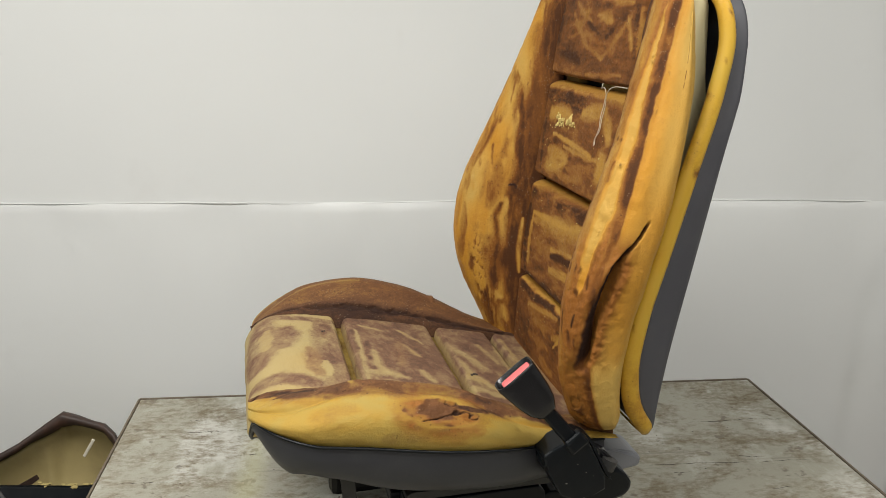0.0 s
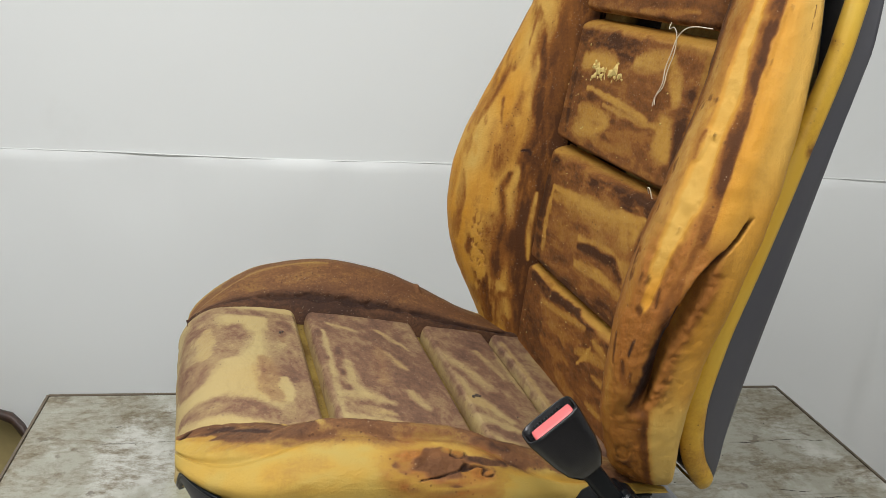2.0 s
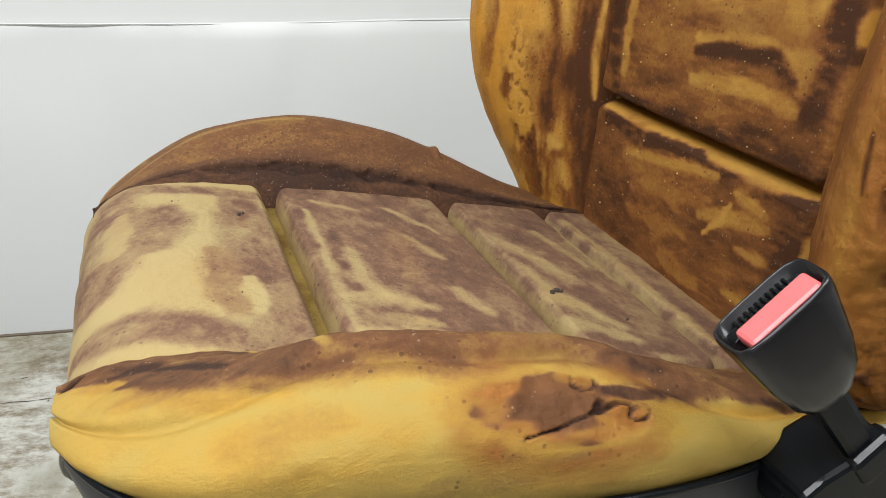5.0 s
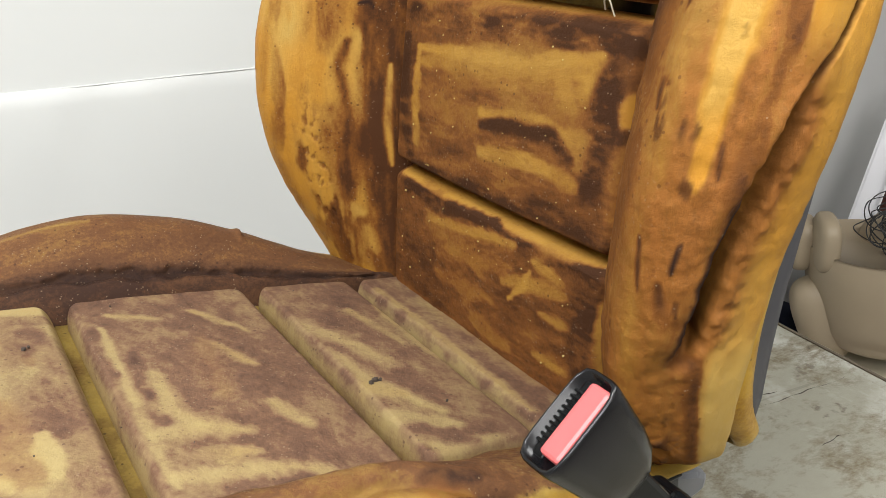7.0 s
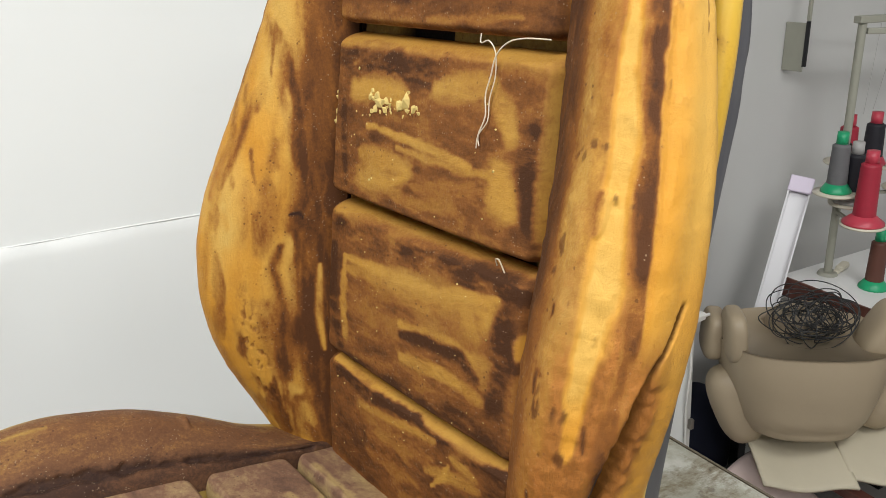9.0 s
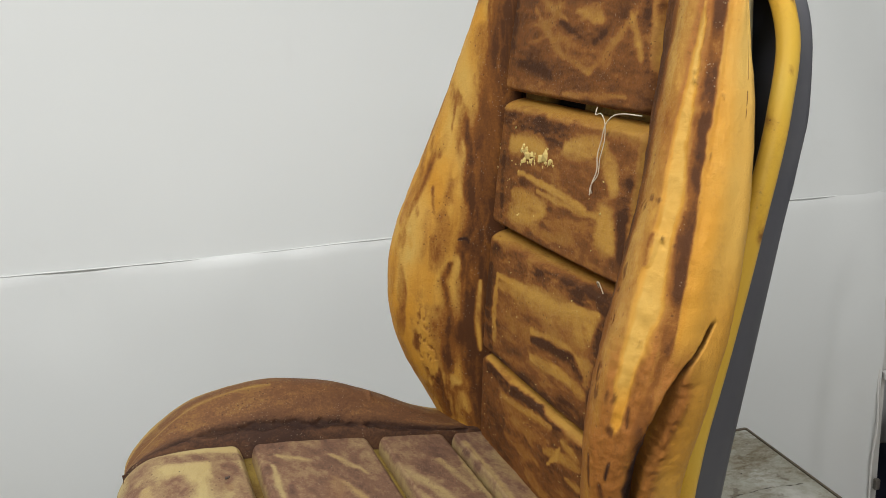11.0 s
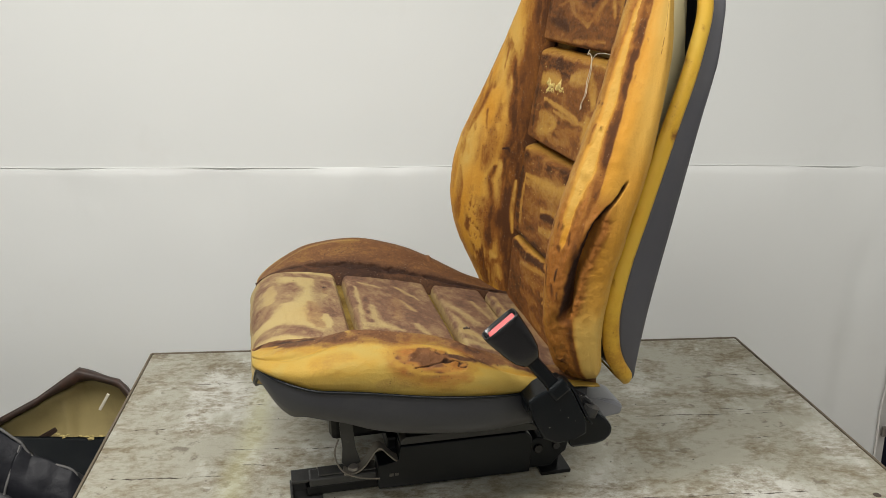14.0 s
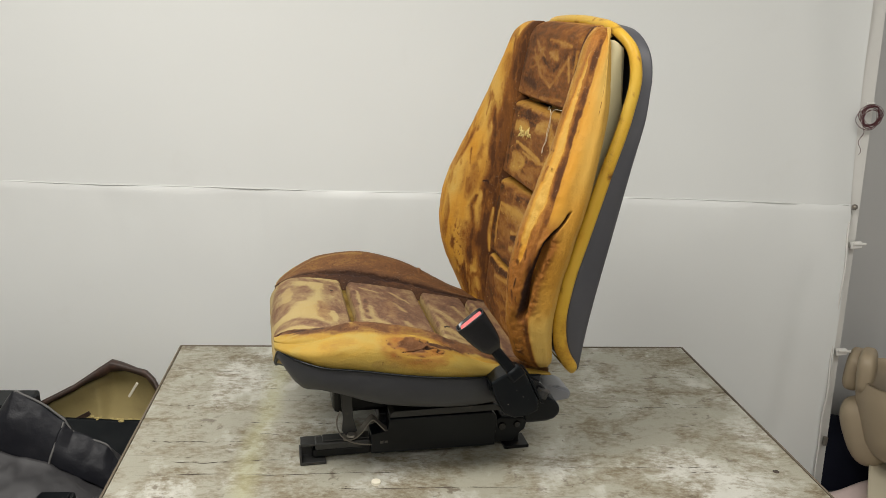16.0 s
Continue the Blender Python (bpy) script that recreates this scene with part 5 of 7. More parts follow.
def rails():
    def piece(name, bm, material, label="", smooth=False):
        return part(name, bm, material, seat, label, smooth=smooth)

    for y, u0, u1 in ((-0.136, -0.106, 0.285), (0.175, 0.03, 0.285)):
        bm = bmesh.new()
        boxed(bm, (u0 + 0.012 + u1) / 2, y + 0.004, 0.017, u1 - u0 - 0.012, 0.024, 0.016, 0.003)
        boxed(bm, (u0 + 0.05 + u1) / 2, y + 0.003, 0.032, u1 - u0 - 0.05, 0.020, 0.014, 0.002)
        piece("rail", bm, black_metal, "black steel seat rail")
        bm = bmesh.new()
        boxed(bm, 0.287, y, 0.004, 0.048, 0.046, 0.006, 0.001)
        boxed(bm, 0.280, y + 0.004, 0.022, 0.03, 0.026, 0.034, 0.003)
        piece("rail_foot", bm, black_metal, "bent steel rail foot")
        bm = bmesh.new()
        boxed(bm, 0.13, y + 0.02, 0.10, 0.16, 0.006, 0.10, 0.002)
        piece("side_bracket", bm, black_metal)
    # the front foot: a strip bent to a C, its two flanges pointing back
    bm = bmesh.new()
    boxed(bm, -0.094, -0.134, 0.004, 0.046, 0.040, 0.006, 0.001)
    boxed(bm, -0.1155, -0.134, 0.012, 0.004, 0.040, 0.018, 0.001)
    boxed(bm, -0.096, -0.132, 0.037, 0.038, 0.030, 0.005, 0.001)
    boxed(bm, -0.100, -0.122, 0.020, 0.030, 0.006, 0.032, 0.001)
    piece("rail_foot", bm, rail_steel, "bent steel rail foot")
    # stepped black cover over the rail
    bm = bmesh.new()
    extruded(bm, [(0.0085, 0.022), (0.0085, 0.061), (0.0405, 0.064), (0.0415, 0.088), (0.234, 0.087), (0.243, 0.076), (0.240, 0.018)], -0.168, -0.130, 0.002)
    piece("rail_cover", bm, black_plastic, "stepped black plastic rail cover")
    bm = bmesh.new()
    extruded(bm, [(0.0425, 0.0895), (0.0435, 0.097), (0.051, 0.102), (0.234, 0.102), (0.262, 0.092), (0.248, 0.088)], -0.166, -0.128, 0.0012)
    piece("cover_ridge", bm, rail_steel, "dusty upper lip of the rail cover")
    bm = bmesh.new()
    extruded(bm, [(0.238, 0.018), (0.238, 0.062), (0.252, 0.070), (0.298, 0.066), (0.304, 0.056), (0.300, 0.040), (0.286, 0.036), (0.278, 0.018)], -0.160, -0.128, 0.003)
    piece("cover_end", bm, black_plastic)
    for k, (u, w, r) in enumerate(((0.255, 0.052, 0.008), (0.284, 0.054, 0.007))):
        bm = bmesh.new()
        drum(bm, 0, 0, 0, r, r * 0.8, 0.003, 20, Matrix.Translation((u, -0.1605, w)) @ Matrix.Rotation(math.radians(90), 4, "X"))
        piece("bolt_head", bm, glossy_black)
    bm = bmesh.new()
    boxed(bm, 0.028, -0.1685, 0.044, 0.006, 0.001, 0.005, 0.0)
    boxed(bm, 0.036, -0.1685, 0.044, 0.005, 0.001, 0.004, 0.0)
    piece("moulded_mark", bm, rail_steel, "small pale moulded mark")
    bm = bmesh.new()
    boxed(bm, -0.040, -0.136, 0.034, 0.10, 0.028, 0.014, 0.003)
    boxed(bm, -0.034, -0.136, 0.0435, 0.084, 0.022, 0.003, 0.001)
    piece("upper_rail", bm, rail_steel, "dusty steel upper rail")
    # leg and bare strap in front of the cover
    bm = bmesh.new()
    extruded(bm, [(-0.050, 0.190), (-0.020, 0.190), (-0.024, 0.120), (-0.022, 0.085), (-0.014, 0.060), (-0.034, 0.052), (-0.042, 0.062), (-0.040, 0.085), (-0.044, 0.140)], -0.150, -0.145, 0.001)
    piece("front_leg", bm, rail_steel, "dusty dark steel front leg")
    bm = bmesh.new()
    strap = smooth_path([(-0.040, 0.054), (-0.022, 0.055), (-0.008, 0.066), (0.006, 0.086), (0.014, 0.089), (0.024, 0.078), (0.036, 0.066), (0.046, 0.062)], 32)
    out = [(float(a), float(b)) for a, b in strap] + [(float(a), float(b) - 0.003) for a, b in strap[::-1]]
    extruded(bm, out, -0.166, -0.146)
    piece("bent_strap", bm, dusty_metal, "dull bare metal strap")
    bm = bmesh.new()
    drum(bm, -0.026, -0.158, 0.056, 0.008, 0.007, 0.004, 20)
    piece("rivet", bm, grey_metal)
    tube("cable", smooth_path([(-0.046, -0.160, 0.108), (-0.052, -0.164, 0.092), (-0.050, -0.166, 0.074), (-0.040, -0.168, 0.058), (-0.018, -0.170, 0.047), (0.010, -0.171, 0.042)], 36), 0.0013, dusty_metal, seat, "thin grey cable")
    # underframe drawn out into a plain block that keeps light off the table
    bm = bmesh.new()
    boxed(bm, 0.10, 0.03, 0.118, 0.31, 0.30, 0.075, 0.01)
    piece("underframe_shade_block", bm, black_metal, "dark underframe block, extended to shade the table below")
    for u in (0.04, 0.24):
        bm = bmesh.new()
        boxed(bm, u, 0.02, 0.070, 0.025, 0.30, 0.025, 0.004)
        piece("cross_bar", bm, black_metal)
    bm = bmesh.new()
    extruded(bm, [(0.290, 0.150), (0.325, 0.147), (0.362, 0.138), (0.374, 0.130), (0.371, 0.114), (0.340, 0.114), (0.290, 0.122)], -0.195, -0.135, 0.006)
    piece("recliner_cover", bm, pale_plastic, "grey plastic recliner cover")


def buckle():
    """Belt buckle on a short stalk, standing on a black housing beside the cushion."""
    lean = pose(0.233, -0.272, 0.2175, 0, -39, 0)
    stalk = bmesh.new()
    boxed(stalk, 0, 0, 0.018, 0.019, 0.009, 0.075, 0.004)
    boxed(stalk, 0.002, -0.002, -0.004, 0.028, 0.014, 0.022, 0.004)
    bmesh.ops.transform(stalk, matrix=lean, verts=stalk.verts)
    part("buckle_stalk", stalk, black_plastic, seat, "black webbing stalk")
    head = bmesh.new()
    rings = []
    for z, sx, sy in ((0.054, 0.010, 0.007), (0.058, 0.0125, 0.009), (0.070, 0.0185, 0.0115), (0.088, 0.0222, 0.0128), (0.106, 0.0240, 0.0132), (0.1205, 0.0256, 0.0134),
                      (0.1250, 0.0256, 0.0132), (0.1265, 0.0250, 0.0127), (0.1265, 0.0236, 0.0114), (0.1195, 0.0230, 0.0108)):
        ring = []
        for k in range(28):
            t = 2 * math.pi * k / 28
            c, s = math.cos(t), math.sin(t)
            f = (abs(c) ** 5 + abs(s) ** 5) ** (-1 / 5)
            ring.append(head.verts.new((sx * c * f, sy * s * f, z)))
        rings.append(ring)
    for lower, upper in zip(rings, rings[1:]):
        for k in range(28):
            head.faces.new((lower[k], lower[(k + 1) % 28], upper[(k + 1) % 28], upper[k]))
    head.faces.new(rings[0][::-1])
    head.faces.new(rings[-1])
    bmesh.ops.transform(head, matrix=lean @ Matrix.Diagonal((1.06, 1.0, 1, 1)), verts=head.verts)
    body = part("buckle", head, glossy_black, seat, "black plastic belt buckle with a red button", smooth=True)
    button = bmesh.new()
    boxed(button, 0.0012, -0.0038, 0.1220, 0.041, 0.0135, 0.0085, 0.0022)
    bmesh.ops.transform(button, matrix=lean, verts=button.verts)
    part("button", button, red_plastic, body, "faded red release button")
    slot = bmesh.new()
    boxed(slot, 0.0, 0.0062, 0.1185, 0.043, 0.0075, 0.003, 0.001)
    for k in range(10):
        boxed(slot, -0.0145 + 0.0032 * k, 0.0066, 0.1212, 0.0013, 0.0066, 0.0040, 0.0003, segments=1)
    bmesh.ops.transform(slot, matrix=lean, verts=slot.verts)
    part("slot", slot, black_metal, body)
    house = bmesh.new()
    extruded(house, [(0.194, 0.200), (0.206, 0.209), (0.227, 0.218), (0.247, 0.221), (0.254, 0.214), (0.267, 0.188), (0.280, 0.161), (0.281, 0.143), (0.262, 0.137), (0.239, 0.132), (0.219, 0.142), (0.203, 0.176)], -0.278, -0.236, 0.0035)
    box = part("buckle_housing", house, black_plastic, seat, "black plastic buckle anchor housing")
    # a raised rim runs round the back of the housing
    rim = smooth_path([(0.198, 0.178), (0.197, 0.190), (0.203, 0.201), (0.216, 0.211), (0.236, 0.2195), (0.252, 0.2185), (0.263, 0.210), (0.276, 0.185), (0.296, 0.146)], 44)
    bm = bmesh.new()
    outer = [(float(a), float(b)) for a, b in rim]
    inner = [(0.245 + (a - 0.245) * 0.90, 0.170 + (b - 0.170) * 0.90) for a, b in outer[::-1]]
    extruded(bm, outer + inner, -0.262, -0.244, 0.001)
    part("housing_rim", bm, black_plastic, box)
    ear = bmesh.new()
    extruded(ear, [(0.270, 0.104), (0.262, 0.145), (0.286, 0.154), (0.300, 0.155), (0.312, 0.152), (0.324, 0.142), (0.332, 0.130), (0.331, 0.118), (0.322, 0.109), (0.308, 0.105)], -0.250, -0.205, 0.005)
    part("housing_foot", ear, black_plastic, box, "rounded foot of the housing")
    pin = bmesh.new()
    drum(pin, 0, 0, 0, 0.0105, 0.0105, 0.014, 24, Matrix.Translation((0.296, -0.244, 0.152)) @ Matrix.Rotation(math.radians(20), 4, "Y"))
    part("anchor_bolt", pin, rail_steel, seat, "dusty anchor bolt")
    for u, w, r in ((0.252, 0.172, 0.0008), (0.240, 0.185, 0.0006), (0.262, 0.166, 0.0005), (0.226, 0.160, 0.0011)):
        bm = bmesh.new()
        bmesh.ops.create_icosphere(bm, subdivisions=1, radius=r)
        bmesh.ops.transform(bm, matrix=Matrix.Translation((u, -0.2782, w)) @ Matrix.Diagonal((1.4, 0.4, 0.8, 1)), verts=bm.verts)
        part("dust_speck", bm, dusty_metal, box)
    hook = bmesh.new()
    extruded(hook, [(0.270, 0.190), (0.285, 0.181), (0.298, 0.173), (0.309, 0.161), (0.316, 0.149), (0.298, 0.151), (0.280, 0.160)], -0.240, -0.222, 0.003)
    part("latch_hook", hook, glossy_black, seat)


rails()
buckle()


# ---- edge of the backdrop sheet ----
def on_sheet(x, z, proud=0.0):
    return (x, wall_y(x) - proud, z)


def sheet_edge():
    strip = tagged(new("frame_strip"), "white frame strip behind the sheet's free edge", "frame strip", kind="structure")
    bm = bmesh.new()
    extruded(bm, [(1.130, 2.7), (1.176, 2.7), (1.245, 1.5), (1.270, 1.0), (1.300, 0.3), (1.322, GROUND), (1.277, GROUND), (1.24, 0.6), (1.212, 1.2)], 1.935, 1.955, 0.002)
    part("strip", bm, strip_white, strip)
    for z in (0.93, 0.585):
        x = 1.262 + (0.93 - z) * 0.045
        clip = tagged(new("sheet_clip"), "small cream plastic clip gripping the sheet's edge", "clip", "clips along the sheet edge")
        clip.location = on_sheet(x, z)
        bm = bmesh.new()
        boxed(bm, 0.004, -0.004, 0.0, 0.034, 0.016, 0.020, 0.003, Matrix.Rotation(-0.12, 4, "Y"))
        part("jaw", bm, strip_white, clip)
        bm = bmesh.new()
        boxed(bm, 0.010, -0.014, 0.006, 0.040, 0.005, 0.007, 0.001)
        part("lever", bm, strip_white, clip)
    bm = bmesh.new()
    bmesh.ops.create_uvsphere(bm, u_segments=20, v_segments=12, radius=0.0085)
    bmesh.ops.transform(bm, matrix=Matrix.Translation(on_sheet(1.242, 1.046, 0.006)), verts=bm.verts)
    tagged(part("stud", bm, grey_metal, smooth=True), "round steel stud pinning the sheet to its frame", "stud")
    bm = bmesh.new()
    boxed(bm, *on_sheet(1.283, 0.275, 0.006), 0.014, 0.012, 0.03, 0.003)
    tagged(part("hinge", bm, grey_metal), "small grey metal hinge on the frame strip", "hinge")
    # a wire that hangs down the edge
    rnd = random.Random(3)
    pts = [(1.232 + 0.0015 * math.sin(z * 31) + (1.046 - z) * 0.04, wall_y(1.24) - 0.012 - 0.004 * math.sin(z * 17), z) for z in np.linspace(1.0, 0.12, 40)]
    tagged(tube("edge_wire", pts, 0.003, strip_white), "white cable hanging down the sheet's edge", "cable")
    coil = tagged(new("thread_coil"), "loose coil of dark red thread hung on the sheet's edge", "thread coil")
    coil.location = on_sheet(1.232, 1.31, 0.018)
    for k in range(14):
        r, sx = 0.024 + 0.008 * rnd.random(), 0.8 + 0.3 * rnd.random()
        ox, oz, ph = rnd.uniform(-0.005, 0.005), rnd.uniform(-0.006, 0.006), rnd.random() * 6
        loop = [(ox + r * sx * math.cos(t), 0.006 * math.sin(2 * t + ph), oz + r * math.sin(t)) for t in np.linspace(0, 2 * math.pi, 36, endpoint=False)]
        tube("loop", loop, 0.0008, thread_maroon, coil, cyclic=True, resolution=1)
    tail = [(-0.016 + 0.006 * math.sin(k * 0.7), 0, -0.03 - 0.006 * k) for k in range(14)]
    tube("loose_end", tail, 0.0008, thread_maroon, coil, resolution=1)
    bm = bmesh.new()
    boxed(bm, 0.0, 0.010, 0.034, 0.022, 0.008, 0.012, 0.002)
    part("peg", bm, strip_white, coil)


thread_maroon = plain("thread_maroon", (0.10, 0.03, 0.035), 0.8, vary=0.3, scale=150)
sheet_edge()


# ---- sewing corner ----
beige_leather = plain("beige_leather", (0.36, 0.29, 0.195), 0.5, vary=0.12, scale=18, bump=0.25)
ivory_cloth = plain("ivory_cloth", (0.52, 0.47, 0.35), 0.7, vary=0.12, scale=14, bump=0.25)
white_laminate = plain("white_laminate", (0.76, 0.76, 0.75), 0.35, vary=0.06, scale=9)
brown_edge = plain("brown_edge", (0.10, 0.035, 0.025), 0.45, vary=0.25, scale=20)
stand_paint = plain("stand_paint", (0.34, 0.34, 0.28), 0.5, vary=0.15, scale=20)
white_plastic = plain("white_plastic", (0.78, 0.78, 0.80), 0.3, vary=0.05, scale=8)
lilac_cap = plain("lilac_cap", (0.70, 0.62, 0.76), 0.3, vary=0.05, scale=8)
thread_red = plain("thread_red", (0.36, 0.018, 0.04), 0.55, vary=0.25, scale=120, bump=0.3)
thread_black = plain("thread_black", (0.012, 0.012, 0.018), 0.6, vary=0.3, scale=120, bump=0.3)
thread_grey = plain("thread_grey", (0.14, 0.14, 0.145), 0.6, vary=0.25, scale=120, bump=0.3)
thread_brown = plain("thread_brown", (0.10, 0.035, 0.022), 0.6, vary=0.25, scale=120, bump=0.3)
cone_green = plain("cone_green", (0.02, 0.34, 0.15), 0.4, vary=0.1, scale=30)
cone_red = plain("cone_red", (0.5, 0.05, 0.08), 0.4, vary=0.1, scale=30)
cone_grey = plain("cone_grey", (0.40, 0.39, 0.38), 0.4, vary=0.1, scale=30)
cream_plastic = plain("cream_plastic", (0.66, 0.62, 0.50), 0.4, vary=0.08, scale=30)
wire_dark = plain("wire_dark", (0.022, 0.022, 0.022), 0.45, vary=0.3, scale=60)
pink_cloth = plain("pink_cloth", (0.62, 0.50, 0.47), 0.8, vary=0.2, scale=40, bump=0.3)
dark_iron = plain("dark_iron", (0.02, 0.02, 0.022), 0.5, metal=0.3, vary=0.3, scale=20)


# the sewing corner is drawn at a smaller scale and set back by this
EYE_POINT = Vector((-0.161, 0.589, 1.475))
FAR = Matrix.Translation(EYE_POINT) @ Matrix.Diagonal((1.28, 1.28, 1.28, 1)) @ Matrix.Translation(-EYE_POINT)


def sewing_table():
    ob = tagged(new("sewing_table"), "sewing table with a white laminate top and brown edge", "table")
    top = 0.569
    bm = bmesh.new()
    boxed(bm, 2.31, 1.69, top - 0.018, 1.2, 0.66, 0.036, 0.002)
    part("tabletop", bm, white_laminate, ob)
    bm = bmesh.new()
    boxed(bm, 1.706, 1.69, top - 0.028, 0.007, 0.662, 0.058, 0.002)
    part("edge_band", bm, brown_edge, ob, "dark brown edge band")
    bm = bmesh.new()
    boxed(bm, 2.31, 1.356, top - 0.028, 1.2, 0.007, 0.058, 0.002)
    part("edge_band", bm, brown_edge, ob, "dark brown edge band")
    for x in (1.85, 2.8):
        for y in (1.45, 1.93):
            bm = bmesh.new()
            boxed(bm, x, y, (top - 0.036 + GROUND) / 2, 0.045, 0.045, top - 0.036 - GROUND, 0.003)
            part("leg", bm, dark_iron, ob)


def spool(name, x, y, z, height, radius, thread, cone, label, brim=0.03):
    """A cone of thread on its plastic foot."""
    ob = tagged(new("thread_spool"), label, "thread spool", "thread spools on the stand")
    ob.matrix_world = FAR @ Matrix.Translation((x, y, z))
    bm = bmesh.new()
    lathe(bm, [(brim, 0.0), (brim, 0.004), (radius * 1.05, 0.018), (radius * 0.6, 0.02)])
    part("foot", bm, cone, ob, smooth=True)
    bm = bmesh.new()
    prof = [(radius, 0.016)]
    turns = 26
    for k in range(turns):
        t = k / (turns - 1)
        prof.append((radius * (1 - 0.12 * t) + (0.0005 if k % 2 else 0.0), 0.018 + t * (height - 0.046)))
    prof.append((radius * 0.62, height - 0.024))
    lathe(bm, prof)
    part("thread", bm, thread, ob, smooth=True)
    bm = bmesh.new()
    lathe(bm, [(radius * 0.6, height - 0.026), (radius * 0.56, height), (radius * 0.3, height)])
    part("tip", bm, cone, ob, smooth=True)
    return ob


def thread_stand():
    ob = tagged(new("thread_stand"), "grey-green metal thread stand on the sewing table", "thread stand")
    x, y, z = 1.385, 1.655, 0.767
    ob.matrix_world = FAR @ Matrix.Translation((x, y, z))
    bm = bmesh.new()
    drum(bm, 0, 0, 0, 0.022, 0.018, 0.008)
    drum(bm, 0, 0, 0.006, 0.0085, 0.0085, 0.545, 20)
    part("pole", bm, stand_paint, ob, smooth=False)
    bm = bmesh.new()
    boxed(bm, 0.11, -0.03, 0.548, 0.26, 0.022, 0.014, 0.002, Matrix.Rotation(-0.25, 4, "Z"))
    part("top_arm", bm, stand_paint, ob)
    bm = bmesh.new()
    boxed(bm, 0.06, -0.045, 0.525, 0.13, 0.012, 0.012, 0.002, Matrix.Rotation(-0.65, 4, "Z"))
    part("side_arm", bm, stand_paint, ob)
    bm = bmesh.new()
    boxed(bm, 0.0, 0.0, 0.27, 0.02, 0.02, 0.055, 0.003)
    part("clamp", bm, black_metal, ob)
    for px, py, pz in ((-0.062, -0.035, 0.205), (-0.022, -0.045, 0.178), (-0.062, -0.105, 0.155), (0.035, 0.02, 0.245), (0.125, 0.02, 0.225), (0.10, -0.08, 0.2)):
        bm = bmesh.new()
        lathe(bm, [(0.006, -0.012), (0.012, -0.006), (0.043, 0.0), (0.044, 0.004), (0.030, 0.005)], m=Matrix.Translation((px, py, pz)))
        part("spool_tray", bm, cream_plastic, ob, smooth=True)
        bm = bmesh.new()
        length = math.hypot(px, py)
        boxed(bm, px / 2, py / 2, pz - 0.008, length, 0.007, 0.007, 0.001, Matrix.Rotation(math.atan2(py, px), 4, "Z"))
        part("tray_arm", bm, stand_paint, ob)
    for k in range(4):
        top = (0.03 + 0.045 * k, -0.02 - 0.01 * k, 0.54)
        low = (0.035 + 0.06 * k - 0.02, -0.02 + 0.02 * (k % 2), 0.36)
        tube("thread_line", [top, low], 0.0006, cone_grey, ob, resolution=1)
    spool("s", x - 0.062, y - 0.035, z + 0.210, 0.125, 0.0195, thread_grey, cone_green, "grey thread spool with a green cone on the stand")
    spool("s", x - 0.022, y - 0.045, z + 0.183, 0.128, 0.0205, thread_black, cone_grey, "black thread spool on a grey cone on the stand", 0.034)
    spool("s", x - 0.062, y - 0.105, z + 0.160, 0.150, 0.0215, thread_red, cone_red, "large red thread spool on the stand", 0.040)
    spool("s", x + 0.035, y + 0.02, z + 0.250, 0.100, 0.020, thread_red, cone_red, "red thread spool at the back of the stand")
    spool("s", x + 0.125, y + 0.02, z + 0.230, 0.115, 0.021, thread_black, cone_red, "black thread spool at the back of the stand")
    spool("s", x + 0.10, y - 0.08, z + 0.205, 0.10, 0.020, cone_grey, cone_red, "pale grey thread spool on the stand")
    spool("s", 1.40, 1.555, 0.767, 0.13, 0.018, thread_brown, cone_green, "brown thread spool on a green foot on the table")
    bm = bmesh.new()
    boxed(bm, 1.435, 1.655, 0.775, 0.045, 0.018, 0.014, 0.005, Matrix.Rotation(0.3, 4, "Z"))
    boxed(bm, 1.405, 1.645, 0.774, 0.02, 0.012, 0.010, 0.003, Matrix.Rotation(0.3, 4, "Z"))
    bmesh.ops.transform(bm, matrix=FAR, verts=bm.verts)
    tagged(part("plug", bm, cream_plastic), "cream electric plug lying on the sewing table", "plug")


def light_channel():
    """A long white plastic channel that leans behind the leather seat part."""
    ob = tagged(new("plastic_channel"), "long white plastic channel leaning against the wall", "channel")
    low, top = FAR @ Vector((1.150, 1.66, 0.52)), FAR @ Vector((1.322, 1.70, 0.985))
    axis = (top - low).normalized()
    front = (EYE_POINT - low).normalized()
    front = (front - axis * front.dot(axis)).normalized()
    m = Matrix.Translation(low) @ Matrix((axis.cross(front), -front, axis)).transposed().to_4x4()
    length = (top - low).length
    bm = bmesh.new()
    boxed(bm, 0, 0, length / 2, 0.056, 0.008, length, 0.001)
    boxed(bm, -0.027, -0.012, length / 2, 0.005, 0.030, length, 0.001)
    boxed(bm, 0.027, -0.012, length / 2, 0.005, 0.030, length, 0.001)
    bmesh.ops.transform(bm, matrix=m, verts=bm.verts)
    part("channel", bm, white_plastic, ob)
    bm = bmesh.new()
    boxed(bm, 0, -0.011, length - 0.016, 0.062, 0.038, 0.044, 0.003)
    bmesh.ops.transform(bm, matrix=m, verts=bm.verts)
    part("end_cap", bm, lilac_cap, ob, "pale lilac end cap")


CORNER = FAR @ pose(0.97, 1.55, 0.0, 0, 0, -35.3)


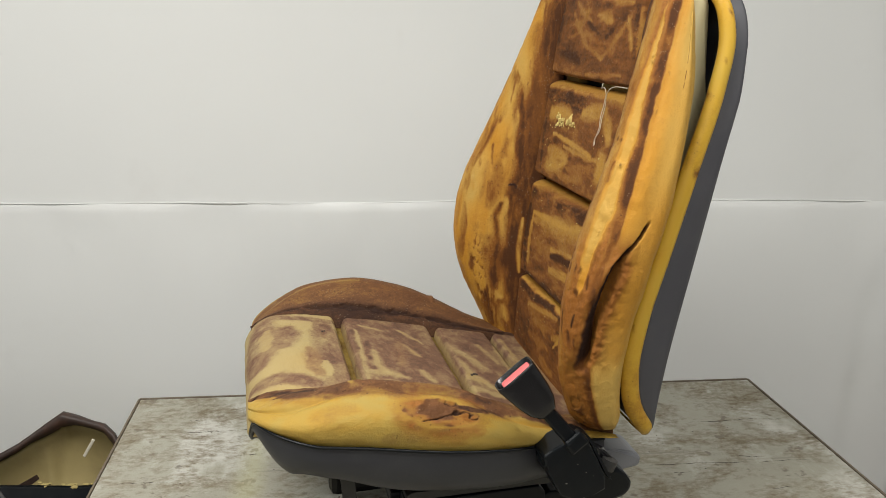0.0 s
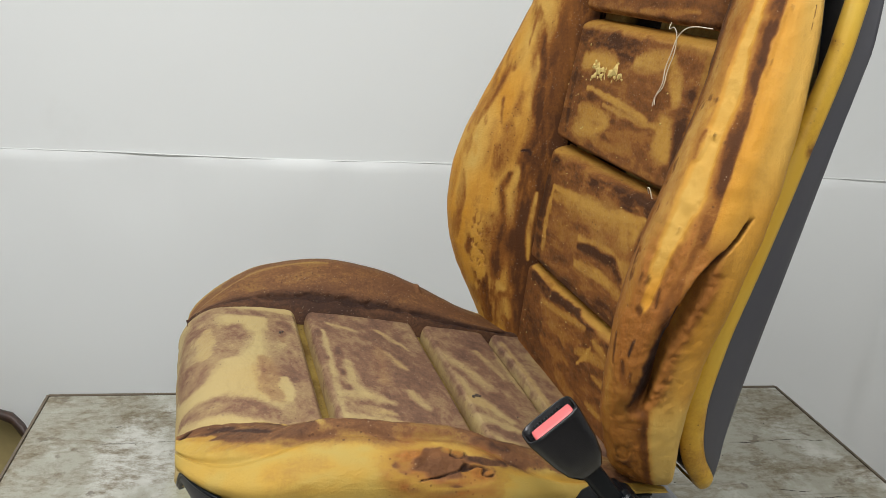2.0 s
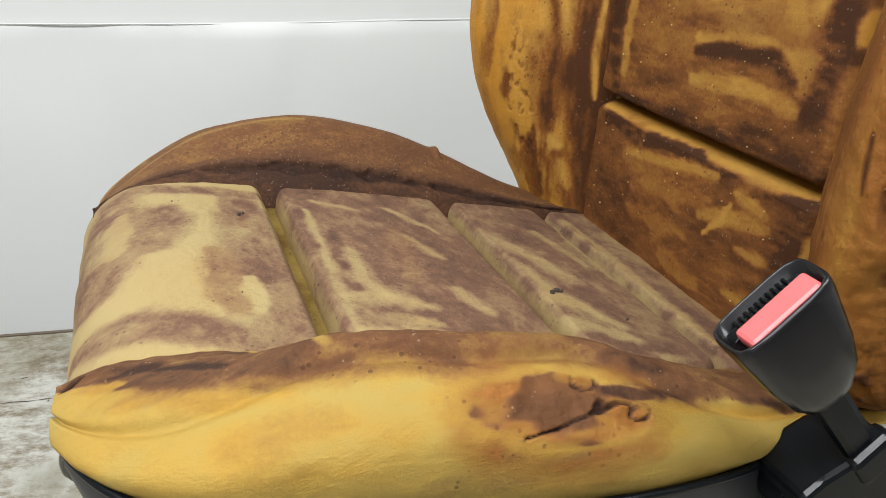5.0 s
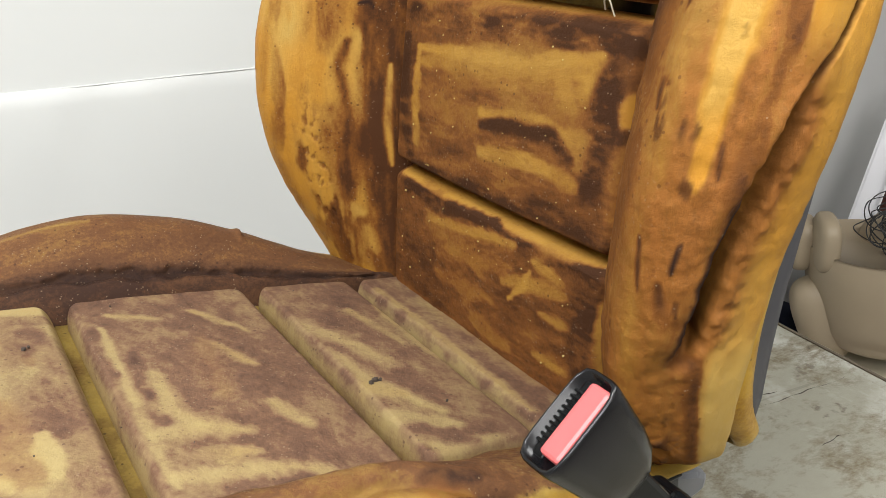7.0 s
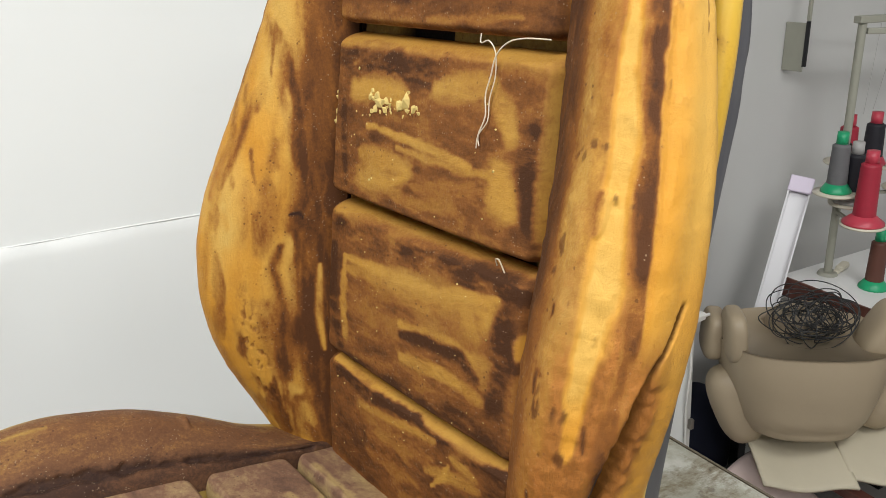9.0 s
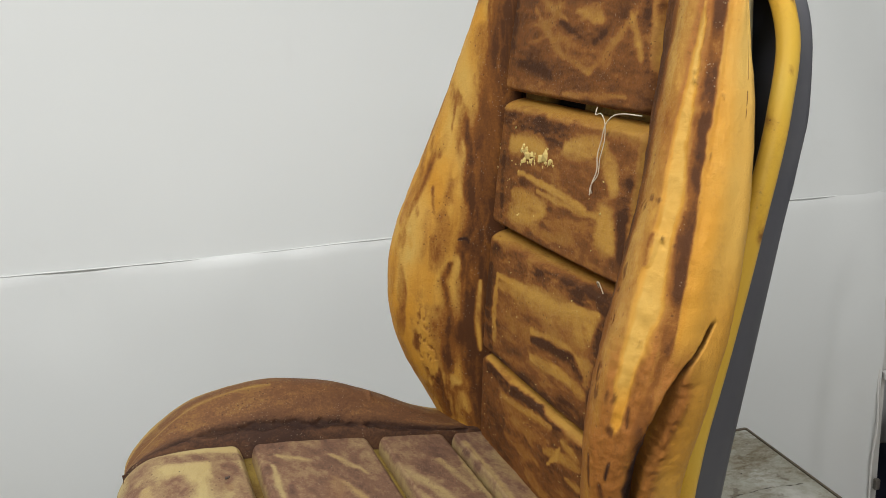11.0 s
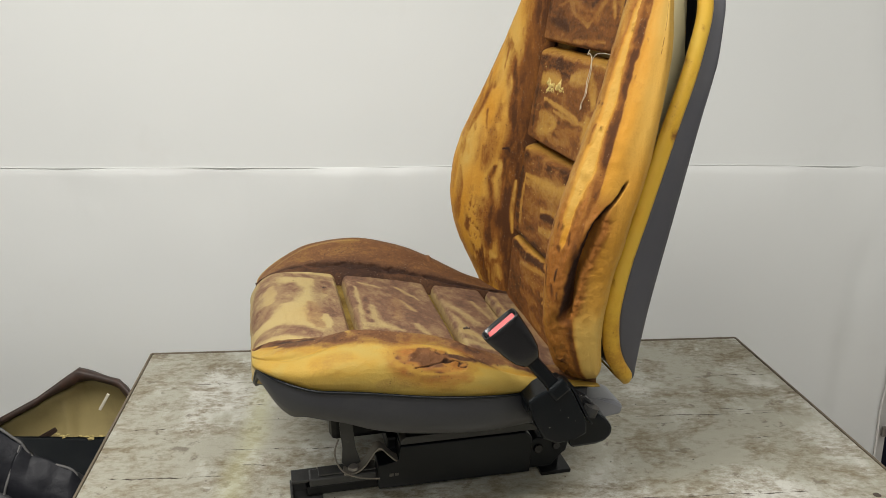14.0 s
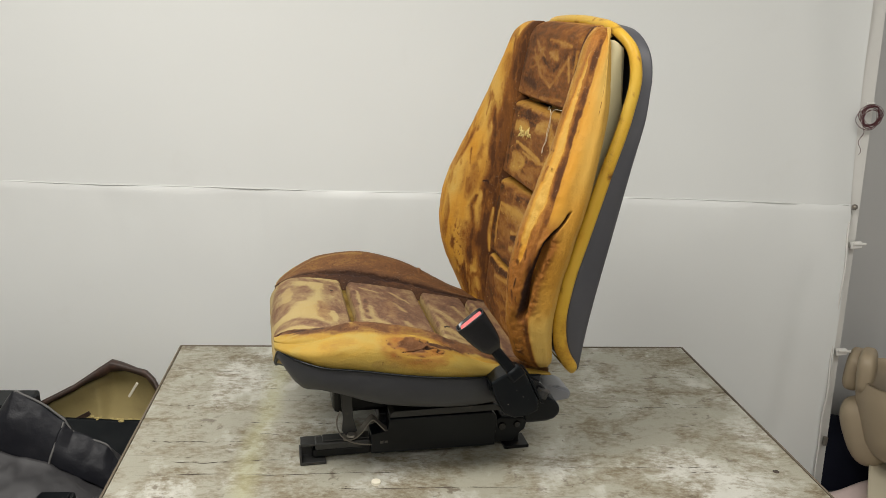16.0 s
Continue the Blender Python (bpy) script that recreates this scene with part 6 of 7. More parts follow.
def blob(name, centre, size, power, material, parent, label="", tilt=(0, 0, 0), n=32, wave=0.0):
    """A soft rounded body: a superellipsoid, slightly uneven."""
    t, f = np.meshgrid(np.linspace(-np.pi / 2, np.pi / 2, n), np.linspace(-np.pi, np.pi, 2 * n, endpoint=False), indexing="ij")
    sg = lambda x, e: np.sign(x) * np.abs(x) ** e
    p = np.stack([size[0] * sg(np.cos(t), power) * sg(np.cos(f), power), size[1] * sg(np.cos(t), power) * sg(np.sin(f), power), size[2] * sg(np.sin(t), power)], -1)
    p = p * (1 + wave * grain(p, 9, 3, 2))[..., None]
    rot = np.array(Euler([radians(a) for a in tilt]).to_matrix())
    p = p @ rot.T + np.array(centre)
    return sheet(name, p, material, parent, label, wrap_m=True, flip=True)


def leather_part():
    ob = tagged(new("leather_seat_part"), "beige leather seat cover parts heaped on a stool", "seat cover")
    ob.matrix_world = CORNER
    # the bowl-shaped front
    z = np.linspace(0, 1, 40)
    height = 0.548 + z * 0.198
    half = spline(z, [0, 0.05, 0.15, 0.35, 0.6, 0.85, 1.0], [0.06, 0.095, 0.118, 0.136, 0.150, 0.160, 0.163])
    deep = spline(z, [0, 0.05, 0.2, 0.5, 0.8, 1.0], [0.05, 0.09, 0.115, 0.125, 0.125, 0.12])
    f = np.linspace(0, 2 * np.pi, 72, endpoint=False)
    sg = lambda x, e: np.sign(x) * np.abs(x) ** e
    grid = np.stack([0.155 + half[:, None] * sg(np.cos(f), 0.75), 0.07 + deep[:, None] * sg(np.sin(f), 0.8), np.broadcast_to(height[:, None], (40, 72))], -1)
    sheet("bowl", grid, beige_leather, ob, wrap_m=True, caps=True, flip=True)
    blob("ear", (0.016, 0.035, 0.757), (0.021, 0.050, 0.052), 0.62, beige_leather, ob, tilt=(0, -4, 0), wave=0.04)
    blob("ear", (-0.012, 0.085, 0.735), (0.022, 0.045, 0.050), 0.6, beige_leather, ob, tilt=(0, 3, 0), wave=0.04)
    blob("ear", (0.288, 0.03, 0.772), (0.034, 0.045, 0.062), 0.6, beige_leather, ob, tilt=(0, 28, 0), wave=0.04)
    blob("lobe", (0.034, 0.045, 0.598), (0.046, 0.05, 0.086), 0.75, beige_leather, ob, tilt=(0, -24, 0), wave=0.06)
    blob("lobe", (0.315, 0.08, 0.62), (0.05, 0.06, 0.08), 0.75, beige_leather, ob, tilt=(0, 18, 0), wave=0.05)
    blob("hump", (0.165, 0.10, 0.74), (0.075, 0.05, 0.055), 0.8, beige_leather, ob, wave=0.06)
    # ivory flaps underneath
    for x0, x1, z0, drop, y0 in ((0.05, 0.225, 0.535, 0.052, -0.075), (0.215, 0.44, 0.545, 0.055, -0.055)):
        a, b = np.meshgrid(np.linspace(x0, x1, 24), np.linspace(0, 1, 20), indexing="ij")
        zz = z0 - drop * b**1.5 + 0.006 * np.sin(a * 38)
        g = np.stack([a + 0.02 * b, 0.10 + (y0 - 0.10) * b, zz], -1)
        flap = sheet("flap", g, ivory_cloth, ob, "ivory cloth flap")
        solid = flap.modifiers.new("thickness", "SOLIDIFY")
        solid.thickness = 0.006


def wire_heap():
    ob = tagged(new("wire_heap"), "tangled heap of thin black wire on the leather", "wire")
    ob.matrix_world = CORNER @ pose(0.155, 0.045, 0.80)
    rnd = random.Random(11)
    for k in range(34):
        r = rnd.uniform(0.030, 0.058)
        m = Euler((rnd.uniform(0.5, 1.5), rnd.uniform(-0.5, 0.5), rnd.uniform(-0.9, 0.9))).to_matrix()
        o = Vector((rnd.uniform(-0.035, 0.035), rnd.uniform(-0.025, 0.02), rnd.uniform(-0.022, 0.012)))
        ph, sq = rnd.random() * 6, rnd.uniform(0.55, 0.8)
        loop = []
        for t in np.linspace(0, 2 * math.pi, 44, endpoint=False):
            q = Vector((r * 1.25 * math.cos(t), r * sq * math.sin(t), 0.006 * math.sin(3 * t + ph)))
            q = m @ q + o
            q.z = max(q.z, -0.055)
            loop.append(tuple(q))
        tube("wire", loop, 0.0011, wire_dark, ob, cyclic=True, resolution=1)


def stool():
    ob = tagged(new("stool"), "dark iron stool frame under the leather parts", "stool")
    x0, x1, y0, y1, z = 1.517, 1.98, 1.499, 1.95, 0.169
    for cx, cy, sx, sy in (((x0 + x1) / 2, y0, x1 - x0, 0.028), ((x0 + x1) / 2, y1, x1 - x0, 0.028), (x0, (y0 + y1) / 2, 0.032, y1 - y0 - 0.03), (x1, (y0 + y1) / 2, 0.032, y1 - y0 - 0.03)):
        bm = bmesh.new()
        boxed(bm, cx, cy, z, sx, sy, 0.028, 0.003)
        part("rail", bm, brown_edge, ob, "dark red-brown rail")
    for x in (x0, x1):
        for y in (y0, y1):
            bm = bmesh.new()
            boxed(bm, x, y, (z - 0.014 + GROUND) / 2, 0.032, 0.032, z - 0.014 - GROUND, 0.003)
            part("leg", bm, dark_iron, ob)
    bm = bmesh.new()
    boxed(bm, (x0 + x1) / 2, (y0 + y1) / 2, z + 0.02, x1 - x0 - 0.1, y1 - y0 - 0.12, 0.018, 0.004)
    part("seat_board", bm, black_plastic, ob)
    crate = tagged(new("crate"), "dark box of scraps beside the stool", "box")
    bm = bmesh.new()
    boxed(bm, 1.335, 1.74, (0.10 + GROUND) / 2, 0.26, 0.34, 0.10 - GROUND, 0.01)
    part("box_body", bm, dark_iron, crate)
    a, b = np.meshgrid(np.linspace(0, 1, 24), np.linspace(0, 1, 20), indexing="ij")
    g = np.stack([1.235 + 0.24 * a, 1.57 + 0.26 * b, 0.125 + 0.035 * np.sin(a * 5 + 1) * np.cos(b * 4) + 0.04 * b], -1)
    scrap = tagged(sheet("cloth_scrap", g, pink_cloth), "crumpled pale pink printed cloth scrap on the box", "cloth scrap")
    scrap.modifiers.new("thickness", "SOLIDIFY").thickness = 0.004


def dark_cloth():
    heap = blob("dark_cloth", (1.372, 2.035, 0.075), (0.175, 0.085, 0.225), 0.8, navy_cloth, None, tilt=(0, 12, 0), n=40, wave=0.10)
    tagged(heap, "dark navy cloth heaped on the floor behind the stool", "cloth")


def wall_hanger():
    ob = tagged(new("wall_hanger"), "thin dark strip hanging by a rod, with a grey plate as its wall shadow", "hanging plate")
    # grey plate, darker than the wall, stands in for the strip's cast shadow
    bm = bmesh.new()
    boxed(bm, 1.785, 2.125, 1.19, 0.006, 0.066, 0.13, 0.002)
    part("plate", bm, stand_paint, ob)
    bm = bmesh.new()
    boxed(bm, 1.785, 2.088, 1.20, 0.010, 0.008, 0.12, 0.001)
    part("edge", bm, dark_iron, ob)
    bm = bmesh.new()
    boxed(bm, 1.785, 2.088, 1.42, 0.009, 0.009, 0.32, 0.001)
    part("rod", bm, stand_paint, ob)


sewing_table()
thread_stand()
light_channel()
leather_part()
wire_heap()
stool()
dark_cloth()
wall_hanger()

# ---- heap of car trim beside the table ----
navy_leather = plain("navy_leather", (0.007, 0.0075, 0.011), 0.5, vary=0.4, scale=18, bump=0.8, spec=0.3, dust=(0.022, 0.022, 0.026))
grey_piping = plain("grey_piping", (0.12, 0.118, 0.115), 0.6, vary=0.2, scale=30)
grey_cloth = plain("grey_cloth", (0.036, 0.035, 0.037), 0.6, vary=0.2, scale=20, bump=0.3)
brown_leather = plain("brown_leather", (0.040, 0.024, 0.018), 0.5, vary=0.5, scale=22, bump=0.5, dust=(0.14, 0.055, 0.030))
olive_felt = plain("olive_felt", (0.30, 0.24, 0.10), 0.85, vary=0.3, scale=12, bump=0.4, dust=(0.17, 0.12, 0.06))


def trim_shell():
    """A moulded trim piece: olive lining inside, a dark turned-over rim on top, folded at the middle."""
    ob = tagged(new("trim_piece"), "moulded car trim with olive lining and a dark brown rim", "car trim")
    corners = [(-1.42, 1.70, 0.440), (-1.24, 1.72, 0.458), (-1.08, 1.745, 0.492), (-0.985, 1.775, 0.535), (-0.925, 1.80, 0.572), (-0.892, 1.81, 0.592), (-0.855, 1.805, 0.584), (-0.79, 1.79, 0.570), (-0.765, 1.775, 0.552), (-0.735, 1.75, 0.505), (-0.70, 1.70, 0.43)]
    path = np.array([np.array(corners[k]) * (1 - t) + np.array(corners[k + 1]) * t for k in range(len(corners) - 1) for t in np.linspace(0, 1, 9, endpoint=False)] + [corners[-1]])
    n = len(path)
    x = path[:, 0]
    fold = np.exp(-((x + 0.935) / 0.015) ** 2)
    rows = []
    for k, (back, down) in enumerate(((0.004, 0.012), (0.022, 0.05), (0.034, 0.10), (0.030, 0.15), (0.0, 0.19), (-0.05, 0.215), (-0.10, 0.225))):
        q = path.copy()
        q[:, 1] += back - 0.018 * fold * step(k, 0, 3) + 0.006 * grain(q, 9, 5, 2)
        q[:, 2] = np.maximum(q[:, 2] - down, 0.378 + 0.01 * (k < 5))
        rows.append(q)
    lining = sheet("lining", np.stack(rows, 0), olive_felt, ob, "olive felt lining")
    lining.modifiers.new("thickness", "SOLIDIFY").thickness = 0.005
    # the rim is a bent strip: a top face and a turned-down front lip of uneven width
    wide = spline(x, [-1.42, -1.1, -0.95, -0.89, -0.80, -0.74, -0.70], [0.010, 0.012, 0.016, 0.024, 0.012, 0.020, 0.02]) + 0.004 * grain(path, 30, 6, 2)
    hang = spline(x, [-1.42, -1.1, -0.95, -0.89, -0.86, -0.80, -0.74, -0.70], [0.010, 0.012, 0.016, 0.026, 0.014, 0.012, 0.030, 0.03]) + 0.003 * grain(path, 20, 2, 2)
    zero = 0 * x
    strip = [path + np.stack([zero, wide, zero - 0.010], -1), path + np.stack([zero, wide * 0.6, zero + 0.004], -1), path + np.stack([zero, zero - 0.002, zero + 0.006], -1),
             path + np.stack([zero, zero - 0.008, zero], -1), path + np.stack([zero, zero - 0.006, -hang], -1)]
    rim = sheet("rim", np.stack(strip, 0), brown_leather, ob, "dark brown turned-over rim")
    rim.modifiers.new("thickness", "SOLIDIFY").thickness = 0.003
    bm = bmesh.new()
    boxed(bm, -0.822, 1.765, 0.530, 0.007, 0.005, 0.050, 0.0015, Matrix.Rotation(0.55, 4, "Y"))
    part("fixing_tab", bm, cream_plastic, ob, "pale plastic fixing tab")
    bm = bmesh.new()
    extruded(bm, [(-1.06, 0.400), (-0.95, 0.462), (-0.945, 0.452), (-1.02, 0.398)], 1.765, 1.772, 0.001)
    part("rib", bm, brown_leather, ob)
    rnd = random.Random(8)
    bm = bmesh.new()
    for k in range(26):
        made = bmesh.ops.create_icosphere(bm, subdivisions=1, radius=rnd.choice((0.002, 0.003, 0.004, 0.006)))["verts"]
        for vert in made:
            vert.co *= rnd.uniform(0.6, 1.3)
        t = rnd.random() ** 0.7
        bmesh.ops.transform(bm, matrix=Matrix.Translation((-0.93 + 0.16 * t, 1.70 + rnd.uniform(-0.008, 0.008), 0.480 - 0.012 * t)) @ Matrix.Diagonal((1.7, 1, 0.7, 1)), verts=made)
    part("torn_foam_edge", bm, olive_crumb, ob, "pale torn foam along the lower edge")


def patch(name, corners, material, parent, label="", sag=0.01, seed=1, thick=0.005, n=30):
    """A piece of leather stretched between four corners, uneven and slightly slack."""
    a, b = np.meshgrid(np.linspace(0, 1, n), np.linspace(0, 1, n), indexing="ij")
    c = np.array(corners, float)
    p = ((1 - a) * (1 - b))[..., None] * c[0] + (a * (1 - b))[..., None] * c[1] + (a * b)[..., None] * c[2] + ((1 - a) * b)[..., None] * c[3]
    p[..., 2] += -sag * np.sin(np.pi * a) * np.sin(np.pi * b) + 0.004 * grain(p, 14, seed, 3)
    ob = sheet(name, p, material, parent, label)
    ob.modifiers.new("thickness", "SOLIDIFY").thickness = thick
    return ob


def draped(name, upper, lower, material, parent, label="", seed=1, thick=0.004, n=60, m=30, belly=0.010, crease=0.010):
    """Leather hanging between an upper and a lower edge, with a soft belly and creases."""
    up, lo = np.array(upper, float), np.array(lower, float)
    along = lambda q, k: np.stack([np.interp(np.linspace(0, 1, k), np.linspace(0, 1, len(q)), q[:, c]) for c in range(3)], -1)
    up, lo = along(up, n), along(lo, n)
    b = np.linspace(0, 1, m)
    p = up[:, None] * (1 - b)[None, :, None] + lo[:, None] * b[None, :, None]
    p[..., 1] -= belly * np.sin(np.pi * b)[None, :]
    p[..., 2] += belly * 0.5 * np.sin(np.pi * b)[None, :]
    fold = grain(p * np.array([1, 1, 0.5]), 11, seed, 3)
    p[..., 1] += crease * fold * np.sin(np.pi * np.clip(b, 0.12, 1))[None, :]
    p[..., 2] += crease * grain(p, 26, seed + 3, 2)
    ob = sheet(name, p, material, parent, label)
    ob.modifiers.new("thickness", "SOLIDIFY").thickness = thick
    return ob


def leather_heap():
    ob = tagged(new("folded_leather"), "folded dark navy leather panel with dusty grey seams", "leather panel")
    ridge = [(-1.12, 1.53, 0.560), (-1.063, 1.52, 0.592), (-1.023, 1.52, 0.646), (-0.999, 1.52, 0.639), (-0.955, 1.52, 0.613), (-0.910, 1.52, 0.572)]
    step_down = [(-0.910, 1.52, 0.572), (-0.893, 1.52, 0.540), (-0.855, 1.52, 0.520), (-0.814, 1.52, 0.501), (-0.803, 1.52, 0.472), (-0.780, 1.51, 0.440)]
    hem = [(-1.16, 1.47, 0.535), (-1.049, 1.47, 0.519), (-0.998, 1.47, 0.500), (-0.936, 1.47, 0.482)]
    hem_low = [(-0.936, 1.47, 0.482), (-0.880, 1.47, 0.448), (-0.811, 1.47, 0.407), (-0.770, 1.47, 0.390)]
    draped("panel_face", ridge, hem, navy_leather, ob, seed=2)
    draped("panel_face", step_down, hem_low, navy_leather, ob, seed=5)
    back = lambda q: [(x + 0.01, y + 0.10, max(z - 0.16, 0.40)) for x, y, z in q]
    draped("panel_back", ridge, back(ridge), grey_cloth, ob, seed=8, belly=-0.006)
    draped("panel_back", step_down, back(step_down), grey_cloth, ob, seed=9, belly=-0.006)
    seam = lambda q, k=0.002: [(x, y - 0.003, z + k) for x, y, z in q]
    tube("seam", smooth_path(seam(ridge[1:]), 60), 0.0028, grey_piping, ob, "dusty grey seam")
    tube("seam", smooth_path(seam(step_down[:-1]), 60), 0.0028, grey_piping, ob, "dusty grey seam")
    tube("seam", smooth_path([(-0.911, 1.514, 0.570), (-0.921, 1.488, 0.536), (-0.930, 1.468, 0.505), (-0.936, 1.464, 0.484)], 24), 0.0026, grey_piping, ob, "dusty grey seam")
    cloth = tagged(new("folded_cloth"), "grey cloth-backed trim panel lying in the heap", "trim panel")
    draped("sheet_face", [(x, y - 0.002, z - 0.004) for x, y, z in hem + hem_low[1:]], [(-1.12, 1.30, 0.43), (-1.02, 1.33, 0.43), (-0.90, 1.33, 0.42), (-0.78, 1.36, 0.385), (-0.73, 1.40, 0.37)], grey_cloth, cloth, seed=12, belly=0.004)
    mould = tagged(new("plastic_moulding"), "black ribbed plastic moulding in the trim heap", "moulding")
    bm = bmesh.new()
    boxed(bm, -1.31, 1.69, 0.450, 0.50, 0.10, 0.19, 0.008)
    for k in range(7):
        boxed(bm, -1.51 + 0.07 * k, 1.66, 0.549, 0.018, 0.05, 0.014, 0.002)
    part("moulding", bm, black_plastic, mould)
    flat = tagged(new("flat_panel"), "dark glossy trim panel sloping down in the heap", "trim panel")
    patch("panel", [(-1.02, 1.70, 0.476), (-0.72, 1.70, 0.462), (-0.68, 1.46, 0.375), (-0.92, 1.46, 0.395)], black_plastic, flat, seed=15, thick=0.01)
    bm = bmesh.new()
    boxed(bm, -0.80, 1.58, 0.420, 0.11, 0.035, 0.012, 0.004, Matrix.Identity(4))
    boxed(bm, -0.78, 1.53, 0.405, 0.06, 0.025, 0.012, 0.004, Matrix.Identity(4))
    part("slot_rib", bm, glossy_black, flat)
    bench = tagged(new("low_bench"), "low dark bench that carries the heap of trim", "bench")
    bm = bmesh.new()
    boxed(bm, -1.15, 1.48, 0.345, 0.95, 0.90, 0.03, 0.005)
    part("bench_top", bm, dark_iron, bench)
    for x in (-1.58, -0.72):
        for y in (1.08, 1.88):
            bm = bmesh.new()
            boxed(bm, x, y, (0.33 + GROUND) / 2, 0.04, 0.04, 0.33 - GROUND, 0.003)
            part("leg", bm, dark_iron, bench)
    box = tagged(new("small_black_box"), "small open black plastic box in the heap", "box")
    bm = bmesh.new()
    boxed(bm, -0.890, 1.365, 0.405, 0.085, 0.05, 0.10, 0.006)
    boxed(bm, -0.890, 1.365, 0.457, 0.070, 0.035, 0.006, 0.003)
    part("box_body", bm, black_plastic, box)


trim_shell()
leather_heap()


# ---- small things on the seat and the table ----
def back_front(v, w):
    return float(back_plane(w)) - 0.006


def on_back(v, w, off=0.002):
    return tuple(seat.matrix_world @ Vector((back_front(v, w) - off, v, w)))


def loose_threads():
    pts = [(-0.143, 0.634, 0.003), (-0.122, 0.634, 0.008), (-0.105, 0.630, 0.008), (-0.092, 0.620, 0.006), (-0.086, 0.605, 0.004), (-0.081, 0.590, 0.003), (-0.083, 0.575, 0.003), (-0.077, 0.560, 0.003), (-0.079, 0.552, 0.003)]
    tagged(tube("loose_thread", smooth_path([on_back(*p) for p in pts], 70), 0.0006, thread_white, resolution=1), "white loose thread caught in the pad joint", "thread")
    pts = [(-0.070, 0.634, 0.003), (-0.074, 0.628, 0.006), (-0.084, 0.630, 0.007), (-0.091, 0.622, 0.006), (-0.091, 0.605, 0.004), (-0.086, 0.588, 0.003), (-0.086, 0.572, 0.003), (-0.078, 0.560, 0.004), (-0.076, 0.550, 0.003)]
    tagged(tube("loose_thread", smooth_path([on_back(*p) for p in pts], 70), 0.0005, thread_white, resolution=1), "white loose thread caught in the pad joint", "thread")
    pts = [(-0.112, 0.467, 0.002), (-0.114, 0.473, 0.006), (-0.119, 0.474, 0.007), (-0.122, 0.464, 0.003)]
    tagged(tube("loose_thread", smooth_path([on_back(*p) for p in pts], 24), 0.0006, thread_white, resolution=1), "short white thread end in the pad joint", "thread")


def crumbs():
    rnd = random.Random(21)
    verts, faces = [], []

    def lump(c, r):
        bm = bmesh.new()
        bmesh.ops.create_icosphere(bm, subdivisions=1, radius=r)
        k = len(verts)
        for v in bm.verts:
            verts.append(tuple(Vector(c) + v.co * rnd.uniform(0.6, 1.25)))
        for f in bm.faces:
            faces.append(tuple(k + v.index for v in f.verts))
        bm.free()

    for _ in range(60):
        t = rnd.random()
        lump(on_back(0.074 - 0.07 * t + rnd.gauss(0, 0.006), 0.567 - 0.004 * t + rnd.gauss(0, 0.005), -0.001), rnd.uniform(0.0018, 0.0050))
    lump(on_back(0.022, 0.572, -0.001), 0.0085)
    lump(on_back(0.028, 0.569, -0.001), 0.0070)
    lump(on_back(0.062, 0.567, -0.001), 0.007)
    for _ in range(36):
        lump(on_back(rnd.uniform(-0.10, 0.11), rnd.uniform(0.48, 0.60), 0.0), rnd.uniform(0.0005, 0.0014))
    for _ in range(90):
        lump(on_back(rnd.uniform(-0.12, 0.125), rnd.choice((rnd.uniform(0.18, 0.29), rnd.uniform(0.31, 0.45))), 0.001), rnd.uniform(0.0004, 0.0009))
    for _ in range(9):
        lump(on_back(0.146 + rnd.uniform(-0.003, 0.003), rnd.uniform(0.53, 0.58), -0.010), rnd.uniform(0.0015, 0.004))
    tagged(mesh_part("foam_crumbs", verts, faces, crumb_foam, smooth=False), "pale foam crumbs stuck to the seat back", "crumbs", kind="stuff")
    verts, faces = [], []
    spots = [(0.166, -0.050, 0.0022), (0.170, -0.047, 0.0026), (0.174, -0.048, 0.0018), (-0.041, 0.07, 0.0017), (-0.038, 0.072, 0.0014), (0.205, -0.09, 0.0012)]
    for _ in range(14):
        spots.append((rnd.uniform(-0.12, 0.24), rnd.uniform(-0.13, 0.13), rnd.uniform(0.0003, 0.0009)))
    for u, v, r in spots:
        lump(tuple(seat.matrix_world @ Vector((u, v, float(cushion_plane(u)) + 0.0035))), r)
    tagged(mesh_part("dirt_specks", verts, faces, crack_dark, smooth=False), "dark dirt specks on the seat cushion", "dirt", kind="stuff")


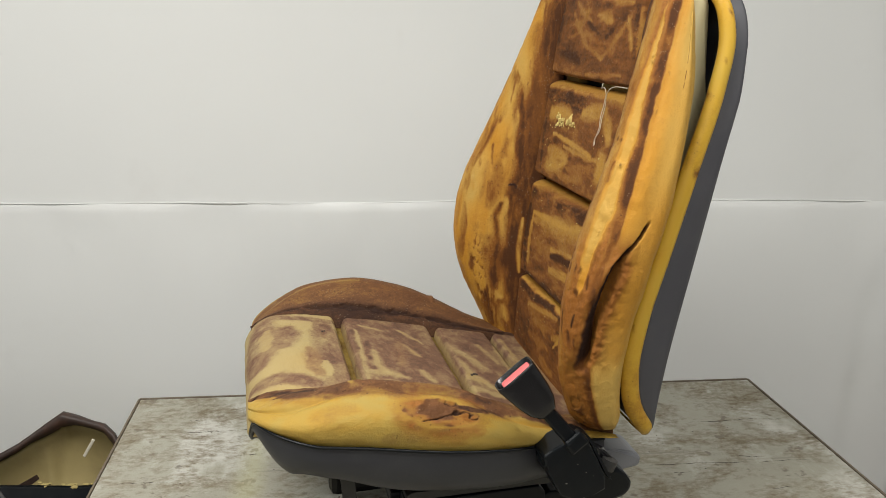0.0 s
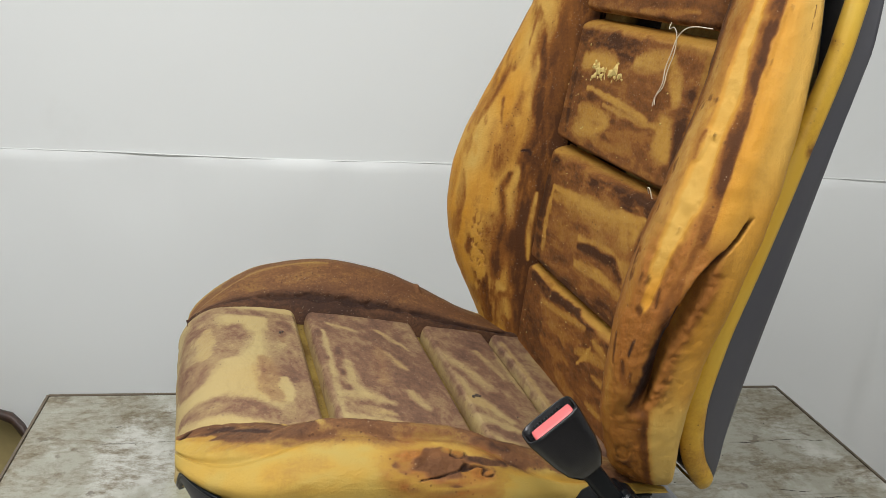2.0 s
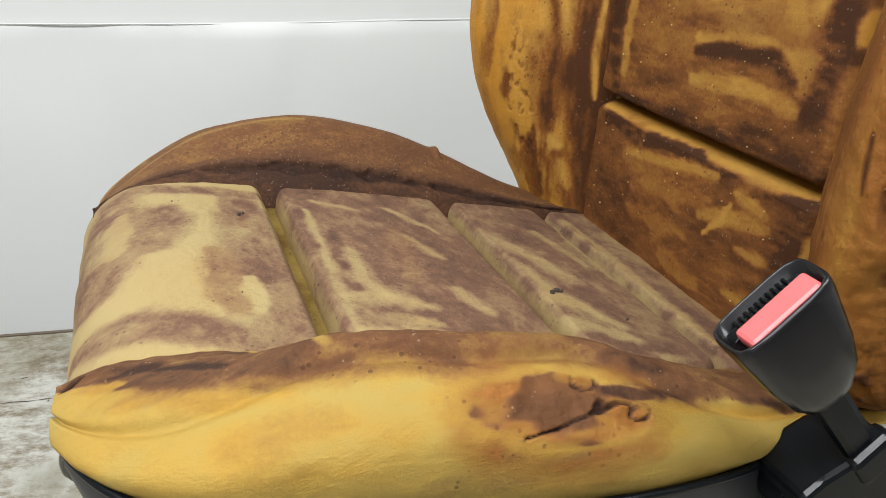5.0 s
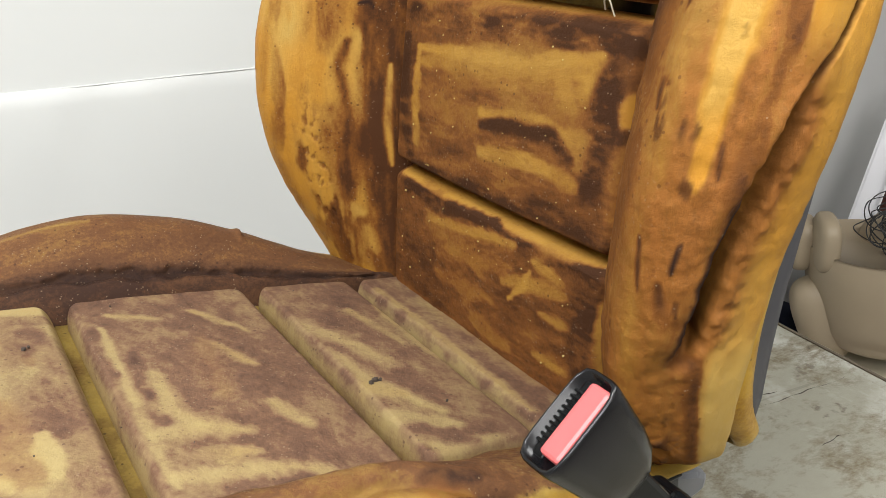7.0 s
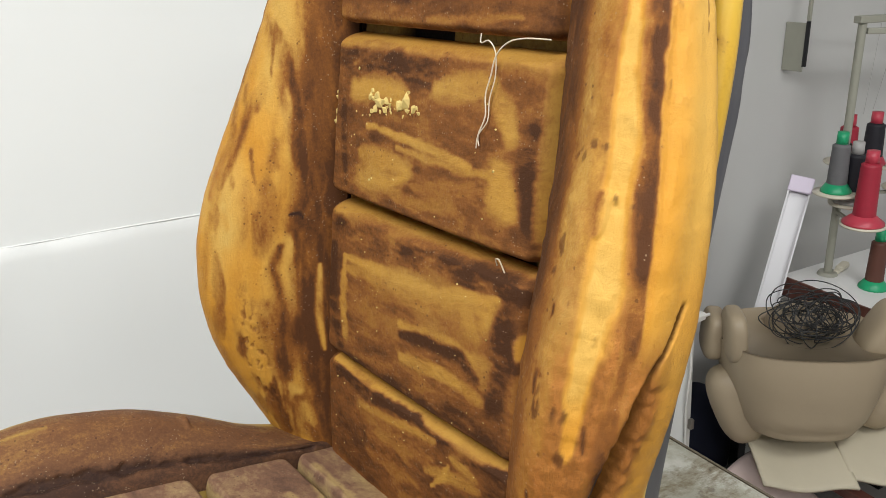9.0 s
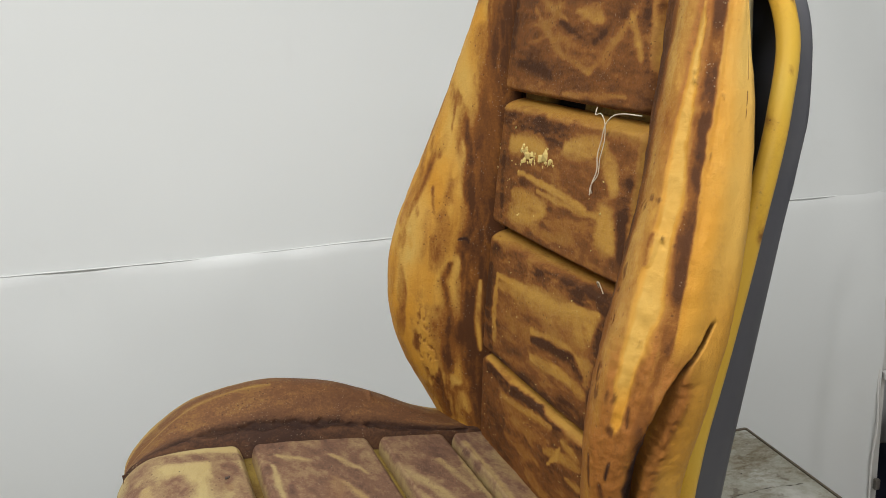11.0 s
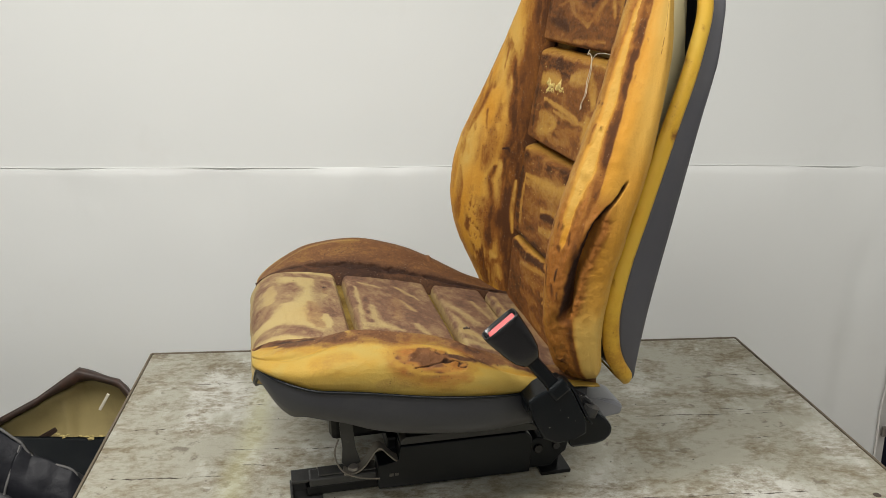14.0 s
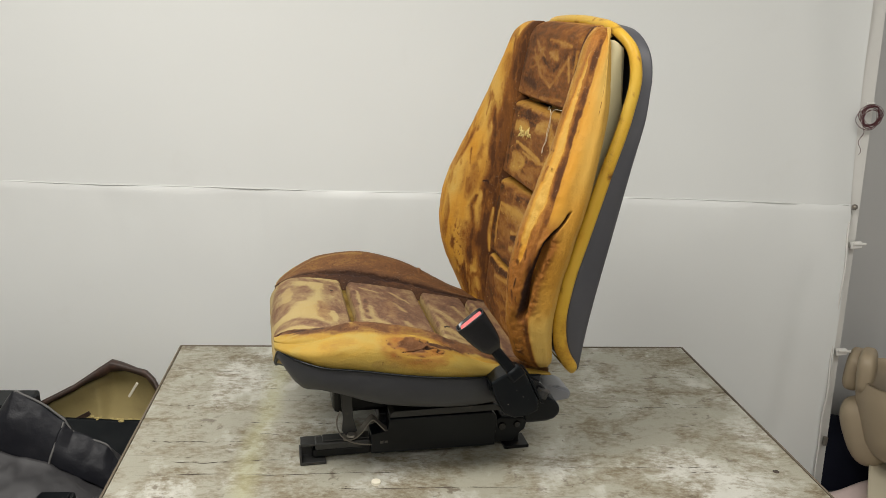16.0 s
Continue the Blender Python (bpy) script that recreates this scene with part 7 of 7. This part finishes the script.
def table_marks():
    """Open cracks in the table's top layer, running along its length."""
    rnd = random.Random(5)
    for x0, x1, y in ((-0.56, -0.38, 1.06), (-0.50, -0.30, 0.985), (-0.56, -0.10, 0.945), (0.30, 0.60, 1.19), (0.42, 0.60, 1.33), (-0.50, -0.30, 1.36), (-0.2, 0.15, 0.90), (0.20, 0.5, 0.96), (-0.40, -0.22, 1.13), (-0.57, -0.47, 1.20)):
        n = 26
        xs = np.linspace(x0, x1, n)
        mid = y + np.cumsum(np.array([rnd.gauss(0, 0.0009) for _ in range(n)]))
        wid = np.array([max(0.0001, rnd.uniform(-0.0006, 0.0014)) for _ in range(n)])
        wid[0] = wid[-1] = 0.0001
        g = np.stack([np.stack([xs, mid - wid, 0 * xs + TOP + 0.0004], -1), np.stack([xs, mid + wid, 0 * xs + TOP + 0.0004], -1)], 0)
        sheet("crack", g, crack_dark, table)
    for _ in range(34):
        n = 9
        x0, y = rnd.uniform(-0.55, 0.5), rnd.uniform(0.74, 1.42)
        xs = np.linspace(x0, x0 + rnd.uniform(0.015, 0.09), n)
        mid = y + np.cumsum(np.array([rnd.gauss(0, 0.0011) for _ in range(n)]))
        wid = np.array([max(0.0001, rnd.uniform(-0.0003, 0.0010)) for _ in range(n)])
        wid[0] = wid[-1] = 0.0001
        g = np.stack([np.stack([xs, mid - wid, 0 * xs + TOP + 0.0004], -1), np.stack([xs, mid + wid, 0 * xs + TOP + 0.0004], -1)], 0)
        sheet("crack", g, crack_dark, table)
    pits = bmesh.new()
    for _ in range(60):
        drum(pits, rnd.uniform(-0.56, 0.58), rnd.uniform(0.72, 1.46), TOP - 0.0006, rnd.uniform(0.0008, 0.0028), 0.0006, 0.0011, 7)
    part("glue_specks", pits, crack_dark, table, "dark glue specks stuck to the top")
    bm = bmesh.new()
    drum(bm, -0.135, 0.915, TOP, 0.0085, 0.008, 0.004, 24)
    tagged(part("plastic_disc", bm, cream_plastic), "small round cream plastic disc lying on the table", "disc")
    bm = bmesh.new()
    drum(bm, 0.596, 0.943, TOP, 0.006, 0.004, 0.0015, 12)
    tagged(part("dark_spot", bm, crack_dark), "dark glue spot on the table", "spot")


loose_threads()
crumbs()
table_marks()
